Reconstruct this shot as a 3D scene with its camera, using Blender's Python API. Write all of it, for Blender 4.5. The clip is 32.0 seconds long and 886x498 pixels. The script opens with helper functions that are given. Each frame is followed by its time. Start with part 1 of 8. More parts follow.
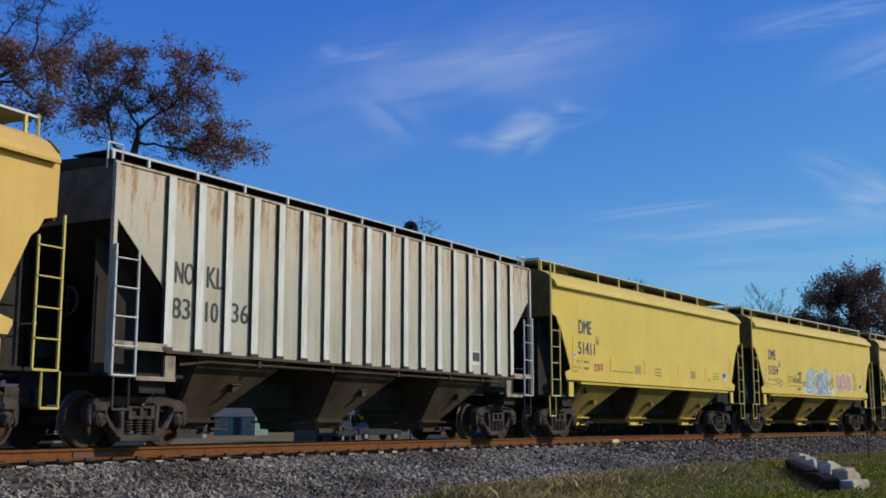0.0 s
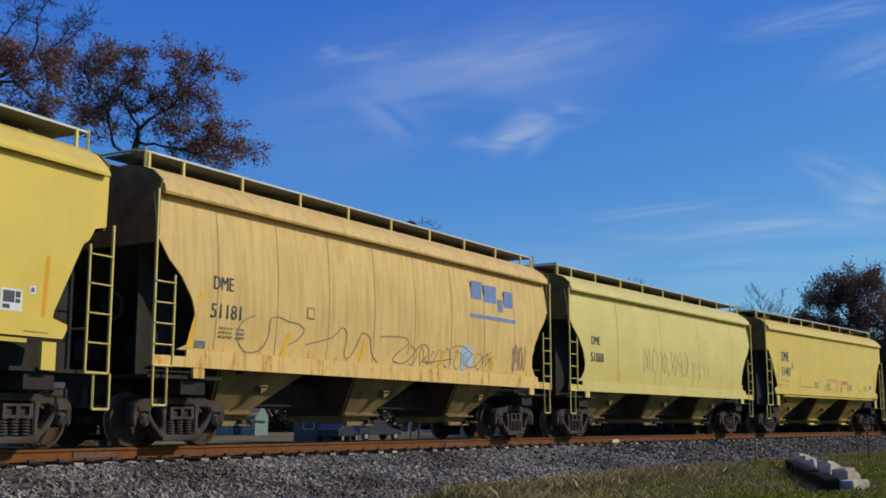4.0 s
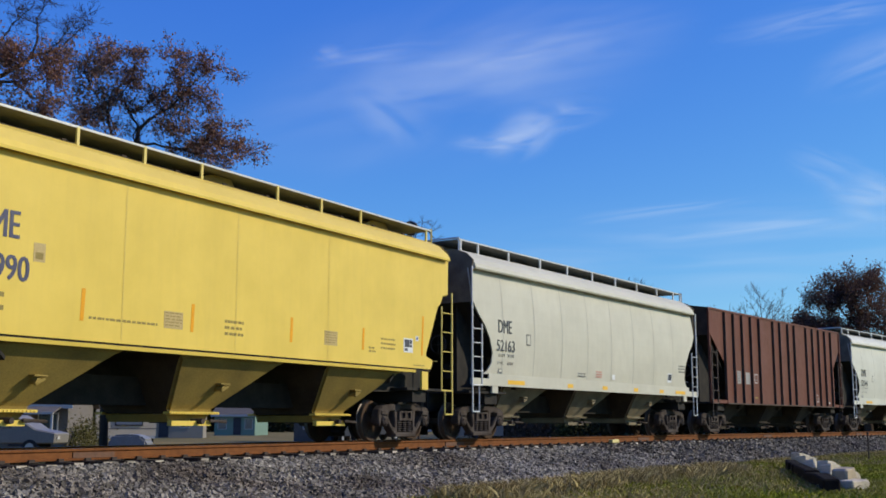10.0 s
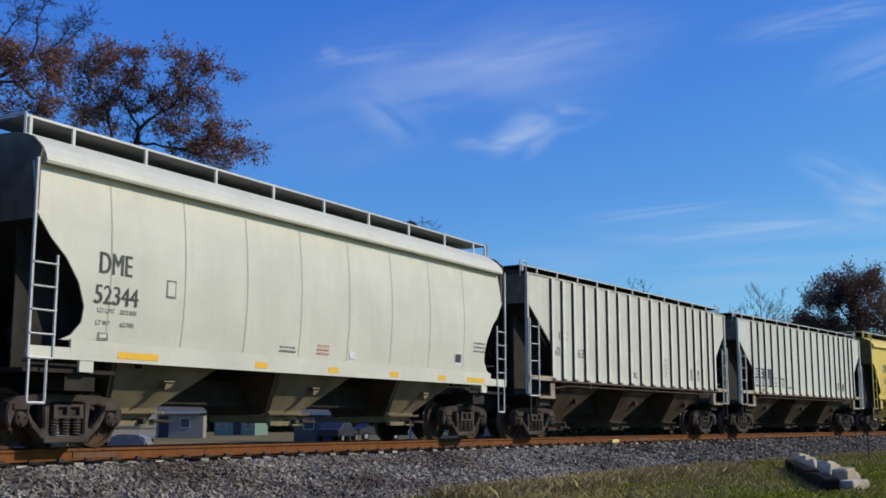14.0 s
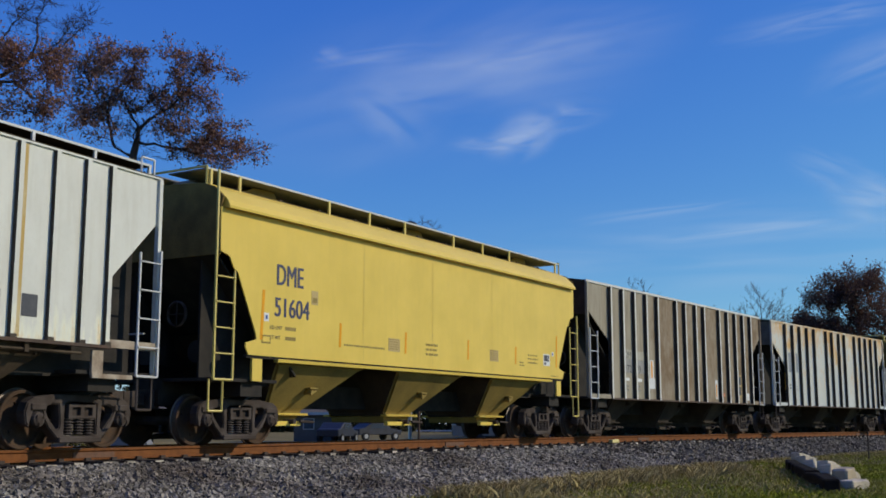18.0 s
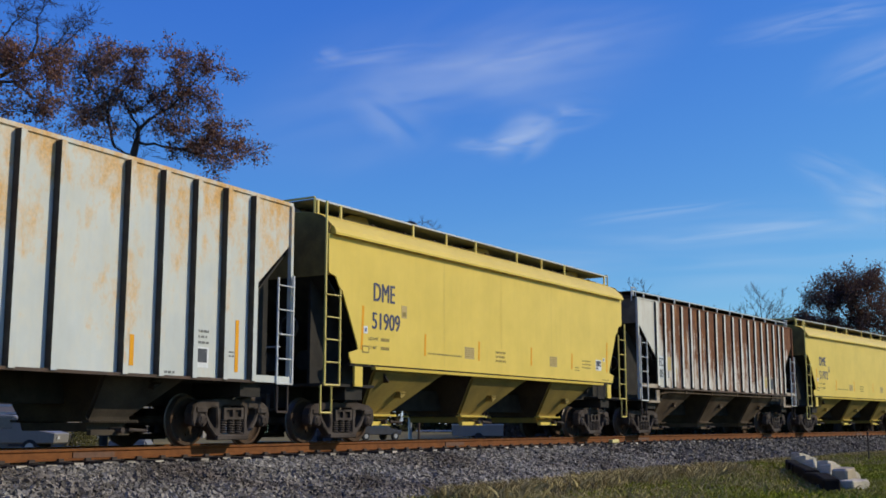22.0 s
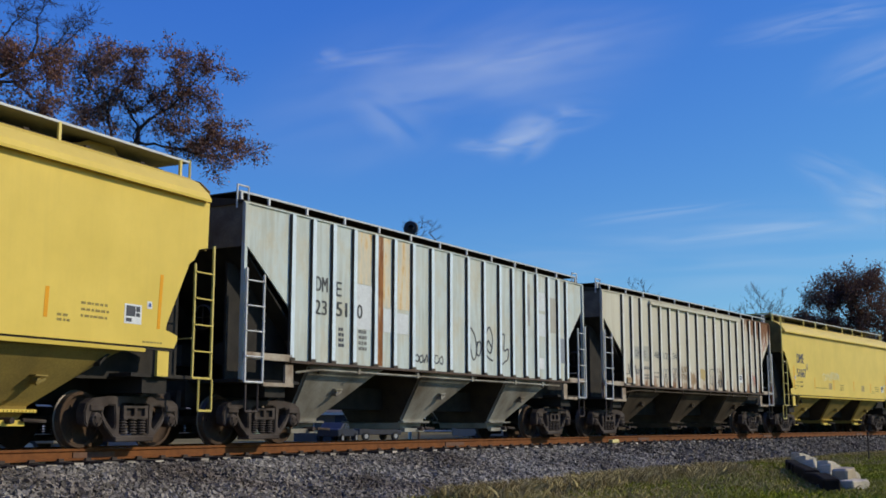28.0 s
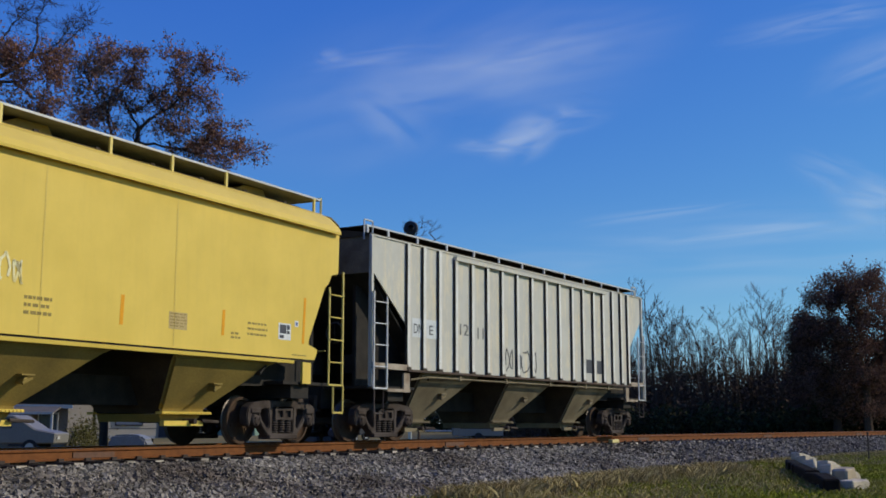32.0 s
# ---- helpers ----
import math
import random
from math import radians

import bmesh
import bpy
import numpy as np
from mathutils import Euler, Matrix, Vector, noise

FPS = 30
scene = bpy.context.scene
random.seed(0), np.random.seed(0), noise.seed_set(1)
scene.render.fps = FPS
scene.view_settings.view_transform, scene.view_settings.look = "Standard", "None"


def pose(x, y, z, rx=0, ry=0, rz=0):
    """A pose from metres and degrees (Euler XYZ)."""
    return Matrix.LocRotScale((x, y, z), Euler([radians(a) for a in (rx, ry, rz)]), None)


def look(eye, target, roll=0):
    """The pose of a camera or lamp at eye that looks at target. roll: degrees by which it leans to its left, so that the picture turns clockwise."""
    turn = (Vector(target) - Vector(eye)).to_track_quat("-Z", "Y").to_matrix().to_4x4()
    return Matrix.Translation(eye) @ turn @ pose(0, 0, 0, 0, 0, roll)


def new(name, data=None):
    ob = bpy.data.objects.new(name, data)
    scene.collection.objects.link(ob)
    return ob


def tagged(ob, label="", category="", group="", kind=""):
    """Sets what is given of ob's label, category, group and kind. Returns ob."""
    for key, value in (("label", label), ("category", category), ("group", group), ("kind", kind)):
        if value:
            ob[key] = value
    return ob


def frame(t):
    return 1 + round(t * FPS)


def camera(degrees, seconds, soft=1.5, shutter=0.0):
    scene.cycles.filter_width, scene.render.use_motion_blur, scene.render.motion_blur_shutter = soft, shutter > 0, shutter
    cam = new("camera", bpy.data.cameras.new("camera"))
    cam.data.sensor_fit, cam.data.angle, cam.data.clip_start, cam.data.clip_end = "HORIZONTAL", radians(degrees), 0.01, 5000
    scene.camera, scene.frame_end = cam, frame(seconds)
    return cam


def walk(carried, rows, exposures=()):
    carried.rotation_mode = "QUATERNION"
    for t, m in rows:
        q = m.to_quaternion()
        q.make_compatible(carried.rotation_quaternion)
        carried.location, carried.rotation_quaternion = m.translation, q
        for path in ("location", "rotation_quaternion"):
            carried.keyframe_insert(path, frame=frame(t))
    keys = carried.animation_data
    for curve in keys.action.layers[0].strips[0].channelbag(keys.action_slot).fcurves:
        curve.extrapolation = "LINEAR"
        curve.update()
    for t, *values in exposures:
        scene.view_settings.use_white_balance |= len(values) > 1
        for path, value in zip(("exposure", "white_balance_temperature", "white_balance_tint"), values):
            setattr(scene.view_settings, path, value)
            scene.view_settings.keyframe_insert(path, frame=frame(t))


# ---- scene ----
# The camera stands still on a tripod beside a single track; z = 0 is the top of the rails.
EYE_H = 0.39
cam = camera(2 * math.degrees(math.atan(784 / 2000)), 32.0, soft=1.7)
CAM_POSE = pose(0, 0, EYE_H, 90 + 8.81, 0, -(90 - 29.01))
# the film camera opens up a little while a dark car fills its view
walk(cam, [(0.0, CAM_POSE), (32.0, CAM_POSE)],
     [(0.0, 0.02), (4.0, -0.02), (7.0, 0.0), (8.0, 0.1), (9.0, 0.27), (10.0, 0.30), (11.0, 0.0), (12.0, 0.0), (13.0, 0.27), (13.5, 0.24), (16.0, 0.0), (18.0, 0.0), (19.0, 0.05), (20.0, 0.20), (21.0, 0.24), (22.0, 0.14), (24.0, 0.11), (25.5, 0.11), (28.0, 0.08), (30.0, 0.0), (31.0, -0.03), (32.0, 0.0)])

# ---- light ----
SUN_DIR = Vector((0.47, -0.74, 0.53)).normalized()
world = bpy.data.worlds.new("sky")
scene.world = world
world.use_nodes = True
wn, wl = world.node_tree.nodes, world.node_tree.links
sky = wn.new("ShaderNodeTexSky")
sky.sky_type, sky.sun_disc = "NISHITA", False
sky.sun_elevation = math.asin(SUN_DIR.z)
sky.sun_rotation = math.atan2(SUN_DIR.x, SUN_DIR.y)
sky.altitude, sky.air_density, sky.dust_density, sky.ozone_density = 100, 1.0, 0.05, 3.5
bg = wn["Background"]
bg.inputs["Strength"].default_value = 0.052
deep = wn.new("ShaderNodeGamma")
deep.inputs["Gamma"].default_value = 1.35
tone = wn.new("ShaderNodeVectorMath")
tone.operation = "MULTIPLY"
tone.inputs[1].default_value = (0.70, 0.97, 1.42)
wl.new(sky.outputs[0], deep.inputs["Color"])
wl.new(deep.outputs[0], tone.inputs[0])
# each channel eased on its own: a deep zenith over a paler, greyer horizon
split, join = wn.new("ShaderNodeSeparateColor"), wn.new("ShaderNodeCombineColor")
wl.new(tone.outputs[0], split.inputs[0])
for i, (gain, power) in enumerate(((1.05, 1.04), (0.85, 0.84), (0.725, 0.28))):
    ease, lift = wn.new("ShaderNodeMath"), wn.new("ShaderNodeMath")
    ease.operation, lift.operation = "POWER", "MULTIPLY"
    ease.inputs[1].default_value = power
    lift.inputs[1].default_value = gain * 0.052 ** (power - 1)
    wl.new(split.outputs[i], ease.inputs[0]), wl.new(ease.outputs[0], lift.inputs[0]), wl.new(lift.outputs[0], join.inputs[i])
wl.new(join.outputs[0], bg.inputs[0])
sun = new("sun", bpy.data.lights.new("sun", "SUN"))
sun.data.energy, sun.data.angle, sun.data.color = 3.08, radians(0.5), (1.0, 0.92, 0.74)
sun.matrix_world = look(SUN_DIR * 100, (0, 0, 0))


# ---- materials ----
def rgba(c):
    return (c[0], c[1], c[2], 1.0)


def mat(name, base, rough=0.6, metal=0.0, dark=None, amount=0.5, scale=3.0, fine=40.0, bump=0.1, stretch=(1, 1, 1), spec=0.5, per_object=0.0, per_island=0.0):
    """A surface with stains of the colour dark at a large scale, grain at a fine one, and relief."""
    m = bpy.data.materials.new(name)
    m.use_nodes = True
    n, l = m.node_tree.nodes, m.node_tree.links
    b = n["Principled BSDF"]
    b.inputs["Roughness"].default_value, b.inputs["Metallic"].default_value = rough, metal
    b.inputs["Specular IOR Level"].default_value = spec
    dark = dark or tuple(v * 0.6 for v in base)
    tc, mp = n.new("ShaderNodeTexCoord"), n.new("ShaderNodeMapping")
    mp.inputs["Scale"].default_value = stretch
    l.new(tc.outputs["Object"], mp.inputs["Vector"])
    big, small = n.new("ShaderNodeTexNoise"), n.new("ShaderNodeTexNoise")
    for t, sc, det in ((big, scale, 5.0), (small, fine, 4.0)):
        t.inputs["Scale"].default_value, t.inputs["Detail"].default_value = sc, det
        l.new(mp.outputs[0], t.inputs["Vector"])
    ramp = n.new("ShaderNodeMapRange")
    ramp.inputs["From Min"].default_value, ramp.inputs["From Max"].default_value = 0.38, 0.72
    ramp.inputs["To Max"].default_value = amount
    l.new(big.outputs["Fac"], ramp.inputs["Value"])
    mix = n.new("ShaderNodeMix")
    mix.data_type = "RGBA"
    mix.inputs["A"].default_value, mix.inputs["B"].default_value = rgba(base), rgba(dark)
    l.new(ramp.outputs[0], mix.inputs["Factor"])
    grain = n.new("ShaderNodeMapRange")
    grain.inputs["From Min"].default_value, grain.inputs["From Max"].default_value = 0.3, 0.7
    grain.inputs["To Min"].default_value, grain.inputs["To Max"].default_value = 0.88, 1.1
    l.new(small.outputs["Fac"], grain.inputs["Value"])
    val = grain.outputs[0]
    if per_object or per_island:
        src = n.new("ShaderNodeObjectInfo").outputs["Random"] if per_object else n.new("ShaderNodeNewGeometry").outputs["Random Per Island"]
        rnd = n.new("ShaderNodeMapRange")
        rnd.inputs["To Min"].default_value, rnd.inputs["To Max"].default_value = 1 - (per_object or per_island), 1 + (per_object or per_island)
        l.new(src, rnd.inputs["Value"])
        mul = n.new("ShaderNodeMath")
        mul.operation = "MULTIPLY"
        l.new(val, mul.inputs[0]), l.new(rnd.outputs[0], mul.inputs[1])
        val = mul.outputs[0]
    tint = n.new("ShaderNodeVectorMath")
    tint.operation = "SCALE"
    l.new(mix.outputs["Result"], tint.inputs[0]), l.new(val, tint.inputs["Scale"])
    l.new(tint.outputs[0], b.inputs["Base Color"])
    if bump:
        bp = n.new("ShaderNodeBump")
        bp.inputs["Strength"].default_value, bp.inputs["Distance"].default_value = bump, 0.02
        l.new(small.outputs["Fac"], bp.inputs["Height"]), l.new(bp.outputs[0], b.inputs["Normal"])
    return m


def paint(name, base, rust=(0.16, 0.055, 0.022), amount=0.0, top=0.0, dirt=(0.30, 0.24, 0.15), grime=0.35, rough=0.55, seed=0.0, low=0.0, gloss=0.22, from_x=None, end_x=None, blotch=False, bright=False, soft=0.13):
    """Painted steel of a rail car: faded patches, soot that runs down, rust that eats in from the top (top) or the sill (low)."""
    m = bpy.data.materials.new(name)
    m.use_nodes = True
    n, l = m.node_tree.nodes, m.node_tree.links
    b = n["Principled BSDF"]
    tc = n.new("ShaderNodeTexCoord")
    sep = n.new("ShaderNodeSeparateXYZ")
    l.new(tc.outputs["Object"], sep.inputs[0])

    def noise_of(stretch, scale, detail=6.0, rough_=0.6):
        mp, t = n.new("ShaderNodeMapping"), n.new("ShaderNodeTexNoise")
        mp.inputs["Scale"].default_value, mp.inputs["Location"].default_value = stretch, (seed * 7.3, seed * 3.1, seed)
        t.inputs["Scale"].default_value, t.inputs["Detail"].default_value, t.inputs["Roughness"].default_value = scale, detail, rough_
        l.new(tc.outputs["Object"], mp.inputs["Vector"]), l.new(mp.outputs[0], t.inputs["Vector"])
        return t.outputs["Fac"]

    def ranged(v, a, z, lo=0.0, hi=1.0):
        r = n.new("ShaderNodeMapRange")
        for k, x in (("From Min", a), ("From Max", z), ("To Min", lo), ("To Max", hi)):
            r.inputs[k].default_value = x
        l.new(v, r.inputs["Value"])
        return r.outputs[0]

    def calc(op, a, c):
        q = n.new("ShaderNodeMath")
        q.operation = op
        for i, v in enumerate((a, c)):
            if isinstance(v, (int, float)):
                q.inputs[i].default_value = v
            else:
                l.new(v, q.inputs[i])
        return q.outputs[0]

    def blend(f, a, c):
        x = n.new("ShaderNodeMix")
        x.data_type = "RGBA"
        l.new(f, x.inputs["Factor"])
        for key, v in (("A", a), ("B", c)):
            if isinstance(v, tuple):
                x.inputs[key].default_value = rgba(v)
            else:
                l.new(v, x.inputs[key])
        return x.outputs["Result"]

    patches = noise_of((1, 1, 1), 0.9)
    streaks = noise_of((5, 5, 0.5), 1.3)
    fine = noise_of((1, 1, 1), 18.0)
    faded = blend(ranged(patches, 0.35, 0.7), base, tuple(min(1.0, v * 1.12 + 0.01) for v in base))
    soot = calc("MULTIPLY", ranged(streaks, 0.45, 0.8), grime)
    out = blend(soot, faded, dirt)
    out = blend(calc("MULTIPLY", ranged(fine, 0.5, 0.85), 0.22 * min(1.0, grime * 2)), out, dirt)
    rough_socket = None
    if amount > 0:
        mask = calc("ADD", calc("MULTIPLY", noise_of((0.9, 0.9, 0.7), 1.0, 7.0, 0.62) if blotch else streaks, 0.62), calc("MULTIPLY", noise_of((2, 2, 1), 3.0, 8.0, 0.7), 0.38))
        if top:
            mask = calc("ADD", mask, calc("MULTIPLY", ranged(sep.outputs["Z"], 2.0, 4.4, -0.5, 0.5), top))
        if low:
            mask = calc("ADD", mask, calc("MULTIPLY", ranged(sep.outputs["Z"], 1.6, 2.6, 0.5, -0.5), low))
        if from_x is not None:
            mask = calc("ADD", mask, ranged(sep.outputs["X"], from_x - 0.15, from_x + 0.5, -0.35, 0.0))
        if end_x is not None:
            mask = calc("ADD", mask, calc("MULTIPLY", ranged(sep.outputs["X"], end_x - 0.7, end_x + 0.7), ranged(sep.outputs["Z"], 3.0, 4.4, 0.06, 0.35)))
        edge = 0.78 - 0.42 * amount
        eaten = ranged(mask, edge - (soft if blotch else 0.05), edge + (soft if blotch else 0.06), 0.0, 0.85 if blotch else 1.0)
        halo = calc("MULTIPLY", ranged(mask, edge - 0.17, edge), 0.15 if blotch else 0.4)
        out = blend(halo, out, tuple(min(1.0, r * 2.2 + 0.06 + 0.3 * v) for r, v in zip(rust, base)))
        scale_ = blend(ranged(fine, 0.3, 0.7), rust, tuple(v * 1.7 for v in rust))
        bloom = ranged(noise_of((2.2, 2.2, 0.9), 1.1, 8.0, 0.7), 0.50, 0.66, 0.0, 0.75)
        out = blend(eaten, out, blend(bloom, scale_, tuple(min(0.8, v * k) for v, k in zip(rust, (2.7, 2.9, 2.0)))) if bright else scale_)
        rough_socket = ranged(eaten, 0, 1, rough, 0.9)
    l.new(out, b.inputs["Base Color"])
    b.inputs["Roughness"].default_value = rough
    b.inputs["Specular IOR Level"].default_value = gloss
    if rough_socket:
        l.new(rough_socket, b.inputs["Roughness"])
    bp = n.new("ShaderNodeBump")
    bp.inputs["Strength"].default_value, bp.inputs["Distance"].default_value = 0.12, 0.03
    l.new(noise_of((1, 1, 1), 1.6, 2.0), bp.inputs["Height"]), l.new(bp.outputs[0], b.inputs["Normal"])
    return m


M_RAIL = mat("rusty_rail", (0.20, 0.075, 0.024), 0.85, 0.0, (0.10, 0.038, 0.016), 0.7, 6, 60, 0.2, spec=0.12)
M_RAILHEAD = mat("worn_railhead", (0.30, 0.22, 0.17), 0.4, 0.7, (0.16, 0.09, 0.05), 0.6, 8, 60, 0.1)
M_TIE = mat("creosoted_tie", (0.075, 0.055, 0.042), 0.9, 0.0, (0.14, 0.11, 0.085), 0.6, 5, 50, 0.4, (1, 6, 1), per_object=0.25, spec=0.12)
M_TIE_END = mat("weathered_tie_end", (0.52, 0.45, 0.36), 0.9, 0.0, (0.2, 0.16, 0.12), 0.6, 9, 60, 0.4, per_object=0.3, spec=0.12)
M_STONE = mat("ballast_stone", (0.245, 0.215, 0.176), 0.9, 0.0, (0.090, 0.068, 0.051), 0.9, 0.5, 60, 0.2, per_island=0.72, spec=0.12)
M_STONE_DARK = mat("darker_ballast_stone", (0.190, 0.165, 0.135), 0.9, 0.0, (0.085, 0.066, 0.050), 0.9, 0.6, 60, 0.2, per_island=0.72, spec=0.12)
M_BED = mat("ballast_bed", (0.105, 0.085, 0.066), 0.95, 0.0, (0.07, 0.054, 0.040), 0.8, 2.0, 26, 0.9, spec=0.12)
M_IRON = mat("cast_steel_truck", (0.088, 0.070, 0.060), 0.85, 0.0, (0.032, 0.022, 0.017), 0.9, 3, 40, 0.25, spec=0.12)
M_WHEEL = mat("wheel_plate", (0.065, 0.044, 0.031), 0.85, 0.0, (0.115, 0.062, 0.034), 0.7, 5, 40, 0.15, spec=0.12)
M_TREAD = mat("polished_tread", (0.17, 0.14, 0.115), 0.55, 0.6, (0.12, 0.085, 0.065), 0.4, 5, 40, 0.05)
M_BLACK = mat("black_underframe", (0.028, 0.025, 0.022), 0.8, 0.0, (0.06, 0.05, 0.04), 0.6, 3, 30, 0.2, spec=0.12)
M_GRATE = mat("galvanised_grating", (0.24, 0.24, 0.25), 0.6, 0.4, (0.13, 0.12, 0.12), 0.6, 3, 50, 0.2)
M_RUBBER = mat("rubber_hose", (0.02, 0.02, 0.02), 0.6)
M_INK = mat("navy_lettering", (0.035, 0.035, 0.085), 0.5, 0, (0.07, 0.07, 0.11), 0.5, 6, 50, 0)
M_INKB = mat("black_lettering", (0.03, 0.03, 0.032), 0.5, 0, (0.08, 0.08, 0.08), 0.5, 6, 50, 0)
M_INKG = mat("faded_grey_lettering", (0.12, 0.12, 0.11), 0.6, 0, (0.3, 0.29, 0.27), 0.6, 9, 50, 0)
M_ORANGE = mat("orange_reflector", (0.78, 0.34, 0.01), 0.5, 0, (0.6, 0.28, 0.02), 0.4, 5, 60, 0, spec=0.2)
M_INKY = mat("faded_brown_print", (0.26, 0.19, 0.055), 0.6, 0, (0.36, 0.27, 0.08), 0.6, 9, 50, 0, spec=0.2)
M_YREF = mat("amber_reflector", (0.85, 0.47, 0.02), 0.4, 0, (0.7, 0.4, 0.05), 0.4, 5, 60, 0)
M_DECAL = mat("white_decal", (0.72, 0.72, 0.70), 0.5, 0, (0.5, 0.5, 0.5), 0.5, 6, 50, 0)
M_DECALBLUE = mat("blue_decal", (0.05, 0.10, 0.30), 0.5)
M_TAN = mat("tan_decal", (0.50, 0.36, 0.13), 0.6, 0, (0.35, 0.25, 0.1), 0.6, 30, 90, 0)
M_LOGO = mat("faded_blue_logo", (0.13, 0.20, 0.42), 0.5, 0, (0.25, 0.3, 0.42), 0.6, 5, 40, 0)
M_SPRAY_SKY = mat("spray_pale_blue", (0.30, 0.46, 0.60), 0.6, 0, (0.46, 0.58, 0.66), 0.8, 2, 30, 0)
M_SPRAY_MINT = mat("spray_pale_mint", (0.52, 0.60, 0.44), 0.6, 0, (0.44, 0.55, 0.48), 0.8, 2, 30, 0)
M_SPRAY_LILAC = mat("spray_lilac", (0.40, 0.43, 0.52), 0.6, 0, (0.32, 0.36, 0.50), 0.8, 2, 30, 0)
M_SPRAY_CHALK = mat("spray_white", (0.68, 0.66, 0.58), 0.6, 0, (0.62, 0.55, 0.36), 0.7, 2, 30, 0)
M_SPRAY_INK = mat("spray_dark_blue", (0.055, 0.06, 0.10), 0.6, 0, (0.10, 0.10, 0.13), 0.6, 4, 30, 0)
M_SPRAY_PINK = mat("spray_pink", (0.55, 0.22, 0.17), 0.6, 0, (0.62, 0.34, 0.26), 0.8, 3, 30, 0)
M_SPRAY_BLACK = mat("spray_black", (0.05, 0.05, 0.06), 0.6)
M_SPRAY_BROWN = mat("spray_brown", (0.28, 0.17, 0.08), 0.6, 0, (0.45, 0.3, 0.15), 0.7, 5, 30, 0)
M_SPRAY_RED = mat("spray_red", (0.55, 0.13, 0.06), 0.6, 0, (0.6, 0.3, 0.12), 0.7, 5, 30, 0)
M_SPRAY_FAINT = mat("faded_spray_grey", (0.40, 0.34, 0.17), 0.6, 0, (0.50, 0.41, 0.18), 0.7, 2, 30, 0)
M_SPRAY_GREY = mat("spray_grey", (0.30, 0.29, 0.27), 0.6)
M_STAIN_RUST = paint("rust_stain", (0.44, 0.33, 0.20), rust=(0.155, 0.060, 0.022), amount=0.80, grime=0.8, dirt=(0.36, 0.20, 0.08), seed=31, bright=True)
M_STREAK = mat("ochre_streak", (0.46, 0.31, 0.09), 0.8, 0, (0.56, 0.48, 0.30), 0.8, 2, 30, 0.05, (4, 4, 0.6))
M_PATCH = mat("paint_patch", (0.62, 0.64, 0.63), 0.6, 0, (0.5, 0.5, 0.5), 0.5, 4, 40, 0)
M_PATCHD = mat("dark_paint_patch", (0.038, 0.040, 0.052), 0.6, 0, (0.075, 0.075, 0.085), 0.6, 6, 40, 0)
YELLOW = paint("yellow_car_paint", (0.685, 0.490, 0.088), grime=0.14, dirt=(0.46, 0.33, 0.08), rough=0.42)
# darker copy of the car yellow: dust plus the underside's shade in the colour
YELLOW_UNDER = mat("dusty_shaded_yellow_hopper", (0.30, 0.215, 0.058), 0.7, 0, (0.17, 0.122, 0.040), 0.8, 1.2, 30, 0.1, spec=0.12)


def leaf_material(name, base, other):
    """Dry leaves: they let a part of the light through."""
    m = mat(name, base, 0.8, 0, other, 0.9, 0.5, 9, 0, per_island=0.45, spec=0.1)
    n, l = m.node_tree.nodes, m.node_tree.links
    b = n["Principled BSDF"]
    thin, mix = n.new("ShaderNodeBsdfTranslucent"), n.new("ShaderNodeMixShader")
    l.new(b.inputs["Base Color"].links[0].from_socket, thin.inputs["Color"])
    mix.inputs[0].default_value = 0.4
    l.new(b.outputs[0], mix.inputs[1]), l.new(thin.outputs[0], mix.inputs[2])
    l.new(mix.outputs[0], n["Material Output"].inputs["Surface"])
    return m


# ---- mesh tools ----
def part(name, bm, material, parent=None, label="", cache=None):
    """Links a bmesh (or a finished mesh) as one object, under a thing or under a part."""
    if isinstance(bm, bpy.types.Mesh):
        me = bm
    else:
        me = bpy.data.meshes.new(name)
        bm.normal_update()
        bm.to_mesh(me)
        bm.free()
        for m in (material if isinstance(material, (list, tuple)) else [material]):
            me.materials.append(m)
    ob = new(name, me)
    if parent:
        ob.parent = parent
    if label:
        ob["label"] = label
    return ob


def thing(name, label, category, group="", kind="", m=None):
    ob = new(name)
    ob.empty_display_size = 0.2
    if m is not None:
        ob.matrix_world = m
    return tagged(ob, label, category, group, kind)


def quad(bm, pts, mi=0):
    f = bm.faces.new([bm.verts.new(p) for p in pts])
    f.material_index = mi
    return f


def box(bm, x0, x1, y0, y1, z0, z1, mi=0, bevel=0.0):
    v = [bm.verts.new((x, y, z)) for z in (z0, z1) for y in (y0, y1) for x in (x0, x1)]
    fs = [bm.faces.new([v[i] for i in q]) for q in ((0, 2, 3, 1), (4, 5, 7, 6), (0, 1, 5, 4), (2, 6, 7, 3), (0, 4, 6, 2), (1, 3, 7, 5))]
    for f in fs:
        f.material_index = mi
    if bevel:
        es = {e for f in fs for e in f.edges}
        bmesh.ops.bevel(bm, geom=list(es), offset=bevel, segments=1, affect="EDGES")
    return bm


def boxes(*rows):
    bm = bmesh.new()
    for r in rows:
        box(bm, *r)
    return bm


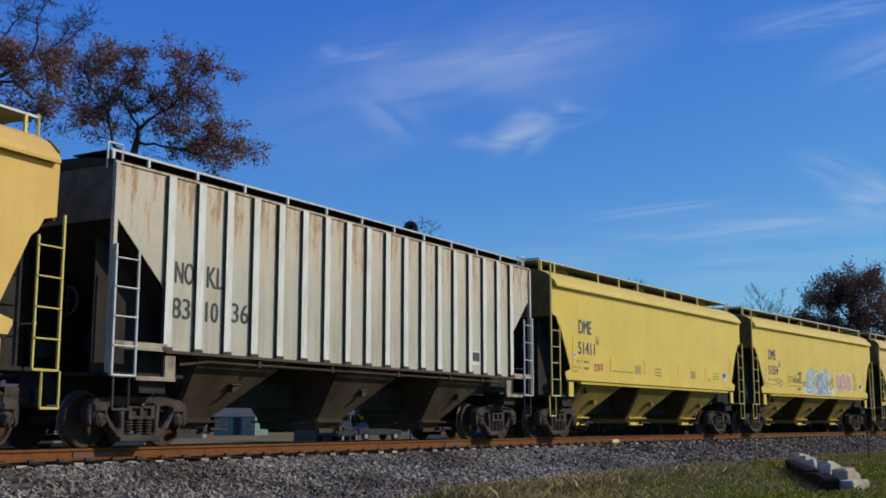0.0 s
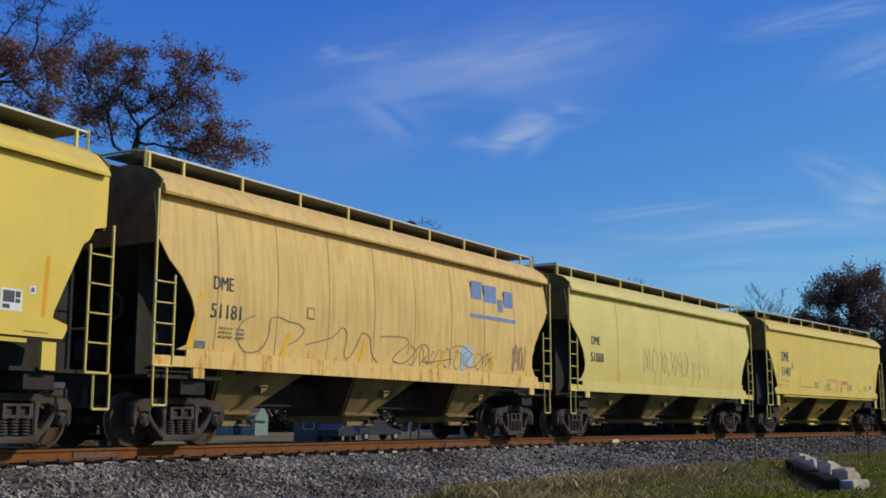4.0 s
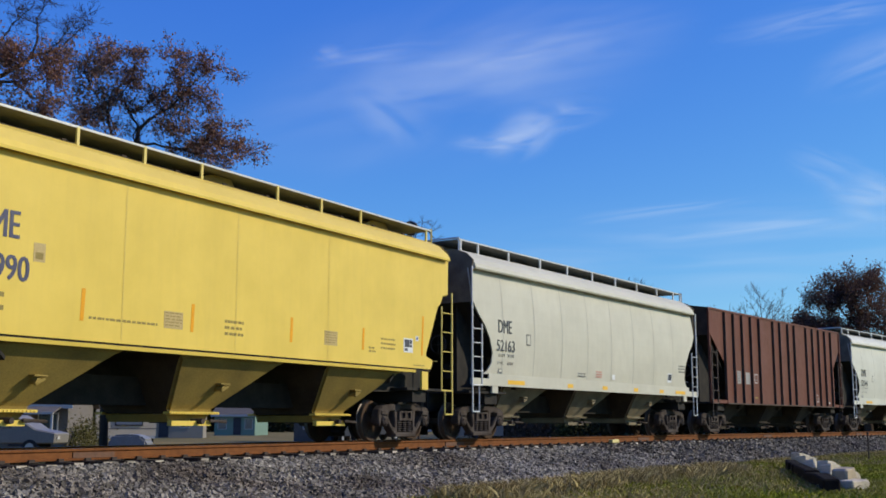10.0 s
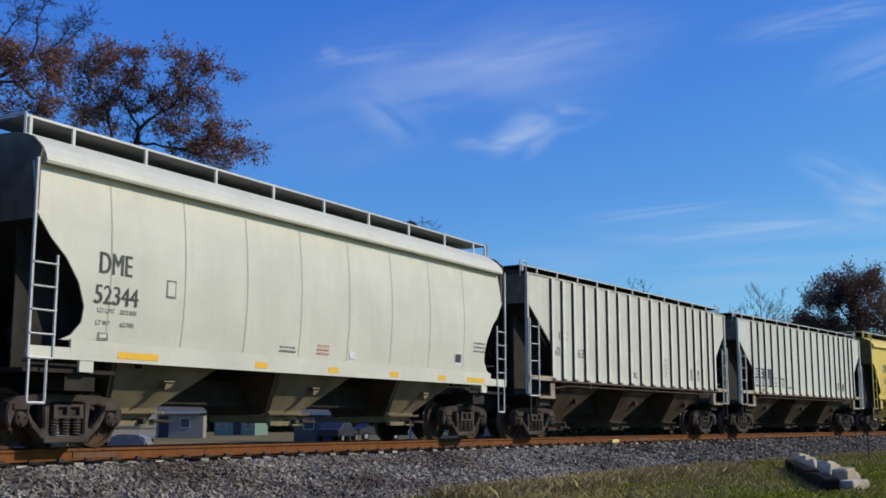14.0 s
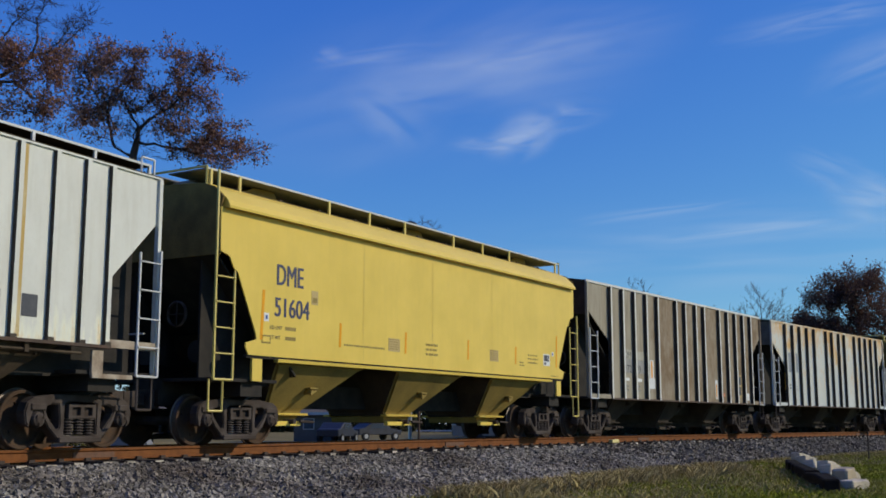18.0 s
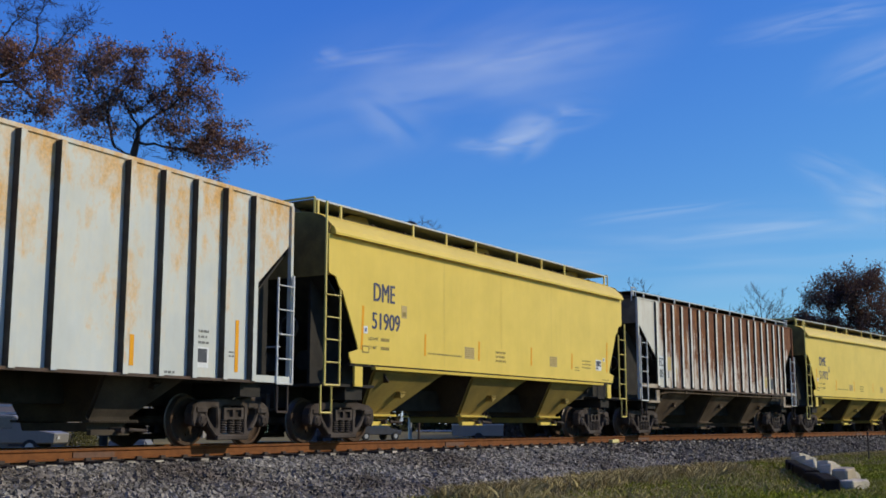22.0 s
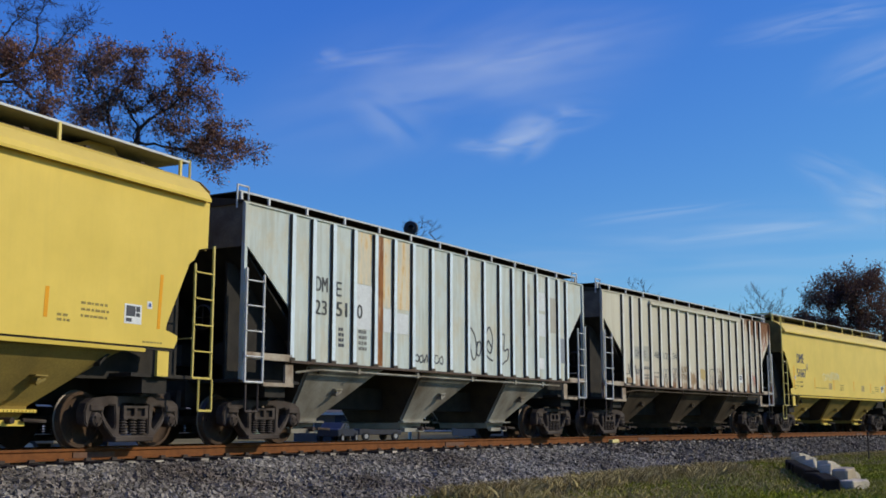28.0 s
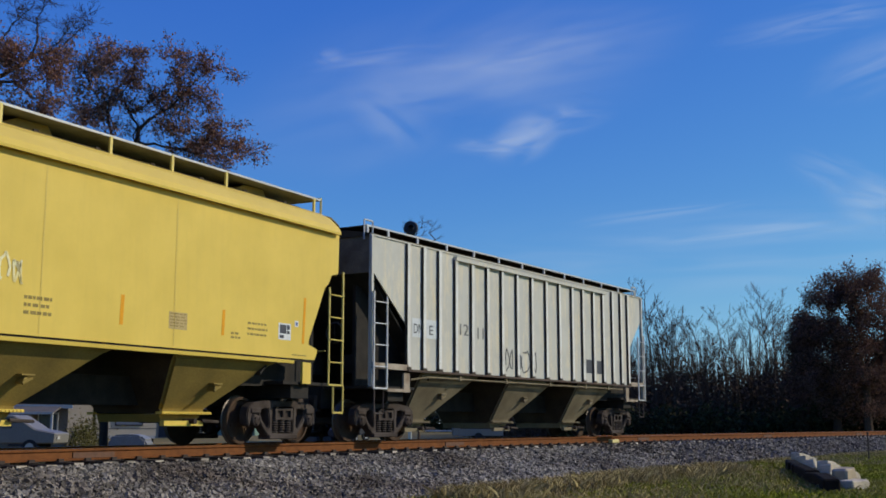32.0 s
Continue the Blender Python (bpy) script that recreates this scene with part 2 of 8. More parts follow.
def prism(bm, pts, a, b, axis="y", mi=0):
    """Extrudes a polygon: pts are (x, z) along y, (x, y) along z, or (y, z) along x."""
    def at(p, d):
        return {"y": (p[0], d, p[1]), "z": (p[0], p[1], d), "x": (d, p[0], p[1])}[axis]
    va, vb = [bm.verts.new(at(p, a)) for p in pts], [bm.verts.new(at(p, b)) for p in pts]
    fs = [bm.faces.new(va), bm.faces.new(vb[::-1])]
    for i in range(len(pts)):
        j = (i + 1) % len(pts)
        fs.append(bm.faces.new((va[i], vb[i], vb[j], va[j])))
    for f in fs:
        f.material_index = mi
    bmesh.ops.recalc_face_normals(bm, faces=fs)
    return bm


def tube(bm, a, b, r, r2=None, sides=6, caps=True):
    a, b = Vector(a), Vector(b)
    r2 = r if r2 is None else r2
    w = (b - a).normalized()
    u = w.orthogonal().normalized()
    v = w.cross(u)
    ra = [bm.verts.new(a + (u * math.cos(i * math.tau / sides) + v * math.sin(i * math.tau / sides)) * r) for i in range(sides)]
    rb = [bm.verts.new(b + (u * math.cos(i * math.tau / sides) + v * math.sin(i * math.tau / sides)) * r2) for i in range(sides)]
    for i in range(sides):
        j = (i + 1) % sides
        bm.faces.new((ra[i], ra[j], rb[j], rb[i]))
    if caps:
        bm.faces.new(ra[::-1]), bm.faces.new(rb)
    return bm


def pipe(pts, r, sides=6):
    bm = bmesh.new()
    for a, b in zip(pts, pts[1:]):
        tube(bm, a, b, r, sides=sides)
    return bm


def lathe(bm, profile, sides=28, axis="y"):
    """Turns (radius, along) pairs round the axis."""
    rings = []
    for r, d in profile:
        ring = []
        for i in range(sides):
            c, s = math.cos(i * math.tau / sides) * r, math.sin(i * math.tau / sides) * r
            ring.append(bm.verts.new({"y": (c, d, s), "z": (c, s, d), "x": (d, c, s)}[axis]))
        rings.append(ring)
    for p, q in zip(rings, rings[1:]):
        for i in range(sides):
            j = (i + 1) % sides
            bm.faces.new((p[i], p[j], q[j], q[i]))
    return bm


def raw_mesh(name, verts, faces, material, parent=None):
    me = bpy.data.meshes.new(name)
    me.from_pydata([tuple(v) for v in verts], [], [tuple(f) for f in faces])
    me.materials.append(material)
    ob = new(name, me)
    if parent:
        ob.parent = parent
    return ob


# ---- the line of the track: y of the near rail against x ----
NEAR_RAIL = 14.17


def bend(x):
    """Sideways offset of the curve; straight on beyond both ends."""
    q = min(max(x, 0.0), 75.0) - 15.0
    off = -0.0049039 * q * q / 2 + 5.36e-5 * q ** 3 / 6
    slope = -0.0049039 * q + 5.36e-5 * q * q / 2
    return off + slope * (x - min(max(x, 0.0), 75.0))


def heading(x):
    return (bend(x + 0.05) - bend(x - 0.05)) / 0.1


def on_track(x, lat, z):
    """lat: metres behind the near rail, square to the line."""
    h = heading(x)
    k = 1 / math.sqrt(1 + h * h)
    d = lat + 0.85
    return Vector((x - h * k * d, NEAR_RAIL - 0.85 + bend(x) + k * d, z))


GAUGE = 1.50


# ---- ground ----
GROUND = -0.97


def ground_height(x, y):
    """A low swell, and the little bank of turf on this side of the ballast."""
    d = y - (NEAR_RAIL + bend(x))
    z = GROUND + 0.05 * noise.noise((x * 0.15, y * 0.15, 0.0)) + 0.03 * noise.noise((x * 0.6, y * 0.6, 3.0))
    if d < -1.9:
        z += 0.05 * math.exp(-((d + 3.4) / 1.0) ** 2)
    return z


def sheet(name, xs, ys, height, material):
    verts = [(x, y, height(x, y)) for y in ys for x in xs]
    w = len(xs)
    faces = [(j * w + i, j * w + i + 1, (j + 1) * w + i + 1, (j + 1) * w + i) for j in range(len(ys) - 1) for i in range(w - 1)]
    ob = raw_mesh(name, verts, faces, material)
    for p in ob.data.polygons:
        p.use_smooth = True
    return ob


M_TURF = mat("autumn_turf", (0.095, 0.110, 0.014), 0.95, 0, (0.24, 0.19, 0.07), 0.9, 0.35, 12, 0.8, spec=0.05)
gx = [-3000, -900, -300, -120, -60] + [-40 + 1.0 * i for i in range(130)] + [100, 130, 180, 260, 400, 800, 1600, 3500]
gy = [-3000, -600, -150, -50, -20] + [-12 + 0.8 * i for i in range(60)] + [45, 60, 90, 140, 220, 400, 800, 1600, 4000]
ground = sheet("ground", gx, gy, ground_height, M_TURF)
tagged(ground, "autumn turf of green and straw-coloured grass beside the railway", "ground", kind="structure")

# Ballast prism under the track, from toe to toe.
bx = [-70 + 1.0 * i for i in range(235)]
section = [(-2.35, -1.12), (-2.05, -0.92), (-1.1, -0.42), (-0.70, -0.305), (-0.3, -0.275), (0.0, -0.240), (0.75, -0.225), (1.5, -0.225), (2.3, -0.235), (2.7, -0.36), (3.9, -1.12)]


def toe(x):
    """How much farther the ballast has spread down its slope near the camera."""
    q = min(1.0, max(0.0, (44.0 - x) / 14.0))
    return 1.85 * q * q * (3 - 2 * q)


def spread(lat, x):
    return lat if lat > -1.1 else -1.1 + (lat + 1.1) * (1 + toe(x))


verts, faces = [], []
for i, x in enumerate(bx):
    for lat, z in section:
        p = on_track(x, spread(lat, x) + (0.10 * noise.noise((x * 0.4, lat, 0)) if lat < -1 else 0), z + 0.03 * noise.noise((x * 0.9, lat * 2, 1)))
        verts.append(p)
w = len(section)
faces = [(j * w + i, (j + 1) * w + i, (j + 1) * w + i + 1, j * w + i + 1) for j in range(len(bx) - 1) for i in range(w - 1)]
bed = raw_mesh("ballast_bed", verts, faces, M_BED)
for p in bed.data.polygons:
    p.use_smooth = True
tagged(bed, "raised bed of crushed grey stone under the track", "ballast", kind="structure")

# Rails: a T section swept along the curve; rusty flanks, worn head.
RAIL = [(-0.075, -0.185), (0.075, -0.185), (0.075, -0.172), (0.014, -0.150), (0.010, -0.055), (0.036, -0.040), (0.037, -0.008), (0.030, 0.0), (-0.030, 0.0), (-0.037, -0.008), (-0.036, -0.040), (-0.010, -0.055), (-0.014, -0.150), (-0.075, -0.172)]


RAIL_LENGTH = 11.9
M_JOINT = mat("joint_bar_steel", (0.16, 0.075, 0.04), 0.85, 0, (0.08, 0.04, 0.025), 0.7, 8, 50, 0.2)


def rail(lat):
    """A line of rail in bolted lengths."""
    line = thing("rail", "line of rusty brown steel rail with a worn running head", "rail", "rails of the track")
    k = len(RAIL)
    x0 = -69.6
    while x0 < 155:
        xs = [x0 + 0.004 + (RAIL_LENGTH - 0.008) * i / 8 for i in range(9)]
        bm = bmesh.new()
        rings = [[bm.verts.new(on_track(x, lat + a, z)) for a, z in RAIL] for x in xs]
        for p, q in zip(rings, rings[1:]):
            for i in range(k):
                f = bm.faces.new((p[i], p[(i + 1) % k], q[(i + 1) % k], q[i]))
                f.material_index = 1 if i == 7 else 0
        bm.faces.new(rings[0]), bm.faces.new(rings[-1][::-1])
        bmesh.ops.recalc_face_normals(bm, faces=bm.faces)
        piece = part("rail_length", bm, [M_RAIL, M_RAILHEAD], line)
        for side in (-1, 1):
            jb = bmesh.new()
            ends = [on_track(x, lat + side * o, z) for x in (x0 - 0.45, x0 + 0.45) for o, z in ((0.012, -0.150), (0.034, -0.150), (0.034, -0.062), (0.012, -0.062))]
            v = [jb.verts.new(p) for p in ends]
            for q in ((0, 1, 2, 3), (7, 6, 5, 4), (0, 4, 5, 1), (1, 5, 6, 2), (2, 6, 7, 3), (3, 7, 4, 0)):
                jb.faces.new([v[i] for i in q])
            bmesh.ops.recalc_face_normals(jb, faces=jb.faces)
            part("joint_bar", jb, M_JOINT, piece)
        x0 += RAIL_LENGTH
    return line


rail(0.0)
rail(GAUGE)


# ---- lettering: flat meshes of the built-in font, made before the scene fills ----
WORDS = ["NO", "KL", "83", "10", "36", "DME", "51411", "51554", "51181", "51888", "51487", "51990", "52163", "52344", "51604", "51909", "51972",
         "51618", "51667", "DM", "E", "23", "51", "0", "48", "12", "34", "11", "EEC", "60", "63", "01", "8", "LD LMT", "LT WT", "EE", "C", "505", "272", "79", "223900", "62500", "204200", "61800", "203300", "62700", "2006"]
GLYPHS = {}


def make_glyphs():
    temp = []
    for wd in WORDS:
        cu = bpy.data.curves.new("letters", "FONT")
        cu.body, cu.align_x, cu.align_y, cu.size, cu.extrude, cu.offset = wd, "CENTER", "CENTER", 1.0, 0.0, 0.0
        cu.resolution_u = 3
        temp.append((wd, new("letters", cu)))
    bpy.context.view_layer.update()
    deps = bpy.context.evaluated_depsgraph_get()
    for wd, ob in temp:
        me = bpy.data.meshes.new_from_object(ob.evaluated_get(deps))
        ys = [v.co.y for v in me.vertices]
        xs = [v.co.x for v in me.vertices]
        GLYPHS[wd] = (me, max(xs) - min(xs), max(ys) - min(ys), (max(xs) + min(xs)) / 2, (max(ys) + min(ys)) / 2)
        bpy.data.objects.remove(ob)


make_glyphs()


# ---- the train: covered hopper cars ----
# A car's own space: x along the train (the far end positive), y across (the camera's side negative), z up from the rail.
HALF = 7.62
SIDE = -1.60


def letters(car, word, x, z, height, material, width=None, y=SIDE - 0.006, name="lettering", bold=True):
    src, w, h, cx, cy = GLYPHS[word]
    sy = height / h
    sx = (width / w) if width else sy
    bm = bmesh.new()
    for d in (-1, 0, 1) if bold else (0,):  # three passes, a hair apart, give the strokes their weight
        me = src.copy()
        me.transform(Matrix(((sx, 0, 0, x - cx * sx + d * 0.032 * height), (0, 0, -1, y - 0.0012 * d), (0, sy, 0, z - cy * sy), (0, 0, 0, 1))))
        bm.from_mesh(me)
        bpy.data.meshes.remove(me)
    return part(name, bm, material, car)


def bow(z):
    """The camera's side of a bowed car at the height z."""
    return -(1.60 - 0.10 * ((z - 2.85) / 1.3) ** 2) - 0.006


def panel_bar(car, x0, x1, z0, z1, material, name="stencil", y=SIDE - 0.004, skew=0.0):
    """A thin painted or stuck-on patch on the side."""
    bm = bmesh.new()
    prism(bm, [(x0, z0), (x1, z0), (x1 + skew, z1), (x0 + skew, z1)], y, y + 0.003)
    return part(name, bm, material, car)


def hug(ob):
    """Bends a flat mark onto the bowed side of its car."""
    for v in ob.data.vertices:
        v.co.y += bow(v.co.z) - bow(2.85)
    return ob


def stencil_lines(car, x, z, w, rows, material, pitch=0.075, h=0.038, y=SIDE - 0.004, seed=1):
    """Small print that cannot be read: rows of short bars."""
    rng = random.Random(seed)
    bm = bmesh.new()
    for r in range(rows):
        q = x
        while q < x + w - 0.03:
            d = min(rng.uniform(0.04, 0.11), x + w - q)
            box(bm, q, q + d, y, y + 0.003, z - r * pitch - h, z - r * pitch)
            q += d + rng.uniform(0.015, 0.04)
    return tagged(part("stencil", bm, material, car), kind="stuff")


def scrawl(car, x0, x1, z0, z1, material, seed, loops=5, r=0.018, y=SIDE - 0.008, name="graffiti"):
    """Sprayed strokes that cannot be read."""
    rng = random.Random(seed)
    bm = bmesh.new()
    for i in range(loops):
        cx = x0 + (i + 0.5) * (x1 - x0) / loops
        hw, n = (x1 - x0) / loops * rng.uniform(0.4, 0.65), 9
        ph, k = rng.uniform(0, 6.28), rng.choice((1, 1, 2))
        last = None
        for j in range(n + 1):
            a = ph + j / n * rng.uniform(4.5, 6.5)
            p = (cx + hw * math.cos(a) * rng.uniform(0.7, 1), (z0 + z1) / 2 + (z1 - z0) / 2 * math.sin(a * k) * rng.uniform(0.7, 1))
            if last:
                d = Vector((p[0] - last[0], p[1] - last[1]))
                if d.length > 0.01:
                    nx, nz = -d.y / d.length * r, d.x / d.length * r
                    prism(bm, [(last[0] + nx, last[1] + nz), (last[0] - nx, last[1] - nz), (p[0] - nx, p[1] - nz), (p[0] + nx, p[1] + nz)], y, y + 0.003)
            last = p
    return part(name, bm, material, car)


def blobs(car, x0, x1, z0, z1, material, seed, count=4, y=SIDE - 0.005, name="graffiti"):
    """Filled, rounded sprayed shapes."""
    rng = random.Random(seed)
    bm = bmesh.new()
    for i in range(count):
        cx, hw, hz = x0 + (i + 0.5) * (x1 - x0) / count, (x1 - x0) / count * 0.56, (z1 - z0) / 2
        pts = []
        for j in range(14):
            a = j / 14 * math.tau
            q = rng.uniform(0.72, 1.08)
            pts.append((cx + hw * q * math.copysign(abs(math.cos(a)) ** 0.7, math.cos(a)), (z0 + z1) / 2 + hz * q * math.copysign(abs(math.sin(a)) ** 0.7, math.sin(a))))
        prism(bm, pts, y - 0.0006 * i, y + 0.003)
    return part(name, bm, material, car)


def flow(car, runs, material, r=0.02, y=SIDE - 0.008, name="graffiti"):
    """A sprayed line: each run is a list of (x, z), rounded through its points."""
    bm = bmesh.new()
    for run in runs:
        pts = []
        for i in range(len(run) - 1):
            p0, p1, p2, p3 = (Vector(run[min(max(k, 0), len(run) - 1)]) for k in (i - 1, i, i + 1, i + 2))
            for j in range(6):
                t = j / 6
                pts.append(0.5 * (2 * p1 + (p2 - p0) * t + (2 * p0 - 5 * p1 + 4 * p2 - p3) * t * t + (3 * p1 - p0 - 3 * p2 + p3) * t ** 3))
        pts.append(Vector(run[-1]))
        left, right = [], []
        for i, p in enumerate(pts):
            d = pts[min(i + 1, len(pts) - 1)] - pts[max(i - 1, 0)]
            n = Vector((-d.y, d.x)).normalized() * r
            e = d.normalized() * r * (-1 if i == 0 else 1 if i == len(pts) - 1 else 0)
            left.append([bm.verts.new((p.x + n.x + e.x, q, p.y + n.y + e.y)) for q in (y, y + 0.003)])
            right.append([bm.verts.new((p.x - n.x + e.x, q, p.y - n.y + e.y)) for q in (y, y + 0.003)])
        for i in range(len(pts) - 1):
            for k in (0, 1):
                bm.faces.new((left[i][k], right[i][k], right[i + 1][k], left[i + 1][k]))
            bm.faces.new((left[i][0], left[i + 1][0], left[i + 1][1], left[i][1]))
            bm.faces.new((right[i][0], right[i + 1][0], right[i + 1][1], right[i][1]))
        bmesh.ops.recalc_face_normals(bm, faces=bm.faces)
    return part(name, bm, material, car)


# -- running gear, shared by all cars --
SHARED = {}


def shared(key, make, material):
    if key not in SHARED:
        bm = make()
        me = bpy.data.meshes.new(key)
        bm.normal_update()
        bm.to_mesh(me)
        bm.free()
        for m in (material if isinstance(material, (list, tuple)) else [material]):
            me.materials.append(m)
        SHARED[key] = me
    return SHARED[key]


def side_frame_mesh():
    """Cast truck side frame at y = 0, facing -y: arched pedestals, two triangular windows, the spring opening between."""
    half = [(0.60, 0.845), (0.96, 0.80), (1.10, 0.72), (1.15, 0.58), (1.12, 0.40), (1.05, 0.35), (1.03, 0.45), (0.98, 0.58), (0.80, 0.58), (0.75, 0.45), (0.68, 0.34), (0.44, 0.13), (0.36, 0.10)]
    outer = half + [(-x, z) for x, z in reversed(half)]
    window = [(0.47, 0.69), (0.60, 0.70), (0.71, 0.66), (0.72, 0.57), (0.66, 0.47), (0.50, 0.31), (0.45, 0.33), (0.44, 0.40)]
    middle = [(0.34, 0.70), (0.34, 0.24), (0.28, 0.21), (-0.28, 0.21), (-0.34, 0.24), (-0.34, 0.70), (-0.26, 0.735), (0.26, 0.735)]
    bm = bmesh.new()
    edges = []
    for loop in (outer, window, [(-x, z) for x, z in window], middle):
        vs = [bm.verts.new((x, -0.10, z)) for x, z in loop]
        edges += [bm.edges.new((vs[i], vs[(i + 1) % len(vs)])) for i in range(len(vs))]
    bmesh.ops.triangle_fill(bm, use_beauty=True, use_dissolve=False, edges=edges, normal=(0, -1, 0))
    ex = bmesh.ops.extrude_face_region(bm, geom=bm.faces[:])
    bmesh.ops.translate(bm, verts=[v for v in ex["geom"] if isinstance(v, bmesh.types.BMVert)], vec=(0, 0.20, 0))
    bmesh.ops.recalc_face_normals(bm, faces=bm.faces)
    rim = [e for e in bm.edges if len(e.link_faces) == 2 and e.calc_face_angle(0) > 1.2 and abs(e.verts[0].co.y - e.verts[1].co.y) < 1e-4]
    bmesh.ops.bevel(bm, geom=rim, offset=0.018, segments=2, affect="EDGES")
    # spring seat, its lip, and the bosses over the bearings
    box(bm, -0.46, 0.46, -0.13, 0.16, 0.10, 0.19, bevel=0.015)
    for x in (-0.89, 0.89):
        box(bm, x - 0.15, x + 0.15, -0.125, -0.095, 0.60, 0.70, bevel=0.012)
    return bm


def spring_mesh():
    """One coil spring of the group, as a turned bellows."""
    bm = bmesh.new()
    prof = [(0.0, 0.22)]
    for i in range(6):
        z = 0.222 + i * 0.045
        prof += [(0.055, z), (0.088, z + 0.012), (0.088, z + 0.024), (0.055, z + 0.036)]
    lathe(bm, prof + [(0.0, 0.49)], 10, "z")
    return bm


def bolster_mesh():
    bm = boxes((-0.27, 0.27, -1.09, 1.09, 0.49, 0.69), (-0.20, 0.20, -0.3, 0.3, 0.69, 0.86))
    for s in (-1, 1):  # the ribs round two pockets in each end
        y0, y1 = sorted((s * 1.09, s * 1.15))
        for x0, x1, z0, z1 in ((-0.29, 0.29, 0.655, 0.70), (-0.29, 0.29, 0.48, 0.525), (-0.29, -0.22, 0.525, 0.655), (-0.035, 0.035, 0.525, 0.655), (0.22, 0.29, 0.525, 0.655)):
            box(bm, x0, x1, y0, y1, z0, z1)
    box(bm, -0.55, 0.55, -0.06, 0.06, 0.40, 0.52)
    return bm


def wheel_mesh():
    """One wheel, its axis along y, the outer face towards -y."""
    bm = bmesh.new()
    prof = [(0.0, -0.075), (0.085, -0.075), (0.115, -0.06), (0.13, -0.02), (0.36, 0.015), (0.39, -0.03), (0.40, -0.068), (0.445, -0.068), (0.455, -0.055), (0.46, 0.04), (0.487, 0.052), (0.487, 0.07), (0.40, 0.075), (0.37, 0.04), (0.13, 0.03), (0.09, 0.09), (0.0, 0.09)]
    lathe(bm, prof, 32)
    for f in bm.faces:
        r = math.hypot(f.calc_center_median().x, f.calc_center_median().z)
        f.material_index = 1 if 0.449 < r < 0.475 and f.calc_center_median().y < 0.05 else 0
        f.smooth = r < 0.39
    # lightening marks of the casting, so that the turning shows
    for a in (0.3, 2.4, 4.5):
        b = (math.cos(a) * 0.25, math.sin(a) * 0.25)
        box(bm, b[0] - 0.03, b[0] + 0.03, -0.022, 0.0, b[1] - 0.03, b[1] + 0.03)
    bmesh.ops.recalc_face_normals(bm, faces=bm.faces)
    return bm


def axle_mesh():
    bm = bmesh.new()
    lathe(bm, [(0.0, -1.17), (0.075, -1.17), (0.075, -0.95), (0.09, -0.8), (0.08, 0.0), (0.09, 0.8), (0.075, 0.95), (0.075, 1.17), (0.0, 1.17)], 10)
    return bm


def cap_mesh():
    bm = bmesh.new()
    lathe(bm, [(0.0, -0.075), (0.05, -0.075), (0.11, -0.05), (0.125, 0.0), (0.125, 0.16), (0.0, 0.16)], 14)
    for i in range(3):
        a = i * 2.094 + 0.4
        box(bm, math.cos(a) * 0.07 - 0.018, math.cos(a) * 0.07 + 0.018, -0.085, -0.05, math.sin(a) * 0.07 - 0.018, math.sin(a) * 0.07 + 0.018)
    return bm


WHEELS = []  # (wheelset, centre of its car along the train, its own x)


def truck(car, x, centre):
    tr = part("truck", shared("truck_bolster", bolster_mesh, M_IRON), None, car, "two-axle cast steel truck, grimy brown-black")
    tr.location = (x, 0, 0)
    for s in (-1, 1):
        sf = part("side_frame", shared("truck_side_frame", side_frame_mesh, M_IRON), None, tr)
        sf.matrix_local = pose(0, s * 1.02, 0, 0, 0, 0 if s < 0 else 180)
        for dx in (-0.22, 0.0, 0.22):
            sp = part("spring", shared("truck_spring", spring_mesh, M_IRON), None, tr)
            sp.location = (dx, s * 1.06, 0)
        for w in (-0.889, 0.889):
            cp = part("bearing_cap", shared("truck_cap", cap_mesh, M_IRON), None, tr)
            cp.matrix_local = pose(w, s * 1.10, 0.46, 0, 0, 0 if s < 0 else 180)
    for w in (-0.889, 0.889):
        ax = part("axle", shared("truck_axle", axle_mesh, M_IRON), None, car)
        ax.location = (x + w, 0, 0.46)
        WHEELS.append((ax, centre, x + w))
        for s in (-1, 1):
            wh = part("wheel", shared("truck_wheel", wheel_mesh, [M_WHEEL, M_TREAD]), None, ax)
            wh.matrix_local = pose(0, s * 0.72, 0, 0, 0, 0 if s < 0 else 180)
    return tr


def coupler_mesh():
    bm = boxes((0.0, 0.62, -0.09, 0.09, 0.74, 0.94), (0.52, 0.80, -0.16, 0.16, 0.70, 0.98), (0.0, 0.25, -0.22, 0.22, 0.66, 1.02))
    return bm


def hose_mesh():
    pts = [(0.1, -0.35, 0.72), (0.3, -0.36, 0.60), (0.48, -0.30, 0.42), (0.62, -0.22, 0.36), (0.74, -0.14, 0.42)]
    return pipe(pts, 0.025)


def ladder(car, x0, x1, zs, y, paintm, rungs, top=None, lean=0.0, name="ladder"):
    """Two stiles and rungs, standing in the plane of the side."""
    z0, z1 = zs
    bm = bmesh.new()
    tube(bm, (x0, y + lean, z1 if top is None else top), (x0, y, z0), 0.028, sides=5)
    tube(bm, (x1, y, z1), (x1, y, z0), 0.024, sides=5)
    tube(bm, (x0, y, z0), (x1, y, z0), 0.022, sides=5)
    lad = part(name, bm, paintm, car)
    for i in range(rungs):
        z = z0 + (i + 1) * (z1 - z0 - 0.15) / rungs
        rb = bmesh.new()
        tube(rb, (x0, y - 0.03, z), (x1, y - 0.03, z), 0.014, sides=5)
        tube(rb, (x0, y - 0.03, z), (x0, y, z + 0.02), 0.014, sides=5)
        tube(rb, (x1, y - 0.03, z), (x1, y, z + 0.02), 0.014, sides=5)
        part("rung", rb, paintm, lad)
    return lad


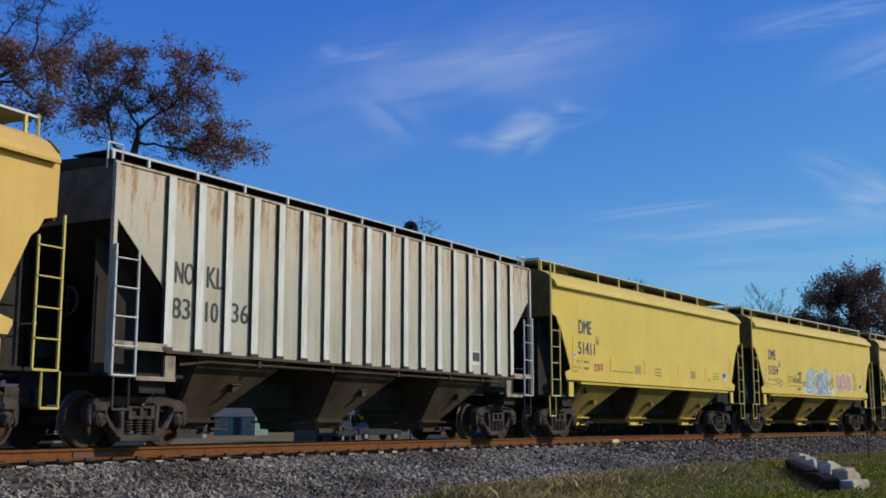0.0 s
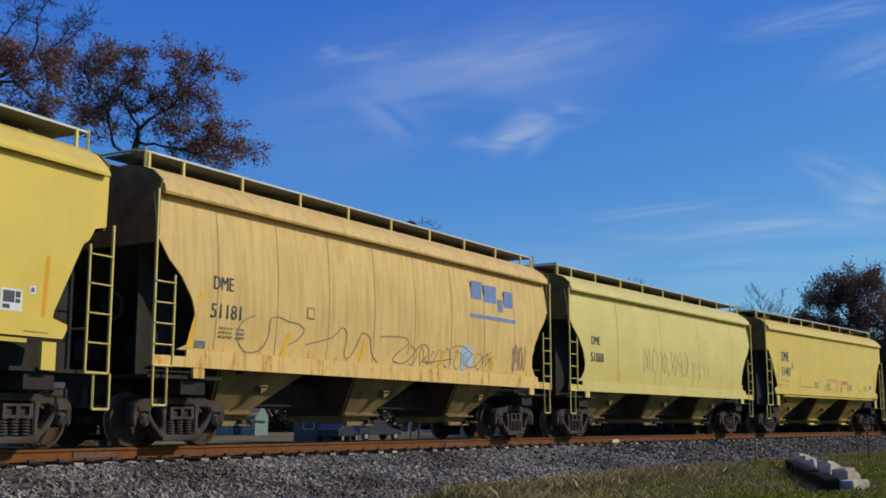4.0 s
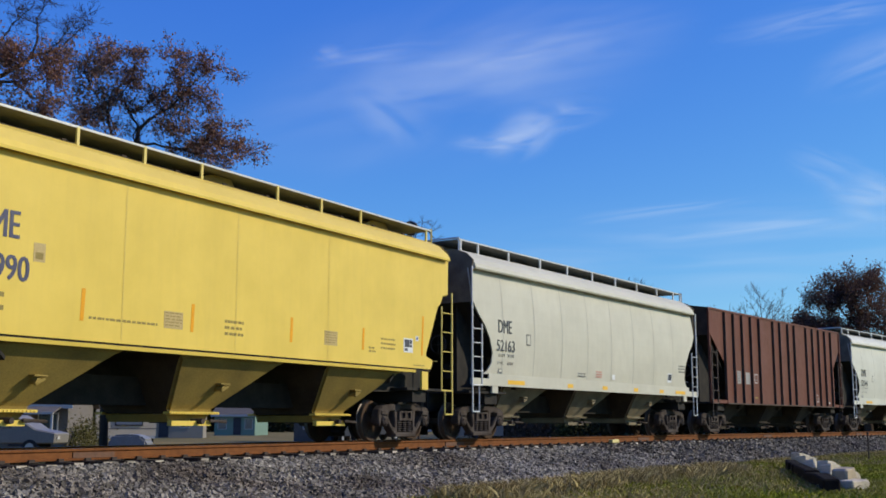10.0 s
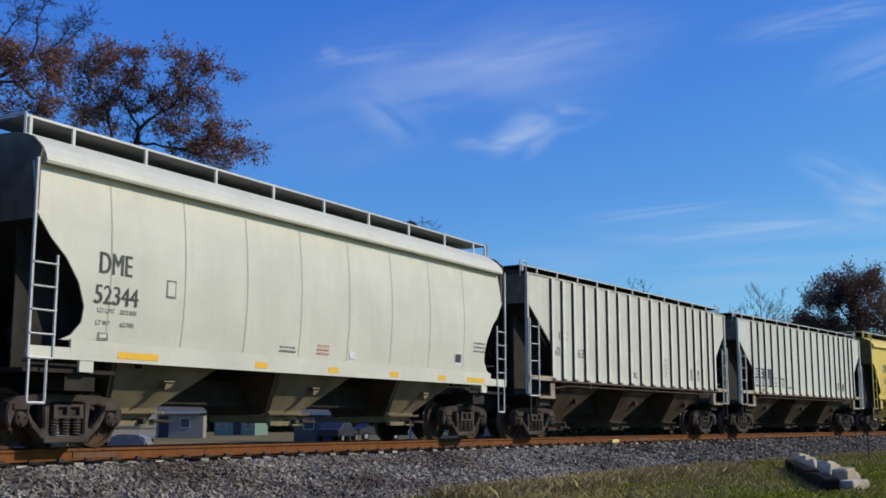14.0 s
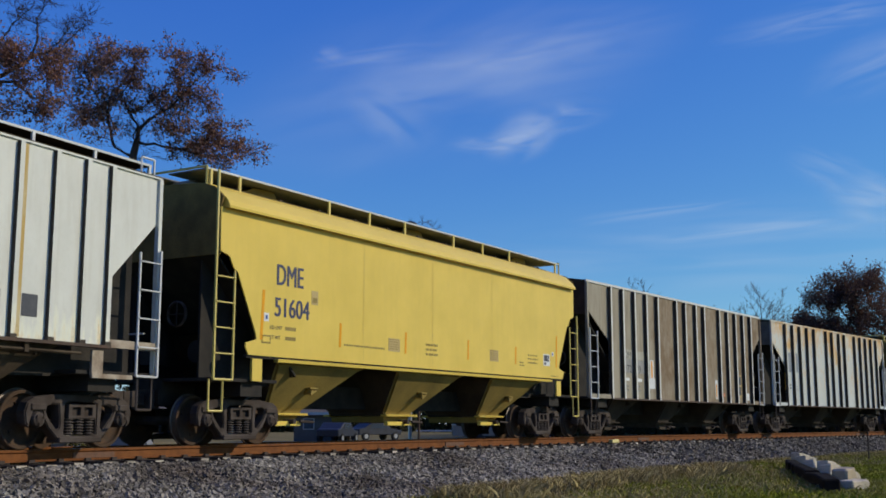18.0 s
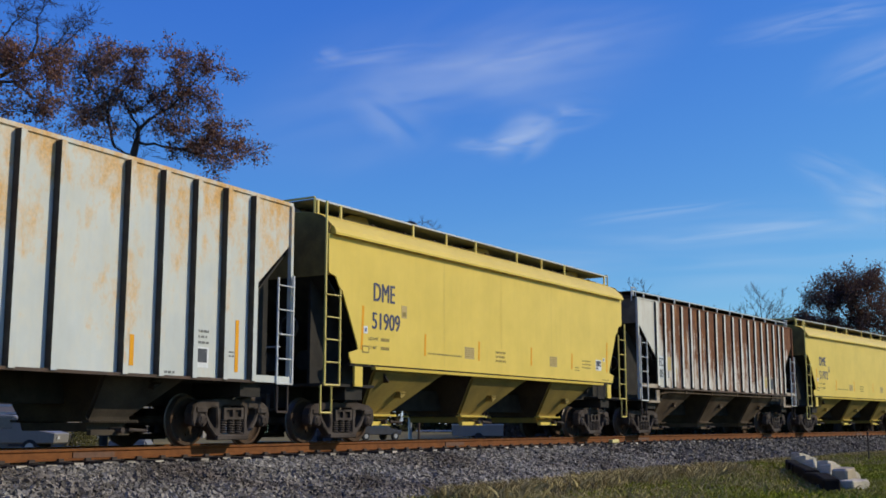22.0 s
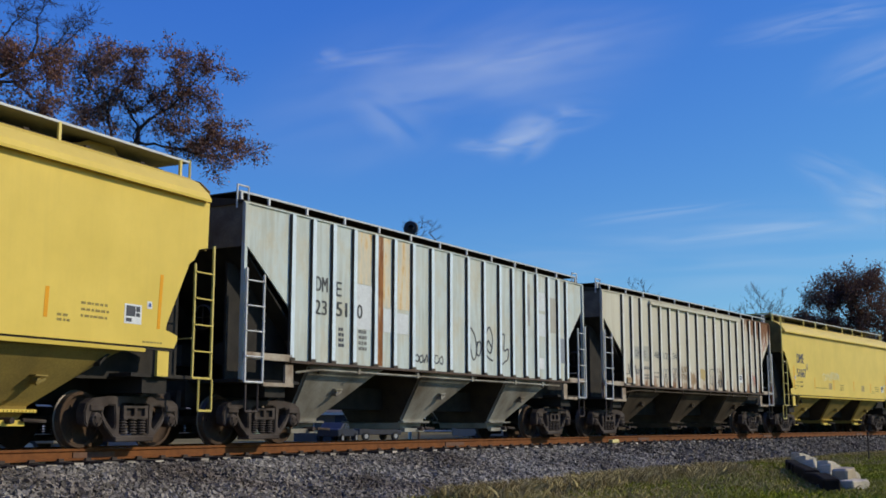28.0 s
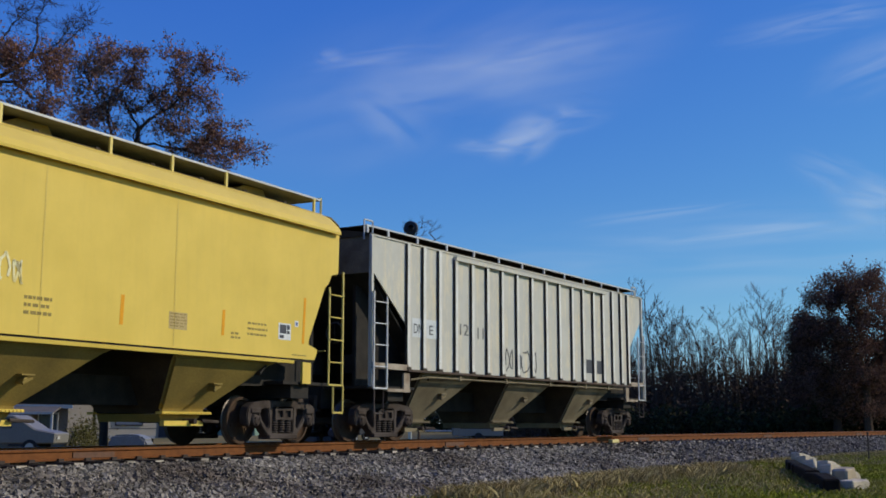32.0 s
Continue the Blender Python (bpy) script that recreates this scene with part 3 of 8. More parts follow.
def stirrup(car, x0, x1, z0, z1, y, m):
    return part("sill_step", pipe([(x0, y, z1), (x0, y, z0), (x1, y, z0), (x1, y, z1)], 0.022, 5), m, car)


# dark steel with shade in its colour: bay slopes, ribbed roofs and boards
M_SHADE_STEEL = mat("shade_dark_steel", (0.075, 0.056, 0.036), 0.9, 0, (0.036, 0.028, 0.020), 0.8, 2, 30, 0.15, spec=0.08)
# end sheets: grimy car colours, darkened further with the shade of the ends
M_END_Y = mat("grimy_shaded_yellow_end", (0.235, 0.160, 0.050), 0.85, 0, (0.080, 0.056, 0.022), 0.9, 1.5, 30, 0.15, spec=0.08)
M_END_T = mat("grimy_shaded_tan_end", (0.24, 0.150, 0.060), 0.85, 0, (0.075, 0.050, 0.028), 0.9, 1.5, 30, 0.15, spec=0.08)
M_END_W = mat("grimy_shaded_grey_end", (0.225, 0.185, 0.128), 0.85, 0, (0.075, 0.060, 0.043), 0.9, 1.5, 30, 0.15, spec=0.08)
M_SILLW = mat("dirty_white_sill", (0.44, 0.37, 0.28), 0.8, 0, (0.16, 0.10, 0.06), 0.8, 3.5, 30, 0.15, spec=0.1)
M_POST = mat("dark_post_steel", (0.085, 0.072, 0.056), 0.9, 0, (0.045, 0.036, 0.028), 0.7, 3, 30, 0.1, spec=0.08)
M_END_B = mat("grimy_shaded_brown_end", (0.085, 0.056, 0.038), 0.85, 0, (0.030, 0.022, 0.016), 0.9, 1.5, 30, 0.15, spec=0.08)


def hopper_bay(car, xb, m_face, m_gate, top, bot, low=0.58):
    """A bay: an inverted pyramid that leans in to its discharge gate; its slope sheets are dark with painted-in shade.
    """
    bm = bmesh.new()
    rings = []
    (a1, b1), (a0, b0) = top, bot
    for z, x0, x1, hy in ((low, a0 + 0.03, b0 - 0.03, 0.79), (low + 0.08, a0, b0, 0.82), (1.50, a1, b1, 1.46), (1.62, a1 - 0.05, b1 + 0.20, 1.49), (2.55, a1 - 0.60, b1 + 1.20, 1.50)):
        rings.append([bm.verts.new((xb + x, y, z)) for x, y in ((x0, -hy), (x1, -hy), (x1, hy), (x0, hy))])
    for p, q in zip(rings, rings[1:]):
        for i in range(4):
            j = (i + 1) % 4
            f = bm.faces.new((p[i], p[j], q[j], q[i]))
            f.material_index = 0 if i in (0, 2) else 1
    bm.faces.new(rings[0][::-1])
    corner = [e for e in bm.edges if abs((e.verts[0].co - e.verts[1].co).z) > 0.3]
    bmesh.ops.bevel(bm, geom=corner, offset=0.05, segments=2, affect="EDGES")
    bay = part("hopper_bay", bm, [m_face, M_SHADE_STEEL], car)
    c, w = xb + (a0 + b0) / 2, (b0 - a0) / 2
    for q in (-1, 1):
        fl = boxes((c - w - 0.05, c + w + 0.08, min(q * 0.90, q * 0.74), max(q * 0.90, q * 0.74), low - 0.015, low + 0.030))
        for i in range(18 if q < 0 else 0):
            x = c - w - 0.03 + i * (2 * w + 0.08) / 17.5
            box(fl, x, x + 0.022, -0.915, -0.895, low - 0.010, low + 0.020)
        part("gate_flange", fl, m_gate, bay)
    ch = bmesh.new()
    prism(ch, [(c - w * 0.95, low - 0.015), (c + w * 0.95, low - 0.015), (c + w * 0.7, low - 0.15), (c - w * 0.85, low - 0.15)], -0.74, 0.74)
    part("chute", ch, m_face, bay)
    part("discharge_gate", boxes((c - w, c + w * 0.75, -0.90, -0.80, low - 0.22, low - 0.13)), m_gate, bay)
    x = xb + (a1 + b1) * 0.30
    v = boxes((x - 0.03, x + 0.22, -1.30, -1.12, 1.10, 1.125))
    tube(v, (x + 0.08, -1.27, 1.03), (x + 0.08, -1.05, 1.03), 0.05, sides=8)
    tube(v, (x + 0.0, -1.28, 0.98), (x + 0.18, -1.28, 1.06), 0.025, sides=6)
    part("vibrator_bracket", v, m_face, bay)
    dr = bmesh.new()
    z = low - 0.14
    tube(dr, (c + 0.1, -1.02, z), (c + 0.1, -0.70, z), 0.05, sides=8)
    tube(dr, (c + w + 0.05, -0.8, z), (c + w + 0.05, 0.8, z), 0.03, sides=6)
    tube(dr, (c + w * 0.6, -0.95, z + 0.01), (c + w + 0.24, -0.93, z - 0.01), 0.028, sides=6)
    part("gate_capstan", dr, M_IRON, bay)
    return bay


def underframe(car, m_end, centre, brake_end=-1, low=1.22):
    """Centre sill, end platforms with their clutter, couplers and trucks."""
    part("centre_sill", boxes((-7.75, 7.75, -0.32, 0.32, 0.72, 1.22)), M_BLACK, car)
    for s in (-1, 1):
        xa, xb_ = sorted((s * 5.85, s * 7.66))
        part("end_platform", boxes((xa, xb_, -1.52, 1.52, low - 0.06, low)), M_BLACK, car)
        part("bolster", boxes((s * 6.5 - 0.3, s * 6.5 + 0.3, -1.45, 1.45, 0.90, low - 0.06)), M_BLACK, car)
        cp = part("coupler", shared("car_coupler", coupler_mesh, M_IRON), None, car)
        cp.matrix_local = pose(s * 7.62, 0, 0, 0, 0, 0 if s > 0 else 180)
        hs = part("air_hose", shared("car_hose", hose_mesh, M_RUBBER), None, car)
        hs.matrix_local = pose(s * 7.62, 0, 0, 0, 0, 0 if s > 0 else 180)
        ex = s * 7.25
        for q in (-0.89, 0.89):
            part("end_post", boxes((ex - 0.06, ex + 0.06, q - 0.06, q + 0.06, low, 3.5)), M_BLACK, car)
        if s == brake_end:
            bw = bmesh.new()
            lathe(bw, [(0.22, 0.0), (0.25, 0.02), (0.25, 0.05), (0.22, 0.07), (0.22, 0.0)], 16, "x")
            for a in range(4):
                tube(bw, (0.03, 0, 0), (0.03, 0.23 * math.cos(a * 1.571), 0.23 * math.sin(a * 1.571)), 0.012, sides=4)
            b = part("brake_wheel", bw, M_IRON, car)
            b.location = (s * 7.62, -0.55, 2.4)
            t = bmesh.new()
            tube(t, (s * 6.9, -0.4, 1.75), (s * 6.2, -0.4, 1.75), 0.22, sides=12)
            part("air_tank", t, M_BLACK, car)
            v = boxes((s * 7.3 - 0.15, s * 7.3 + 0.15, 0.1, 0.5, 1.5, 1.9))
            part("brake_valve", v, M_BLACK, car)
        else:
            part("end_walkway_grab", pipe([(s * 7.6, -1.3, 1.9), (s * 7.62, 0.0, 1.9), (s * 7.6, 1.3, 1.9)], 0.016, 5), m_end, car)
        # black plates added to close the end openings, which lie in deep shade
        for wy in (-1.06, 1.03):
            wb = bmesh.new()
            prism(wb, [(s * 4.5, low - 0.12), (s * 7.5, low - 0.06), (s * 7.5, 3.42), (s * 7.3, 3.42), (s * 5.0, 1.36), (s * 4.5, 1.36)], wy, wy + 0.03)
            part("end_shade_plate", wb, M_BLACK, car)
        truck(car, s * 6.42, centre)


def roof_walk(car, z, m_rail, y_out=0.86, xs=(), half=7.55, hatch_m=None, drop=0.46, wide=1.0, board_m=None):
    """Running boards on brackets on both sides of the roof, and the trough hatches between them."""
    for s in (-1, 1):
        ya, yb = sorted((s * y_out, s * (y_out - wide)))
        gb = boxes((-half, half, ya, yb, z - 0.035, z - 0.012))
        rw = part("running_board", gb, board_m or M_BOARD, car)
        part("board_edge", boxes((-half, half, s * y_out - 0.010, s * y_out + 0.010, z - 0.035, z + 0.004)), M_EDGE, rw)
        for x in xs:
            part("board_bracket", boxes((x - 0.028, x + 0.028, s * y_out - 0.02, s * y_out + 0.02, z - drop, z - 0.02)), m_rail, rw)
    hm = hatch_m or M_GRATE
    for i in range(5):
        x0 = -7.0 + i * 2.8
        hb = bmesh.new()
        prism(hb, [(-0.34, z - drop - 0.04), (-0.34, z - 0.10), (-0.24, z - 0.04), (0.24, z - 0.04), (0.34, z - 0.10), (0.34, z - drop - 0.04)], x0, x0 + 2.76, "x")
        part("roof_hatch", hb, hm, car)


M_SILL = mat("rust_black_sill", (0.060, 0.040, 0.028), 0.85, 0, (0.11, 0.06, 0.035), 0.7, 4, 40, 0.2)
M_BOARD = mat("dull_grating", (0.21, 0.215, 0.23), 0.7, 0.2, (0.14, 0.14, 0.14), 0.7, 3, 50, 0.2, spec=0.1)
M_EDGE = mat("bright_galvanised_edge", (0.50, 0.50, 0.48), 0.5, 0.2, (0.35, 0.33, 0.3), 0.5, 5, 50, 0.05)


def smooth_car(key, centre, paintm, darkm, rail_m, label, curved=False, group="cars of the freight train", seams=(), board_top=5.12, seam_m=None, end_m=M_END_Y):
    """Covered hopper with smooth sides: flat and straight-sided, or bowed out (curved)."""
    car = thing("covered_hopper_car", label, "rail car", group)
    z0, z1 = 1.66, 4.32
    left = [(-HALF, z1), (-HALF + 0.02, 3.50), (-HALF + 0.26, 3.44), (-HALF + 0.38, 3.24), (-HALF + 0.50, 3.16), (-6.58, 2.06), (-6.56, 1.96), (-6.86, 1.88), (-6.86, 1.80), (-6.78, z0)]
    if curved:
        left = [(-HALF, z1), (-HALF + 0.02, 3.55), (-7.32, 3.18), (-7.02, 2.92), (-6.74, 2.55), (-6.60, 2.20), (-6.62, 1.95), (-6.80, 1.74), (-7.0, z0)]
    outline = left + [(-x, z) for x, z in reversed(left)]
    for s in (-1, 1):
        bm = bmesh.new()
        va = [bm.verts.new((x, 0, z)) for x, z in outline]
        bm.faces.new(va)
        # cut into courses so that the bow of the side can be given
        for zc in ([1.75, 1.9, 2.1, 2.35, 2.7, 3.1, 3.5, 3.8, 4.0] if curved else [1.9, 2.6, 3.4]):
            bmesh.ops.bisect_plane(bm, geom=bm.verts[:] + bm.edges[:] + bm.faces[:], plane_co=(0, 0, zc), plane_no=(0, 0, 1))
        for v in bm.verts:
            q = (v.co.z - 2.85) / 1.3
            v.co.y = s * (1.60 - (0.10 * q * q if curved else 0.0) )
        fs = bm.faces[:]
        ex = bmesh.ops.extrude_face_region(bm, geom=fs)
        bmesh.ops.translate(bm, verts=[v for v in ex["geom"] if isinstance(v, bmesh.types.BMVert)], vec=(0, -s * 0.03, 0))
        bmesh.ops.recalc_face_normals(bm, faces=bm.faces)
        sd = part("side_sheet", bm, paintm, car)
        for x in seams:
            sb = bmesh.new()
            zs = [1.70 + i * 0.28 for i in range(10)]
            for za, zb in zip(zs, zs[1:]):
                ya, yb = (1.60 - (0.10 * ((q - 2.85) / 1.3) ** 2 if curved else 0) + 0.004 for q in (za, zb))
                quad(sb, [(x - 0.012, s * ya, za), (x + 0.012, s * ya, za), (x + 0.012, s * yb, zb), (x - 0.012, s * yb, zb)])
            part("weld_seam", sb, seam_m or (M_SEAM if curved else M_SEAMY), sd)
        # side sill and its drain lip
        sl = boxes((-6.86, 6.86, min(s * 1.575, s * 1.615), max(s * 1.575, s * 1.615), 1.44, z0 + 0.01)) if curved else bmesh.new()
        if not curved:
            # a recess under the sheet, painted black for its shade, then the bright lip that the hopper sheets are
            # welded to
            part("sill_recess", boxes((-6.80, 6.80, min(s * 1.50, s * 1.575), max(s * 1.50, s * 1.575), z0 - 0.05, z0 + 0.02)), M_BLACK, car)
            prism(sl, [(s * 1.52, z0 - 0.10), (s * 1.625, z0 - 0.10), (s * 1.635, z0 - 0.045), (s * 1.60, z0 - 0.036), (s * 1.52, z0 - 0.036)], -5.95, 6.05, "x")
        if curved:
            box(sl, -7.66, 7.66, min(s * 1.56, s * 1.612), max(s * 1.56, s * 1.612), 1.36, 1.54)
        part("side_sill", sl, paintm, car)
        if curved:
            tubeb = bmesh.new()
            tube(tubeb, (-5.95, s * 1.53, z0 - 0.10), (5.75, s * 1.53, z0 - 0.10), 0.022, sides=5)
            part("sill_pipe", tubeb, rail_m, car)
        for e in (-1, 1):
            a, b = sorted((e * 6.38, e * 6.66))
            jp = boxes((a, b, min(s * 1.55, s * 1.60), max(s * 1.55, s * 1.60), 1.18, z0 - 0.06 if not curved else 1.37))
            part("jacking_plate", jp, paintm, car)
        # eave: the roof's edge hangs a hand's width over the side
        ev = bmesh.new()
        prof = [(s * 1.54, z1 + 0.02), (s * 1.715, z1 - 0.015), (s * 1.72, z1 + 0.03), (s * 1.66, z1 + 0.14), (s * 1.42, z1 + 0.37), (s * 1.15, z1 + 0.50), (s * 1.12, z1 + 0.45), (s * 1.40, z1 + 0.31), (s * 1.56, z1 + 0.10)]
        if curved:
            prof = [(s * 1.48, z1 + 0.0), (s * 1.63, z1 - 0.02), (s * 1.65, z1 + 0.02), (s * 1.62, z1 + 0.12), (s * 1.50, z1 + 0.27), (s * 1.32, z1 + 0.40), (s * 1.15, z1 + 0.50), (s * 1.12, z1 + 0.45), (s * 1.30, z1 + 0.34), (s * 1.48, z1 + 0.20)]
        prism(ev, prof, -HALF + 0.10, HALF - 0.10, "x")
        part("eave", ev, paintm, car)
    rf = bmesh.new()
    prism(rf, [(-1.14, z1 + 0.44), (-1.14, z1 + 0.495), (-0.6, z1 + 0.55), (0.0, z1 + 0.57), (0.6, z1 + 0.55), (1.14, z1 + 0.495), (1.14, z1 + 0.44)], -HALF + 0.08, HALF - 0.08, "x")
    part("roof", rf, paintm, car)
    for e in (-1, 1):
        eb = bmesh.new()
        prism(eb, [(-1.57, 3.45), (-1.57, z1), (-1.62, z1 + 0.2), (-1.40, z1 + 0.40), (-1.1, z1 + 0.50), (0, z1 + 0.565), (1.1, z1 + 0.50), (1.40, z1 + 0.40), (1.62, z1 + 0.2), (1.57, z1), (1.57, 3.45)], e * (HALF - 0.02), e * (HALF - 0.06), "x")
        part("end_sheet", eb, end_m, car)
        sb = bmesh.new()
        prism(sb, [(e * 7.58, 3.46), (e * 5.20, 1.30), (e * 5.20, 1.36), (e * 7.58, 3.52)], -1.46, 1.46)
        # black stands in for the shade on this slope sheet
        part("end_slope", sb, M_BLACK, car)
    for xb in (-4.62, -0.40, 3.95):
        hopper_bay(car, xb, darkm, darkm if curved else paintm, (-1.15, 1.60), (-0.72, 0.46))
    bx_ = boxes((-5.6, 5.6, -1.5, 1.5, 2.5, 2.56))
    part("hopper_ridge", bx_, M_SHADE_STEEL, car)
    underframe(car, rail_m, centre)
    roof_walk(car, board_top, rail_m, 1.16 if not curved else 1.14, [-7.45, -6.65, -3.8, -2.3, -0.85, 1.4, 2.9, 4.4, 7.3] if not curved else [-7.45, -6.6, -5.0, -3.2, -1.5, 0.2, 1.9, 3.6, 5.3, 6.8, 7.45], hatch_m=M_GRATE, drop=0.36)
    if not curved:
        for s in (-1, 1):
            for tip in (-5.1, 0.5, 6.1):
                sd = bmesh.new()
                prism(sd, [(tip - 1.3, z1 + 0.50), (tip - 0.75, board_top - 0.06), (tip - 0.15, board_top - 0.05), (tip - 0.05, z1 + 0.62), (tip, z1 + 0.50)], s * 0.42, s * 0.84)
                # saddles take the darker colour as the shade under the boards
                part("roof_saddle", sd, darkm, car)
            hg = bmesh.new()
            for i in range(11):
                x = -6.6 + i * 1.3
                box(hg, x, x + 0.10, min(s * 0.98, s * 1.04), max(s * 0.98, s * 1.04), z1 + 0.50, z1 + 0.58)
            tube(hg, (-7.0, s * 1.0, z1 + 0.545), (7.0, s * 1.0, z1 + 0.545), 0.016, sides=5)
            part("hatch_hinge_bar", hg, M_IRON, car)
    for e in (-1, 1):
        for s in (-1, 1):
            if not curved:
                a, b = e * 7.74, e * 7.24
                ladder(car, a, b, (1.18, 3.18), s * 1.63, rail_m, 4, top=4.98 if e < 0 else 3.55)
                stirrup(car, e * 7.82, e * 7.46, 0.62, 1.18, s * 1.60, rail_m)
            else:
                a, b = e * 7.66, e * 7.20
                ladder(car, a, b, (1.36, 2.92), s * 1.62, rail_m, 4, top=4.35)
                stirrup(car, e * 7.62, e * 7.30, 0.70, 1.36, s * 1.60, rail_m)
        part("end_handrail", pipe([(e * 7.56, -1.16, board_top - 0.45), (e * 7.56, -1.16, board_top + 0.02), (e * 7.56, 1.16, board_top + 0.02), (e * 7.56, 1.16, board_top - 0.45)], 0.025, 5), rail_m, car)
    return car


M_SEAMY = mat("yellow_weld_seam", (0.67, 0.48, 0.083), 0.55, 0, (0.60, 0.43, 0.08), 0.6, 4, 40, 0)
M_SEAM = mat("grimy_weld_seam", (0.30, 0.24, 0.10), 0.7, 0, (0.4, 0.33, 0.16), 0.6, 4, 40, 0)


def ribbed_car(key, centre, paintm, darkm, rail_m, label, ribs, top_z=4.52, low_z=1.62, group="cars of the freight train", step=None, board_top=None, plates=True, deep_sill=False, rib_m=None, tri_z=(3.82, 2.62), deep=0.07, half_w=0.065, gap=0.01, walk_y=1.36, end_m=None, chord_m=None, flank_m=None):
    """Covered hopper with outside posts. step: a stretch (x0, x1) where the side stands under a cap rail."""
    car = thing("covered_hopper_car", label, "rail car", group)
    x_rib0, x_rib1 = ribs[0], ribs[-1]
    for s in (-1, 1):
        out = [(-HALF, top_z), (-HALF, tri_z[0]), (x_rib0, tri_z[1]), (x_rib0, low_z), (x_rib1, low_z), (x_rib1, tri_z[1]), (HALF, tri_z[0]), (HALF, top_z)]
        bm = bmesh.new()
        prism(bm, out, s * 1.53, s * 1.50)
        sd = part("side_sheet", bm, paintm, car)
        for x in ribs:
            rb = bmesh.new()
            prism(rb, [(x - half_w, s * 1.53), (x - half_w + 0.006, s * (1.53 + deep)), (x + half_w - 0.006, s * (1.53 + deep)), (x + half_w, s * 1.53)], low_z - 0.02, top_z - (0.14 if step and step[0] <= x <= step[1] else gap), "z")
            # dark flanks on both sides carry the shade beside each post as colour
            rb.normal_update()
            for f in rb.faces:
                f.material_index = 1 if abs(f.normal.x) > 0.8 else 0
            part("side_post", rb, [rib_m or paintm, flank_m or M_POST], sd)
            if plates and s < 0:
                part("post_foot", boxes((x - half_w - 0.012, x + half_w + 0.012, -1.545 - deep, -1.53, low_z, low_z + 0.055)), M_POST, sd)
        tp = boxes((-HALF, HALF, min(s * 1.50, s * 1.56), max(s * 1.50, s * 1.56), top_z, top_z + (0.07 if walk_y < 1 else 0.03)))
        part("top_chord", tp, chord_m or paintm, car)
        if step:
            part("cap_rail", boxes((step[0] - 0.06, step[1] + 0.06, min(s * 1.52, s * 1.63), max(s * 1.52, s * 1.63), top_z - 0.15, top_z - 0.05)), paintm, car)
        sl = boxes((x_rib0 - 0.06, x_rib1 + 0.06, min(s * 1.50, s * 1.63), max(s * 1.50, s * 1.63), low_z - 0.05, low_z))
        part("side_sill", sl, M_SILL, car)
        for e in (-1, 1):
            a, b = sorted((e * 7.60, e * abs(x_rib0 if e < 0 else x_rib1)))
            part("end_sill", boxes((a, b, min(s * 1.52, s * 1.60), max(s * 1.52, s * 1.60), low_z - 0.03, low_z + 0.10)), M_SILLW if plates else paintm, car)
            a, b = sorted((e * 7.62, e * 7.54))
            part("corner_post", boxes((a, b, min(s * 1.50, s * 1.58), max(s * 1.50, s * 1.58), 1.2, top_z)), paintm, car)
            if plates:
                a, b = sorted((e * 6.12, e * 6.36))
                part("jacking_plate", boxes((a, b, min(s * 1.54, s * 1.585), max(s * 1.54, s * 1.585), 1.14, low_z - 0.09)), M_SILLW, car)
                a, b = sorted((e * 6.12, e * 7.02))
                part("lower_step_rail", boxes((a, b, min(s * 1.55, s * 1.60), max(s * 1.55, s * 1.60), 1.10, 1.17)), M_SILLW, car)
        if low_z > 1.4:
            pb = bmesh.new()
            tube(pb, (-5.3, s * 1.55, low_z - 0.15), (5.9, s * 1.55, low_z - 0.15), 0.025, sides=5)
            tube(pb, (-5.3, s * 1.55, low_z - 0.15), (-5.9, s * 1.46, low_z - 0.22), 0.025, sides=5)
            sp_ = part("sill_pipe", pb, darkm, car)
            for x in (-3.9, -1.6, 0.9, 3.2, 4.8):
                part("pipe_clamp", boxes((x - 0.04, x + 0.04, min(s * 1.53, s * 1.585), max(s * 1.53, s * 1.585), low_z - 0.19, low_z - 0.05)), darkm, sp_)
    # roof and boards coloured dark for the shaded gap under the running boards
    rf = bmesh.new()
    prism(rf, [(-1.52, top_z), (-1.52, top_z + 0.06), (-0.8, top_z + 0.17), (0.0, top_z + 0.20), (0.8, top_z + 0.17), (1.52, top_z + 0.06), (1.52, top_z)], -HALF, HALF, "x")
    part("roof", rf, M_SHADE_STEEL, car)
    end_m = end_m or M_END_W
    for e in (-1, 1):
        eb = bmesh.new()
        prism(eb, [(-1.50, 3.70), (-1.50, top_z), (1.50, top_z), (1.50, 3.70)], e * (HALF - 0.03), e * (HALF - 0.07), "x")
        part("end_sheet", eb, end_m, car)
        sb = bmesh.new()
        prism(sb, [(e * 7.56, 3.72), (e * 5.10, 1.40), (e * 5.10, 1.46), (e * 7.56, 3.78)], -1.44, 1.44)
        # slope sheet coloured black, as deep shade shows it
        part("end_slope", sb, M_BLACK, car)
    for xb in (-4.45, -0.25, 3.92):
        hopper_bay(car, xb, darkm, darkm, (-1.03, 1.47), (-0.86, 0.14), 0.43)
    part("hopper_ridge", boxes((-5.6, 5.6, -1.49, 1.49, 2.5, 2.56)), M_SHADE_STEEL, car)
    underframe(car, rail_m, centre)
    bt = board_top or top_z + (0.27 if walk_y > 1 else 0.20)
    roof_walk(car, bt, rail_m, walk_y, xs=[-7.5, -6.7, -5.5, -4.2, -2.9, -1.6, -0.3, 1.0, 2.3, 3.6, 4.9, 6.2, 7.5], drop=0.24, hatch_m=M_BLACK, wide=min(0.9, walk_y), board_m=M_SHADE_STEEL)
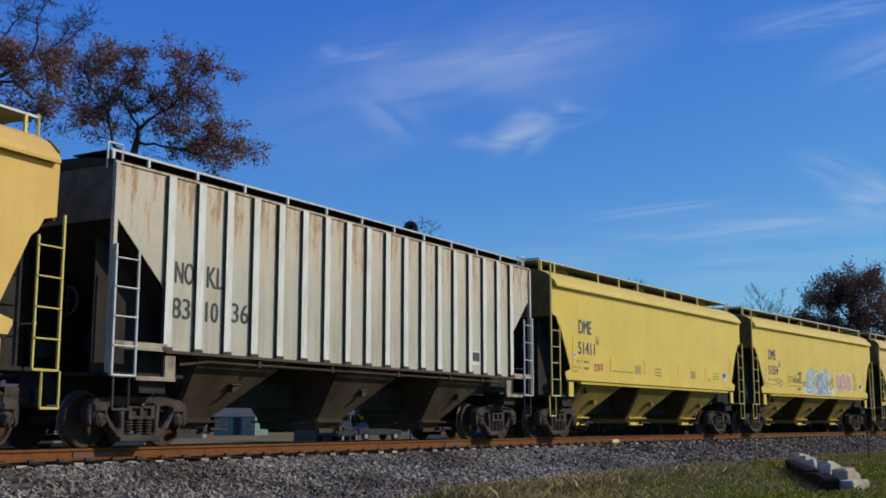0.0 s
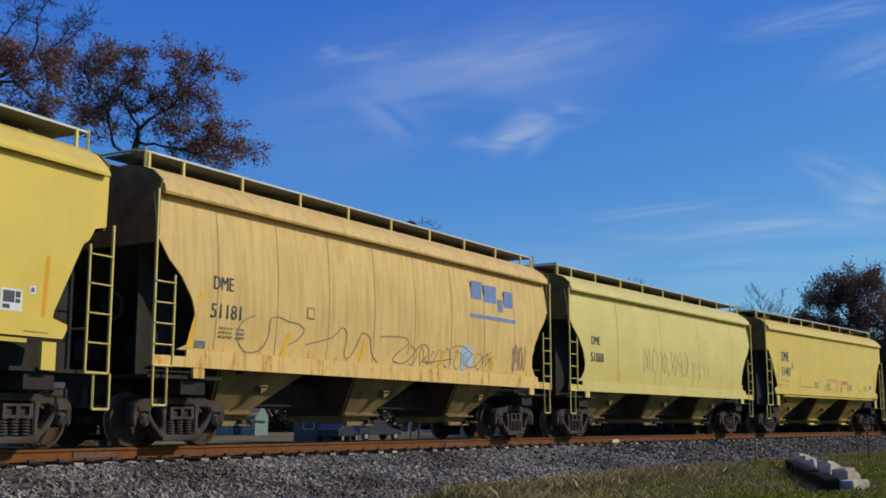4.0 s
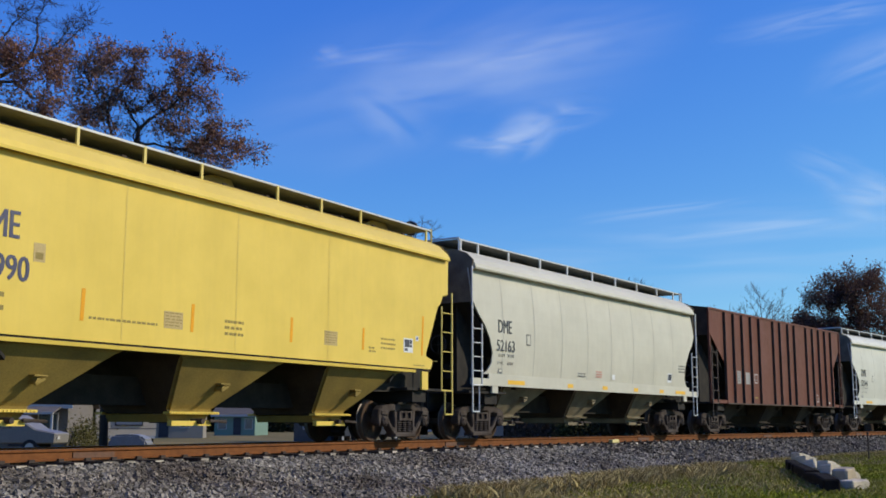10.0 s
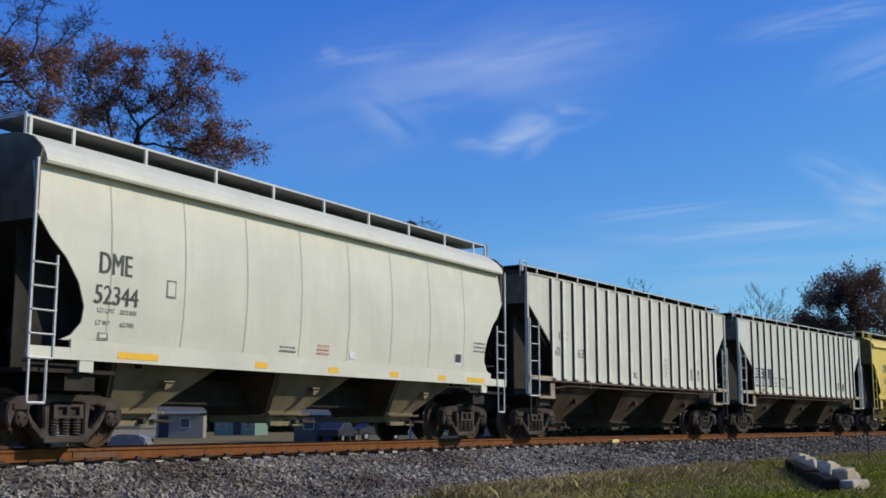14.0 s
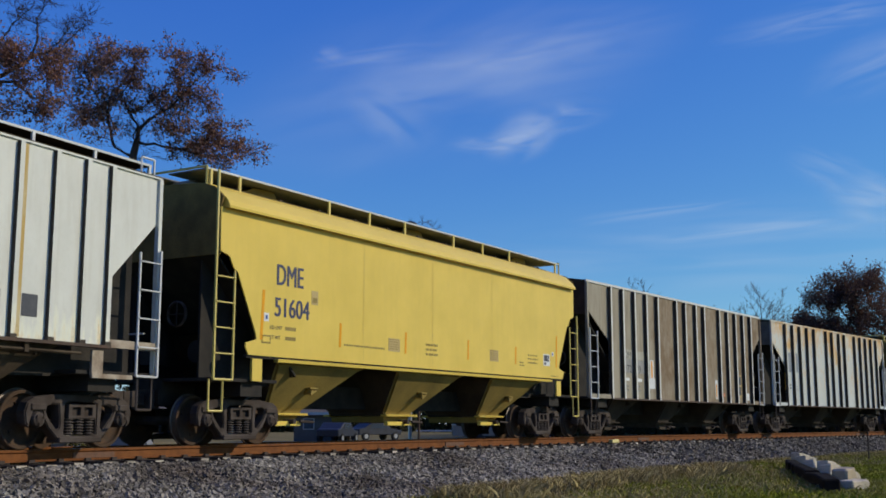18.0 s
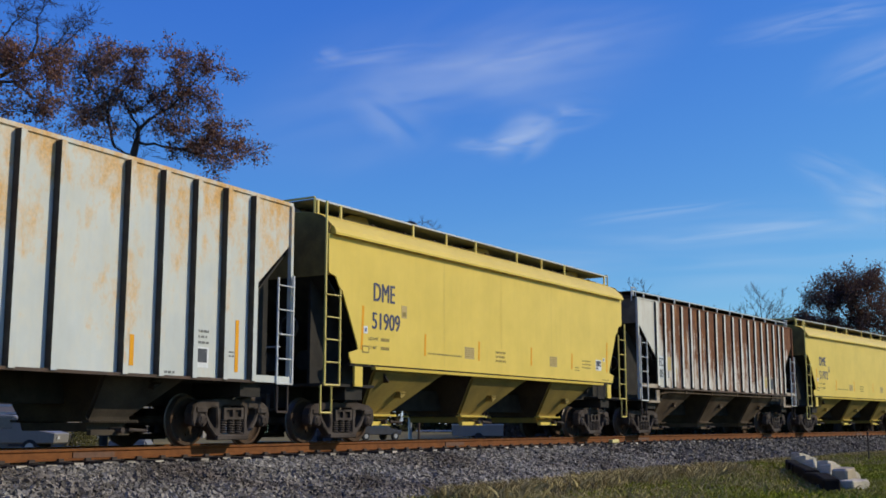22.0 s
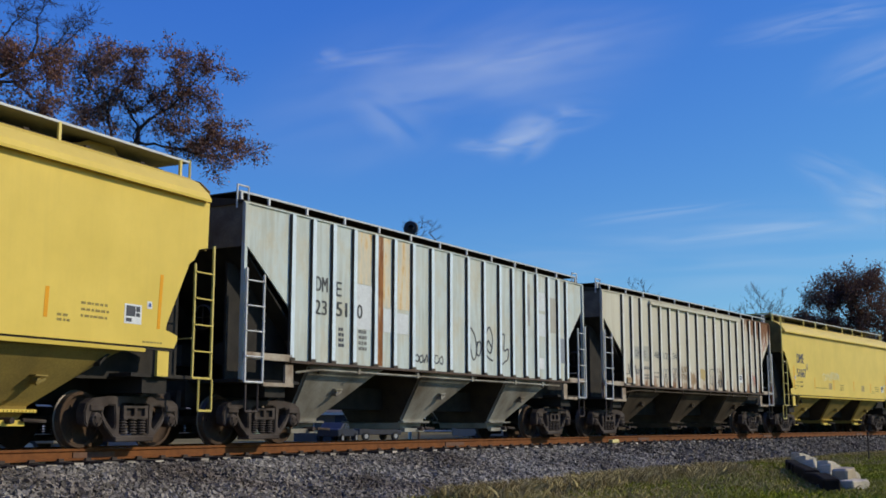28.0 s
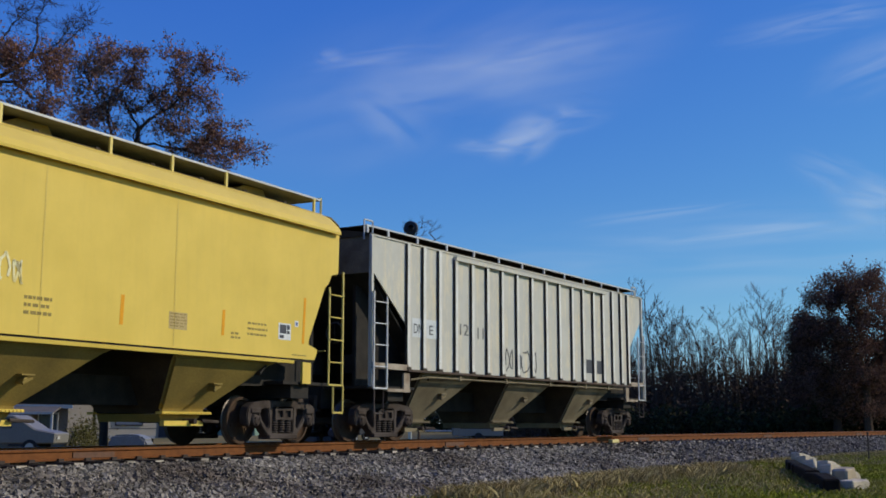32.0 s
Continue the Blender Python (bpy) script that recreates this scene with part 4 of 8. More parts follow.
    for e in (-1, 1):
        for s in (-1, 1):
            ladder(car, e * 7.58, e * 7.08, (1.16, 3.20), s * 1.62, rail_m, 4, top=3.28)
            stirrup(car, e * 7.50, e * 7.16, 0.62, 1.18, s * 1.58, M_IRON)
        if walk_y > 1:
            part("end_handrail", pipe([(e * 7.3, -1.36, bt - 0.2), (e * 7.3, -1.36, bt + 0.10), (e * 7.62, -1.36, bt + 0.10), (e * 7.62, -1.36, bt - 0.35)], 0.02, 5), rail_m, car)
    return car


TAN_OLD = paint("sun_bleached_tan_paint", (0.68, 0.455, 0.155), rust=(0.42, 0.21, 0.05), amount=0.26, grime=0.75, dirt=(0.43, 0.255, 0.08), rough=0.6, seed=2, low=0.25)
TAN_OLD_D = mat("darker_tan_hopper", (0.30, 0.205, 0.085), 0.8, 0, (0.13, 0.088, 0.042), 0.9, 1.4, 30, 0.1, spec=0.1)
PALE = paint("pale_yellow_paint", (0.66, 0.53, 0.165), grime=0.15, dirt=(0.5, 0.4, 0.15), rough=0.5, seed=3)
ORANGE_Y = paint("orange_yellow_paint", (0.66, 0.42, 0.11), grime=0.2, dirt=(0.45, 0.28, 0.08), seed=4)
GREY_S = paint("light_grey_paint", (0.52, 0.49, 0.385), grime=0.16, dirt=(0.38, 0.34, 0.27), seed=5)
GREY_S_D = mat("darker_grey_hopper", (0.25, 0.205, 0.13), 0.8, 0, (0.125, 0.098, 0.062), 0.8, 1.4, 30, 0.1, spec=0.1)
CREAM = paint("cream_grey_paint", (0.58, 0.565, 0.47), grime=0.16, dirt=(0.42, 0.38, 0.28), seed=6)
M_WHITE_RAIL = mat("white_painted_steel", (0.62, 0.62, 0.60), 0.5, 0, (0.42, 0.38, 0.32), 0.5, 5, 40, 0.1)
M_YELLOW_RAIL = mat("yellow_painted_steel", (0.70, 0.54, 0.13), 0.45, 0, (0.5, 0.38, 0.1), 0.4, 5, 40, 0.1)
M_BROWN_STEEL = mat("brown_painted_steel", (0.085, 0.055, 0.04), 0.7, 0, (0.14, 0.09, 0.06), 0.5, 5, 40, 0.1)
GREY_HOP = mat("darker_tan_grey_hopper", (0.088, 0.065, 0.043), 0.8, 0, (0.036, 0.025, 0.017), 0.9, 1.3, 30, 0.1, (1, 1, 0.6), spec=0.1)
DARK_HOP = mat("dark_hopper", (0.080, 0.062, 0.045), 0.85, 0, (0.032, 0.026, 0.021), 0.8, 1.6, 30, 0.1, spec=0.1)
M_RIBW = mat("white_side_post", (0.74, 0.73, 0.67), 0.55, 0, (0.50, 0.43, 0.32), 0.55, 3, 30, 0.1, (3, 3, 0.6), spec=0.2)
M_RIBY = mat("worn_yellow_side_post", (0.42, 0.32, 0.065), 0.7, 0, (0.105, 0.070, 0.040), 0.95, 1.6, 30, 0.1, (3, 3, 0.8), spec=0.15)
M_CHORDW = mat("white_top_rail", (0.66, 0.65, 0.60), 0.55, 0, (0.50, 0.45, 0.36), 0.5, 3, 30, 0.1, spec=0.2)
BROWN_HOP = mat("olive_brown_hopper", (0.105, 0.086, 0.064), 0.85, 0, (0.052, 0.042, 0.032), 0.8, 1.4, 30, 0.1, spec=0.1)
R_NOKL = paint("weathered_grey_white_paint", (0.48, 0.445, 0.355), rust=(0.30, 0.20, 0.12), amount=0.34, grime=0.85, dirt=(0.30, 0.235, 0.155), seed=7, top=0.25)
R_BROWN = paint("brown_over_yellow_paint", (0.168, 0.118, 0.094), rust=(0.30, 0.225, 0.055), amount=0.36, grime=0.5, dirt=(0.095, 0.066, 0.054), seed=8, top=0.12, blotch=True)
R_RED = paint("red_brown_oxide_paint", (0.132, 0.036, 0.018), rust=(0.075, 0.032, 0.020), amount=0.44, grime=0.45, dirt=(0.145, 0.070, 0.048), seed=9, blotch=True)
R_WHITE = paint("plain_white_grey_paint", (0.60, 0.595, 0.53), rust=(0.46, 0.36, 0.22), amount=0.24, grime=0.40, dirt=(0.45, 0.41, 0.32), seed=10, low=0.30)
R_WHITE2 = paint("pale_grey_paint", (0.575, 0.555, 0.475), rust=(0.42, 0.33, 0.21), amount=0.20, grime=0.42, dirt=(0.38, 0.33, 0.24), seed=11, low=0.2)
R_GREYBROWN = paint("sooty_cream_brown_paint", (0.325, 0.282, 0.205), rust=(0.122, 0.076, 0.039), amount=0.76, grime=0.8, dirt=(0.190, 0.142, 0.088), seed=12, blotch=True, from_x=-3.2)
R_SPOTTED = paint("white_paint_with_rust_blooms", (0.50, 0.515, 0.485), rust=(0.46, 0.245, 0.060), amount=0.50, grime=0.18, dirt=(0.44, 0.40, 0.30), seed=13, top=0.14, blotch=True, soft=0.07)
R_RUSTY = paint("white_paint_eaten_by_rust", (0.58, 0.55, 0.47), rust=(0.115, 0.046, 0.022), amount=0.84, grime=0.3, dirt=(0.42, 0.29, 0.17), seed=14, top=0.18, from_x=-6.0, bright=True)
R_BLUE = paint("blue_grey_paint", (0.49, 0.54, 0.505), rust=(0.33, 0.27, 0.16), amount=0.40, grime=0.75, dirt=(0.34, 0.31, 0.21), seed=15, blotch=True)
R_CREAM = paint("cream_paint_with_rust", (0.565, 0.520, 0.395), rust=(0.160, 0.074, 0.036), amount=0.38, grime=0.60, dirt=(0.44, 0.36, 0.235), seed=16, low=0.24, end_x=4.7)
R_LAST = paint("bone_white_paint", (0.50, 0.485, 0.42), rust=(0.4, 0.29, 0.15), amount=0.30, grime=0.5, dirt=(0.40, 0.35, 0.26), seed=17)

M_BLEACH = paint("yellowed_patch", (0.50, 0.48, 0.39), rust=(0.42, 0.24, 0.08), amount=0.52, grime=0.6, dirt=(0.42, 0.33, 0.19), seed=23)
M_BLEACHG = mat("grey_touch_up", (0.42, 0.40, 0.33), 0.6, 0, (0.36, 0.32, 0.24), 0.7, 3, 30, 0.1, spec=0.2)
M_SLATEP = mat("slate_blue_patch", (0.24, 0.26, 0.29), 0.6, 0, (0.30, 0.31, 0.31), 0.6, 3, 30, 0.1, spec=0.2)
PALE_HOP = mat("pale_streaked_hopper", (0.34, 0.325, 0.275), 0.8, 0, (0.12, 0.085, 0.055), 0.9, 1.2, 30, 0.1, (1, 1, 0.6), spec=0.1)
RIBS18 = [-6.34 + 12.75 / 17 * i for i in range(18)]  # even posts
RIBS_STEP = [-6.18, -5.52, -4.84, -4.10, -3.32, -2.56, -1.80, -0.98, -0.14, 0.71, 1.53, 2.36, 3.08, 3.82, 4.51, 5.22, 5.87, 6.42]
RIBS_WIDE = [-6.12, -5.26, -4.40, -3.50, -2.60, -1.04, -0.25, 0.71, 1.49, 2.98, 3.82, 4.66, 5.50, 6.33]
RIBS_BROWN = [-6.42 + 0.7985 * i for i in range(17)]
CARS = []


def flat_marks(car, number, tone=None, limit=None, light=None):
    """Reporting marks and data of the yellow cars, on the camera's side."""
    ink = tone or M_INK
    letters(car, "DME", -5.60, 3.25, 0.40, ink, 0.80)
    letters(car, number, -5.52, 2.62, 0.37, ink, 1.06)
    letters(car, "LD LMT", -6.00, 2.22, 0.07, M_INKB, 0.36, bold=False)
    letters(car, "LT WT", -6.02, 2.03, 0.07, M_INKB, 0.30, bold=False)
    for word, z in ((limit, 2.22), (light, 2.03)):
        if word:
            letters(car, word, -5.48, z, 0.07, M_INKB, 0.06 * len(word), bold=False)
        else:
            panel_bar(car, -5.72, -5.40, z - 0.035, z + 0.035, M_INKY)
    panel_bar(car, -6.36, -6.22, 2.32, 2.48, M_DECAL, "inspection_decal")
    panel_bar(car, -6.32, -6.26, 2.36, 2.44, M_DECALBLUE, "inspection_decal", SIDE - 0.008)
    panel_bar(car, -6.42, -6.16, 1.90, 2.06, M_INKY, "data_stencil")
    panel_bar(car, -6.39, -6.19, 1.93, 2.03, YELLOW, "data_stencil", SIDE - 0.008)
    panel_bar(car, -4.92, -4.70, 2.76, 3.04, M_TAN, "data_stencil")
    panel_bar(car, -4.88, -4.74, 2.80, 2.90, M_INKY, "data_stencil", SIDE - 0.008)
    for x, tall in ((-6.47, 0.95), (-3.98, 0.50), (-1.50, 0.48), (1.32, 0.48), (3.85, 0.46), (6.33, 0.92)):
        panel_bar(car, x, x + 0.075, 1.96, 1.96 + tall, M_ORANGE, "reflector", skew=0.05 if tall > 0.9 else 0.02)
    for x in (-2.15, 2.47):
        panel_bar(car, x, x + 0.46, 1.98, 2.27, M_TAN, "data_stencil")
        tagged(stencil_lines(car, x + 0.03, 2.25, 0.40, 5, M_INKY, 0.052, 0.016, y=SIDE - 0.008, seed=11), kind="stuff")
    stencil_lines(car, -3.80, 2.04, 1.5, 1, M_INKY, seed=3)
    stencil_lines(car, -0.60, 2.24, 0.52, 3, M_INKY, 0.11, 0.05, seed=4)
    stencil_lines(car, 4.12, 2.04, 0.26, 2, M_INKY, seed=5)
    stencil_lines(car, 4.60, 2.26, 0.6, 3, M_INKY, 0.10, seed=6)
    stencil_lines(car, 6.0, 1.74, 0.5, 1, M_INKY, 0.05, 0.025, seed=7)
    panel_bar(car, 5.55, 5.95, 2.00, 2.32, M_DECAL, "inspection_decal")
    for x0, x1, z0, z1 in ((5.59, 5.80, 2.12, 2.29), (5.82, 5.91, 2.20, 2.29), (5.82, 5.91, 2.12, 2.18), (5.59, 5.72, 2.03, 2.09)):
        panel_bar(car, x0, x1, z0, z1, M_PATCHD, "inspection_decal", SIDE - 0.008)
    panel_bar(car, 6.08, 6.20, 2.28, 2.40, M_DECAL, "inspection_decal")
    panel_bar(car, 6.11, 6.17, 2.31, 2.37, M_DECALBLUE, "inspection_decal", SIDE - 0.008)


def yellow(i, left, right, number, dome="clean bright yellow", **kw):
    c = (left + right) / 2
    car = smooth_car("yellow", c, YELLOW, YELLOW_UNDER, M_YELLOW_RAIL, dome + " covered hopper car with smooth steel sides", seams=[-3.1, -0.3, 2.6])
    flat_marks(car, number, **kw)
    CARS.append((car, c))
    return car


def ribbed(left, right, paintm, darkm, label, ribs, **kw):
    c = (left + right) / 2
    car = ribbed_car("ribbed", c, paintm, darkm, kw.pop("rail_m", M_WHITE_RAIL), label, ribs, **kw)
    CARS.append((car, c))
    return car


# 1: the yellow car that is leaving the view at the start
car = smooth_car("y0", 4.35, ORANGE_Y, YELLOW_UNDER, M_YELLOW_RAIL, "orange-yellow covered hopper car with smooth steel sides", seams=[-3.1, -0.3, 2.6])
CARS.append((car, 4.35))

# 2: weathered grey-white ribbed car
car = ribbed(13.15, 28.39, R_NOKL, GREY_HOP, "weathered grey-white ribbed covered hopper car with brown stains", RIBS18, rib_m=M_RIBW, top_z=4.62, half_w=0.095)
panel_bar(car, 4.28, 4.76, 1.86, 2.2, M_DECAL, "data_panel", y=-1.537)
panel_bar(car, 4.32, 4.72, 1.95, 2.17, M_PATCHD, "data_panel", y=-1.541)
letters(car, "NO", -5.92, 2.98, 0.38, M_INKB, 0.46, y=-1.536)
letters(car, "KL", -5.14, 2.98, 0.38, M_INKB, 0.42, y=-1.536)
letters(car, "83", -5.98, 2.36, 0.36, M_INKB, 0.44, y=-1.536)
letters(car, "10", -5.20, 2.36, 0.36, M_INKB, 0.32, y=-1.536)
letters(car, "36", -4.44, 2.40, 0.36, M_INKB, 0.46, y=-1.536)

# 3, 4: yellow
car = yellow(3, 29.55, 44.79, "51411")
scrawl(car, -5.05, -4.45, 1.96, 2.22, M_SPRAY_RED, 33, 5, 0.016)
car = yellow(4, 46.00, 61.24, "51554", limit="223900", light="62500")
blobs(car, -2.1, 2.0, 1.68, 2.06, M_SPRAY_CHALK, 5, 6)


def bubble_word(car, strokes, fills, r):
    """Bubble lettering: thick strokes with a white halo, a dark line round each and a pale filling; each stroke overlaps the one before."""
    flow(car, strokes, M_SPRAY_CHALK, r + 0.075, y=SIDE - 0.0075)
    for i, (stroke, fill) in enumerate(zip(strokes, fills)):
        y = SIDE - 0.0095 - 0.003 * i
        flow(car, [stroke], M_SPRAY_INK, r + 0.030, y=y)
        flow(car, [stroke], fill, r, y=y - 0.0015)


def letter_s(x, w, z0, z1):
    h = z1 - z0
    return [(x + w, z1), (x + 0.72 * w, z1 - 0.14 * h), (x + 0.25 * w, z1 - 0.26 * h), (x + 0.12 * w, z1 - 0.44 * h), (x + 0.45 * w, z1 - 0.56 * h), (x + 0.85 * w, z1 - 0.68 * h), (x + 0.80 * w, z1 - 0.88 * h), (x + 0.40 * w, z0 + 0.04 * h), (x, z0 + 0.10 * h)]


def letter_e(x, w, z0, z1):
    h = z1 - z0
    return [(x + w, z1), (x + 0.5 * w, z1 - 0.10 * h), (x + 0.15 * w, z1 - 0.28 * h), (x + 0.30 * w, z1 - 0.48 * h), (x + 0.75 * w, z1 - 0.46 * h), (x + 0.30 * w, z1 - 0.56 * h), (x + 0.12 * w, z1 - 0.76 * h), (x + 0.35 * w, z0 + 0.04 * h), (x + 0.95 * w, z0 + 0.08 * h)]


def letter_n(x, w, z0, z1):
    return [(x + 0.08 * w, z0), (x, (z0 + z1) / 2), (x + 0.15 * w, z1 - 0.05), (x + 0.45 * w, (z0 + z1) / 2), (x + 0.80 * w, z0 + 0.06), (x + 0.92 * w, (z0 + z1) / 2), (x + w, z1)]


bubble_word(car, [letter_s(-1.62, 0.66, 1.84, 2.78), letter_e(-0.84, 0.50, 1.82, 2.66), letter_n(-0.16, 0.42, 1.84, 2.58), letter_s(0.36, 0.48, 1.82, 2.76), letter_e(0.98, 0.42, 1.84, 2.58)],
            [M_SPRAY_SKY, M_SPRAY_MINT, M_SPRAY_LILAC, M_SPRAY_SKY, M_SPRAY_MINT], 0.105)
blobs(car, 2.10, 4.55, 1.84, 2.86, M_SPRAY_CHALK, 7, 3, y=SIDE - 0.004)
blobs(car, 2.18, 4.46, 1.90, 2.80, M_SPRAY_PINK, 7, 3, y=SIDE - 0.0075)
flow(car, [[(2.42, 2.75), (2.50, 2.35), (2.44, 1.95)], [(2.85, 2.72), (2.55, 2.35), (2.88, 1.95)], [(3.02, 1.98), (3.05, 2.45), (3.25, 2.62), (3.36, 2.35), (3.36, 1.95)], [(3.05, 2.25), (3.34, 2.25)],
           [(3.58, 1.95), (3.58, 2.62), (3.80, 2.66), (3.90, 2.35), (3.88, 1.95)], [(4.16, 2.70), (4.18, 2.50)], [(4.18, 2.38), (4.16, 2.0), (4.36, 1.98)]], M_SPRAY_CHALK, 0.028, y=SIDE - 0.0120)
flow(car, [[(-3.78, 2.58), (-3.80, 2.20), (-3.72, 2.16)], [(-3.68, 2.42), (-3.52, 2.42)], [(-3.60, 2.40), (-3.62, 2.18)], [(-3.36, 2.38), (-3.48, 2.28), (-3.36, 2.18)], [(-3.28, 2.40), (-3.28, 2.16)], [(-3.28, 2.28), (-3.16, 2.28)], [(-3.16, 2.40), (-3.15, 2.16)],
           [(-3.06, 2.50), (-3.00, 2.20), (-2.92, 2.48)], [(-2.86, 2.36), (-2.88, 2.18), (-2.78, 2.18), (-2.78, 2.36)], [(-2.70, 2.36), (-2.72, 2.16)], [(-2.70, 2.34), (-2.58, 2.18), (-2.56, 2.38)],
           [(-2.74, 2.64), (-2.72, 2.50), (-2.64, 2.58)], [(-2.58, 2.64), (-2.58, 2.52), (-2.48, 2.52), (-2.48, 2.64)], [(-2.44, 2.50), (-2.42, 2.64), (-2.36, 2.56), (-2.30, 2.66), (-2.28, 2.50)],
           [(-2.52, 2.46), (-2.50, 2.32), (-2.42, 2.44), (-2.38, 2.30), (-2.32, 2.46)], [(-2.50, 2.26), (-2.46, 2.16), (-2.36, 2.26), (-2.30, 2.14)]], M_SPRAY_INK, 0.014)
letters(car, "2006", -2.62, 1.91, 0.11, M_SPRAY_INK, 0.42)
flow(car, [[(1.52, 2.62), (1.60, 2.40), (1.72, 2.58), (1.78, 2.36)], [(1.56, 2.32), (1.70, 2.22), (1.66, 2.38), (1.86, 2.30)], [(1.76, 2.20), (1.80, 2.02), (1.92, 2.16), (1.84, 2.04)]], M_SPRAY_INK, 0.013)
flow(car, [[(4.70, 2.84), (4.80, 2.60), (4.92, 2.82), (4.98, 2.58)], [(4.72, 2.52), (4.90, 2.46), (5.02, 2.56), (5.16, 2.40)], [(4.90, 2.36), (5.04, 2.24), (5.22, 2.32)]], M_SPRAY_INK, 0.013)
flow(car, [[(-5.12, 2.30), (-5.28, 2.22), (-5.12, 2.10), (-5.30, 2.02)], [(-5.02, 2.28), (-5.0, 2.04), (-4.92, 2.16), (-4.84, 2.02)], [(-4.86, 2.28), (-4.76, 2.16), (-4.62, 2.24), (-4.60, 2.04)], [(-4.95, 1.98), (-4.75, 1.96), (-4.55, 2.08)]], M_SPRAY_BROWN, 0.018)

# 5: old tan car with bowed sides and a blue emblem
c5 = (62.36 + 77.66) / 2
car = smooth_car("tan", c5, TAN_OLD, TAN_OLD_D, M_YELLOW_RAIL, "sun-bleached tan covered hopper car with bowed sides and line graffiti", curved=True, seams=[-6.1, -4.4, -2.75, -1.1, 0.55, 2.2, 3.85, 5.5], board_top=5.11, end_m=M_END_T)
CARS.append((car, c5))
letters(car, "DME", -5.95, 2.90, 0.24, M_INKB, 0.52, y=bow(2.90))
letters(car, "51181", -5.85, 2.40, 0.26, M_INKB, 0.80, y=bow(2.40))
for x0, x1, z0, z1 in ((3.20, 3.74, 3.28, 3.96), (3.86, 4.52, 3.28, 3.92), (4.60, 4.86, 3.28, 3.60), (4.94, 5.44, 3.28, 3.86), (3.10, 5.56, 3.04, 3.13)):
    panel_bar(car, x0, x1, z0, z1, M_LOGO, "emblem", y=bow((z0 + z1) / 2) - 0.004)
yb = bow(2.85) - 0.002
hug(flow(car, [[(-5.05, 2.40), (-5.40, 2.25), (-5.50, 1.95), (-5.25, 1.72), (-4.85, 1.76), (-4.62, 2.05), (-4.60, 2.35), (-4.35, 2.42), (-4.05, 2.36), (-3.75, 2.34), (-3.55, 2.22), (-3.75, 2.02), (-4.00, 1.92)],
           [(-3.45, 1.95), (-3.0, 2.05), (-2.6, 2.15), (-2.30, 2.36), (-2.1, 2.25), (-2.15, 1.85), (-2.0, 1.75), (-1.75, 2.0), (-1.55, 2.3), (-1.25, 2.22), (-1.15, 1.9), (-0.9, 1.72)],
           [(-0.85, 2.28), (-0.5, 2.30), (0.1, 2.32), (0.3, 2.2), (-0.1, 1.98), (-0.3, 1.80), (0.1, 1.74), (0.45, 1.9), (0.75, 2.16), (1.05, 2.2), (1.2, 2.02), (0.95, 1.82), (1.5, 1.85), (2.3, 1.95)],
           [(2.2, 2.2), (2.7, 2.28), (3.2, 2.1), (2.9, 1.85), (3.4, 1.8), (3.8, 2.05), (4.2, 2.2)]], M_SPRAY_BROWN, 0.014, yb))
hug(scrawl(car, 0.2, 4.4, 1.70, 2.20, M_SPRAY_BROWN, 18, 8, 0.009, y=yb))
hug(scrawl(car, 5.4, 6.2, 1.75, 2.5, M_SPRAY_BROWN, 13, 4, 0.02, y=yb))
hug(panel_bar(car, -6.60, -6.32, 1.71, 1.84, M_INKG, "data_stencil", y=yb))
panel_bar(car, -3.49, -3.25, 2.46, 2.69, M_INKY, "data_stencil", y=bow(2.6))
panel_bar(car, -3.46, -3.28, 2.49, 2.66, TAN_OLD, "data_stencil", y=bow(2.6) - 0.004)
stencil_lines(car, -6.0, 2.12, 0.35, 3, M_INKY, y=bow(2.1), seed=77)
stencil_lines(car, -5.55, 2.12, 0.22, 3, M_INKG, y=bow(2.1), seed=78)
hug(blobs(car, 2.7, 3.3, 1.66, 2.35, M_SPRAY_SKY, 14, 2, y=yb + 0.001))
for x in (-6.80, -4.22, -1.62, 1.63, 4.15, 6.25):
    hug(panel_bar(car, x, x + 0.12, 1.70, 2.15 if abs(x) < 6 else 2.7, M_YREF, "reflector", y=yb, skew=0.16 if abs(x) < 6 else 0.26))

# 6: pale yellow
c6 = (78.84 + 94.14) / 2
car = smooth_car("pale", c6, PALE, TAN_OLD_D, M_YELLOW_RAIL, "faded pale-yellow covered hopper car with bowed sides", curved=True, seams=[-4.4, -1.1, 2.2, 5.5], board_top=5.11)
CARS.append((car, c6))
letters(car, "DME", -5.95, 2.90, 0.26, M_INKB, 0.56, y=bow(2.90))
letters(car, "51888", -5.85, 2.40, 0.28, M_INKB, 0.86, y=bow(2.40))
hug(scrawl(car, -2.6, 1.2, 2.0, 2.9, M_SPRAY_FAINT, 21, 6, 0.009, y=yb))
hug(scrawl(car, 0.6, 3.2, 2.0, 2.6, M_SPRAY_FAINT, 22, 5, 0.008, y=yb))
for x in (-4.3, -1.6, 1.6, 4.3):
    hug(panel_bar(car, x, x + 0.09, 1.72, 2.05, M_YREF, "reflector", y=yb, skew=0.05))

# 7: yellow
car = yellow(7, 95.75, 110.99, "51487", limit="204200", light="61800")
flow(car, [[(-1.0, 1.84), (-0.95, 2.04), (-0.92, 2.13)], [(-0.78, 1.88), (-0.82, 2.03), (-0.72, 2.15), (-0.62, 2.06), (-0.62, 1.86), (-0.82, 1.84)], [(-0.61, 2.46), (-0.55, 2.35), (-0.49, 2.19), (-0.54, 1.93)]], M_SPRAY_FAINT, 0.011)
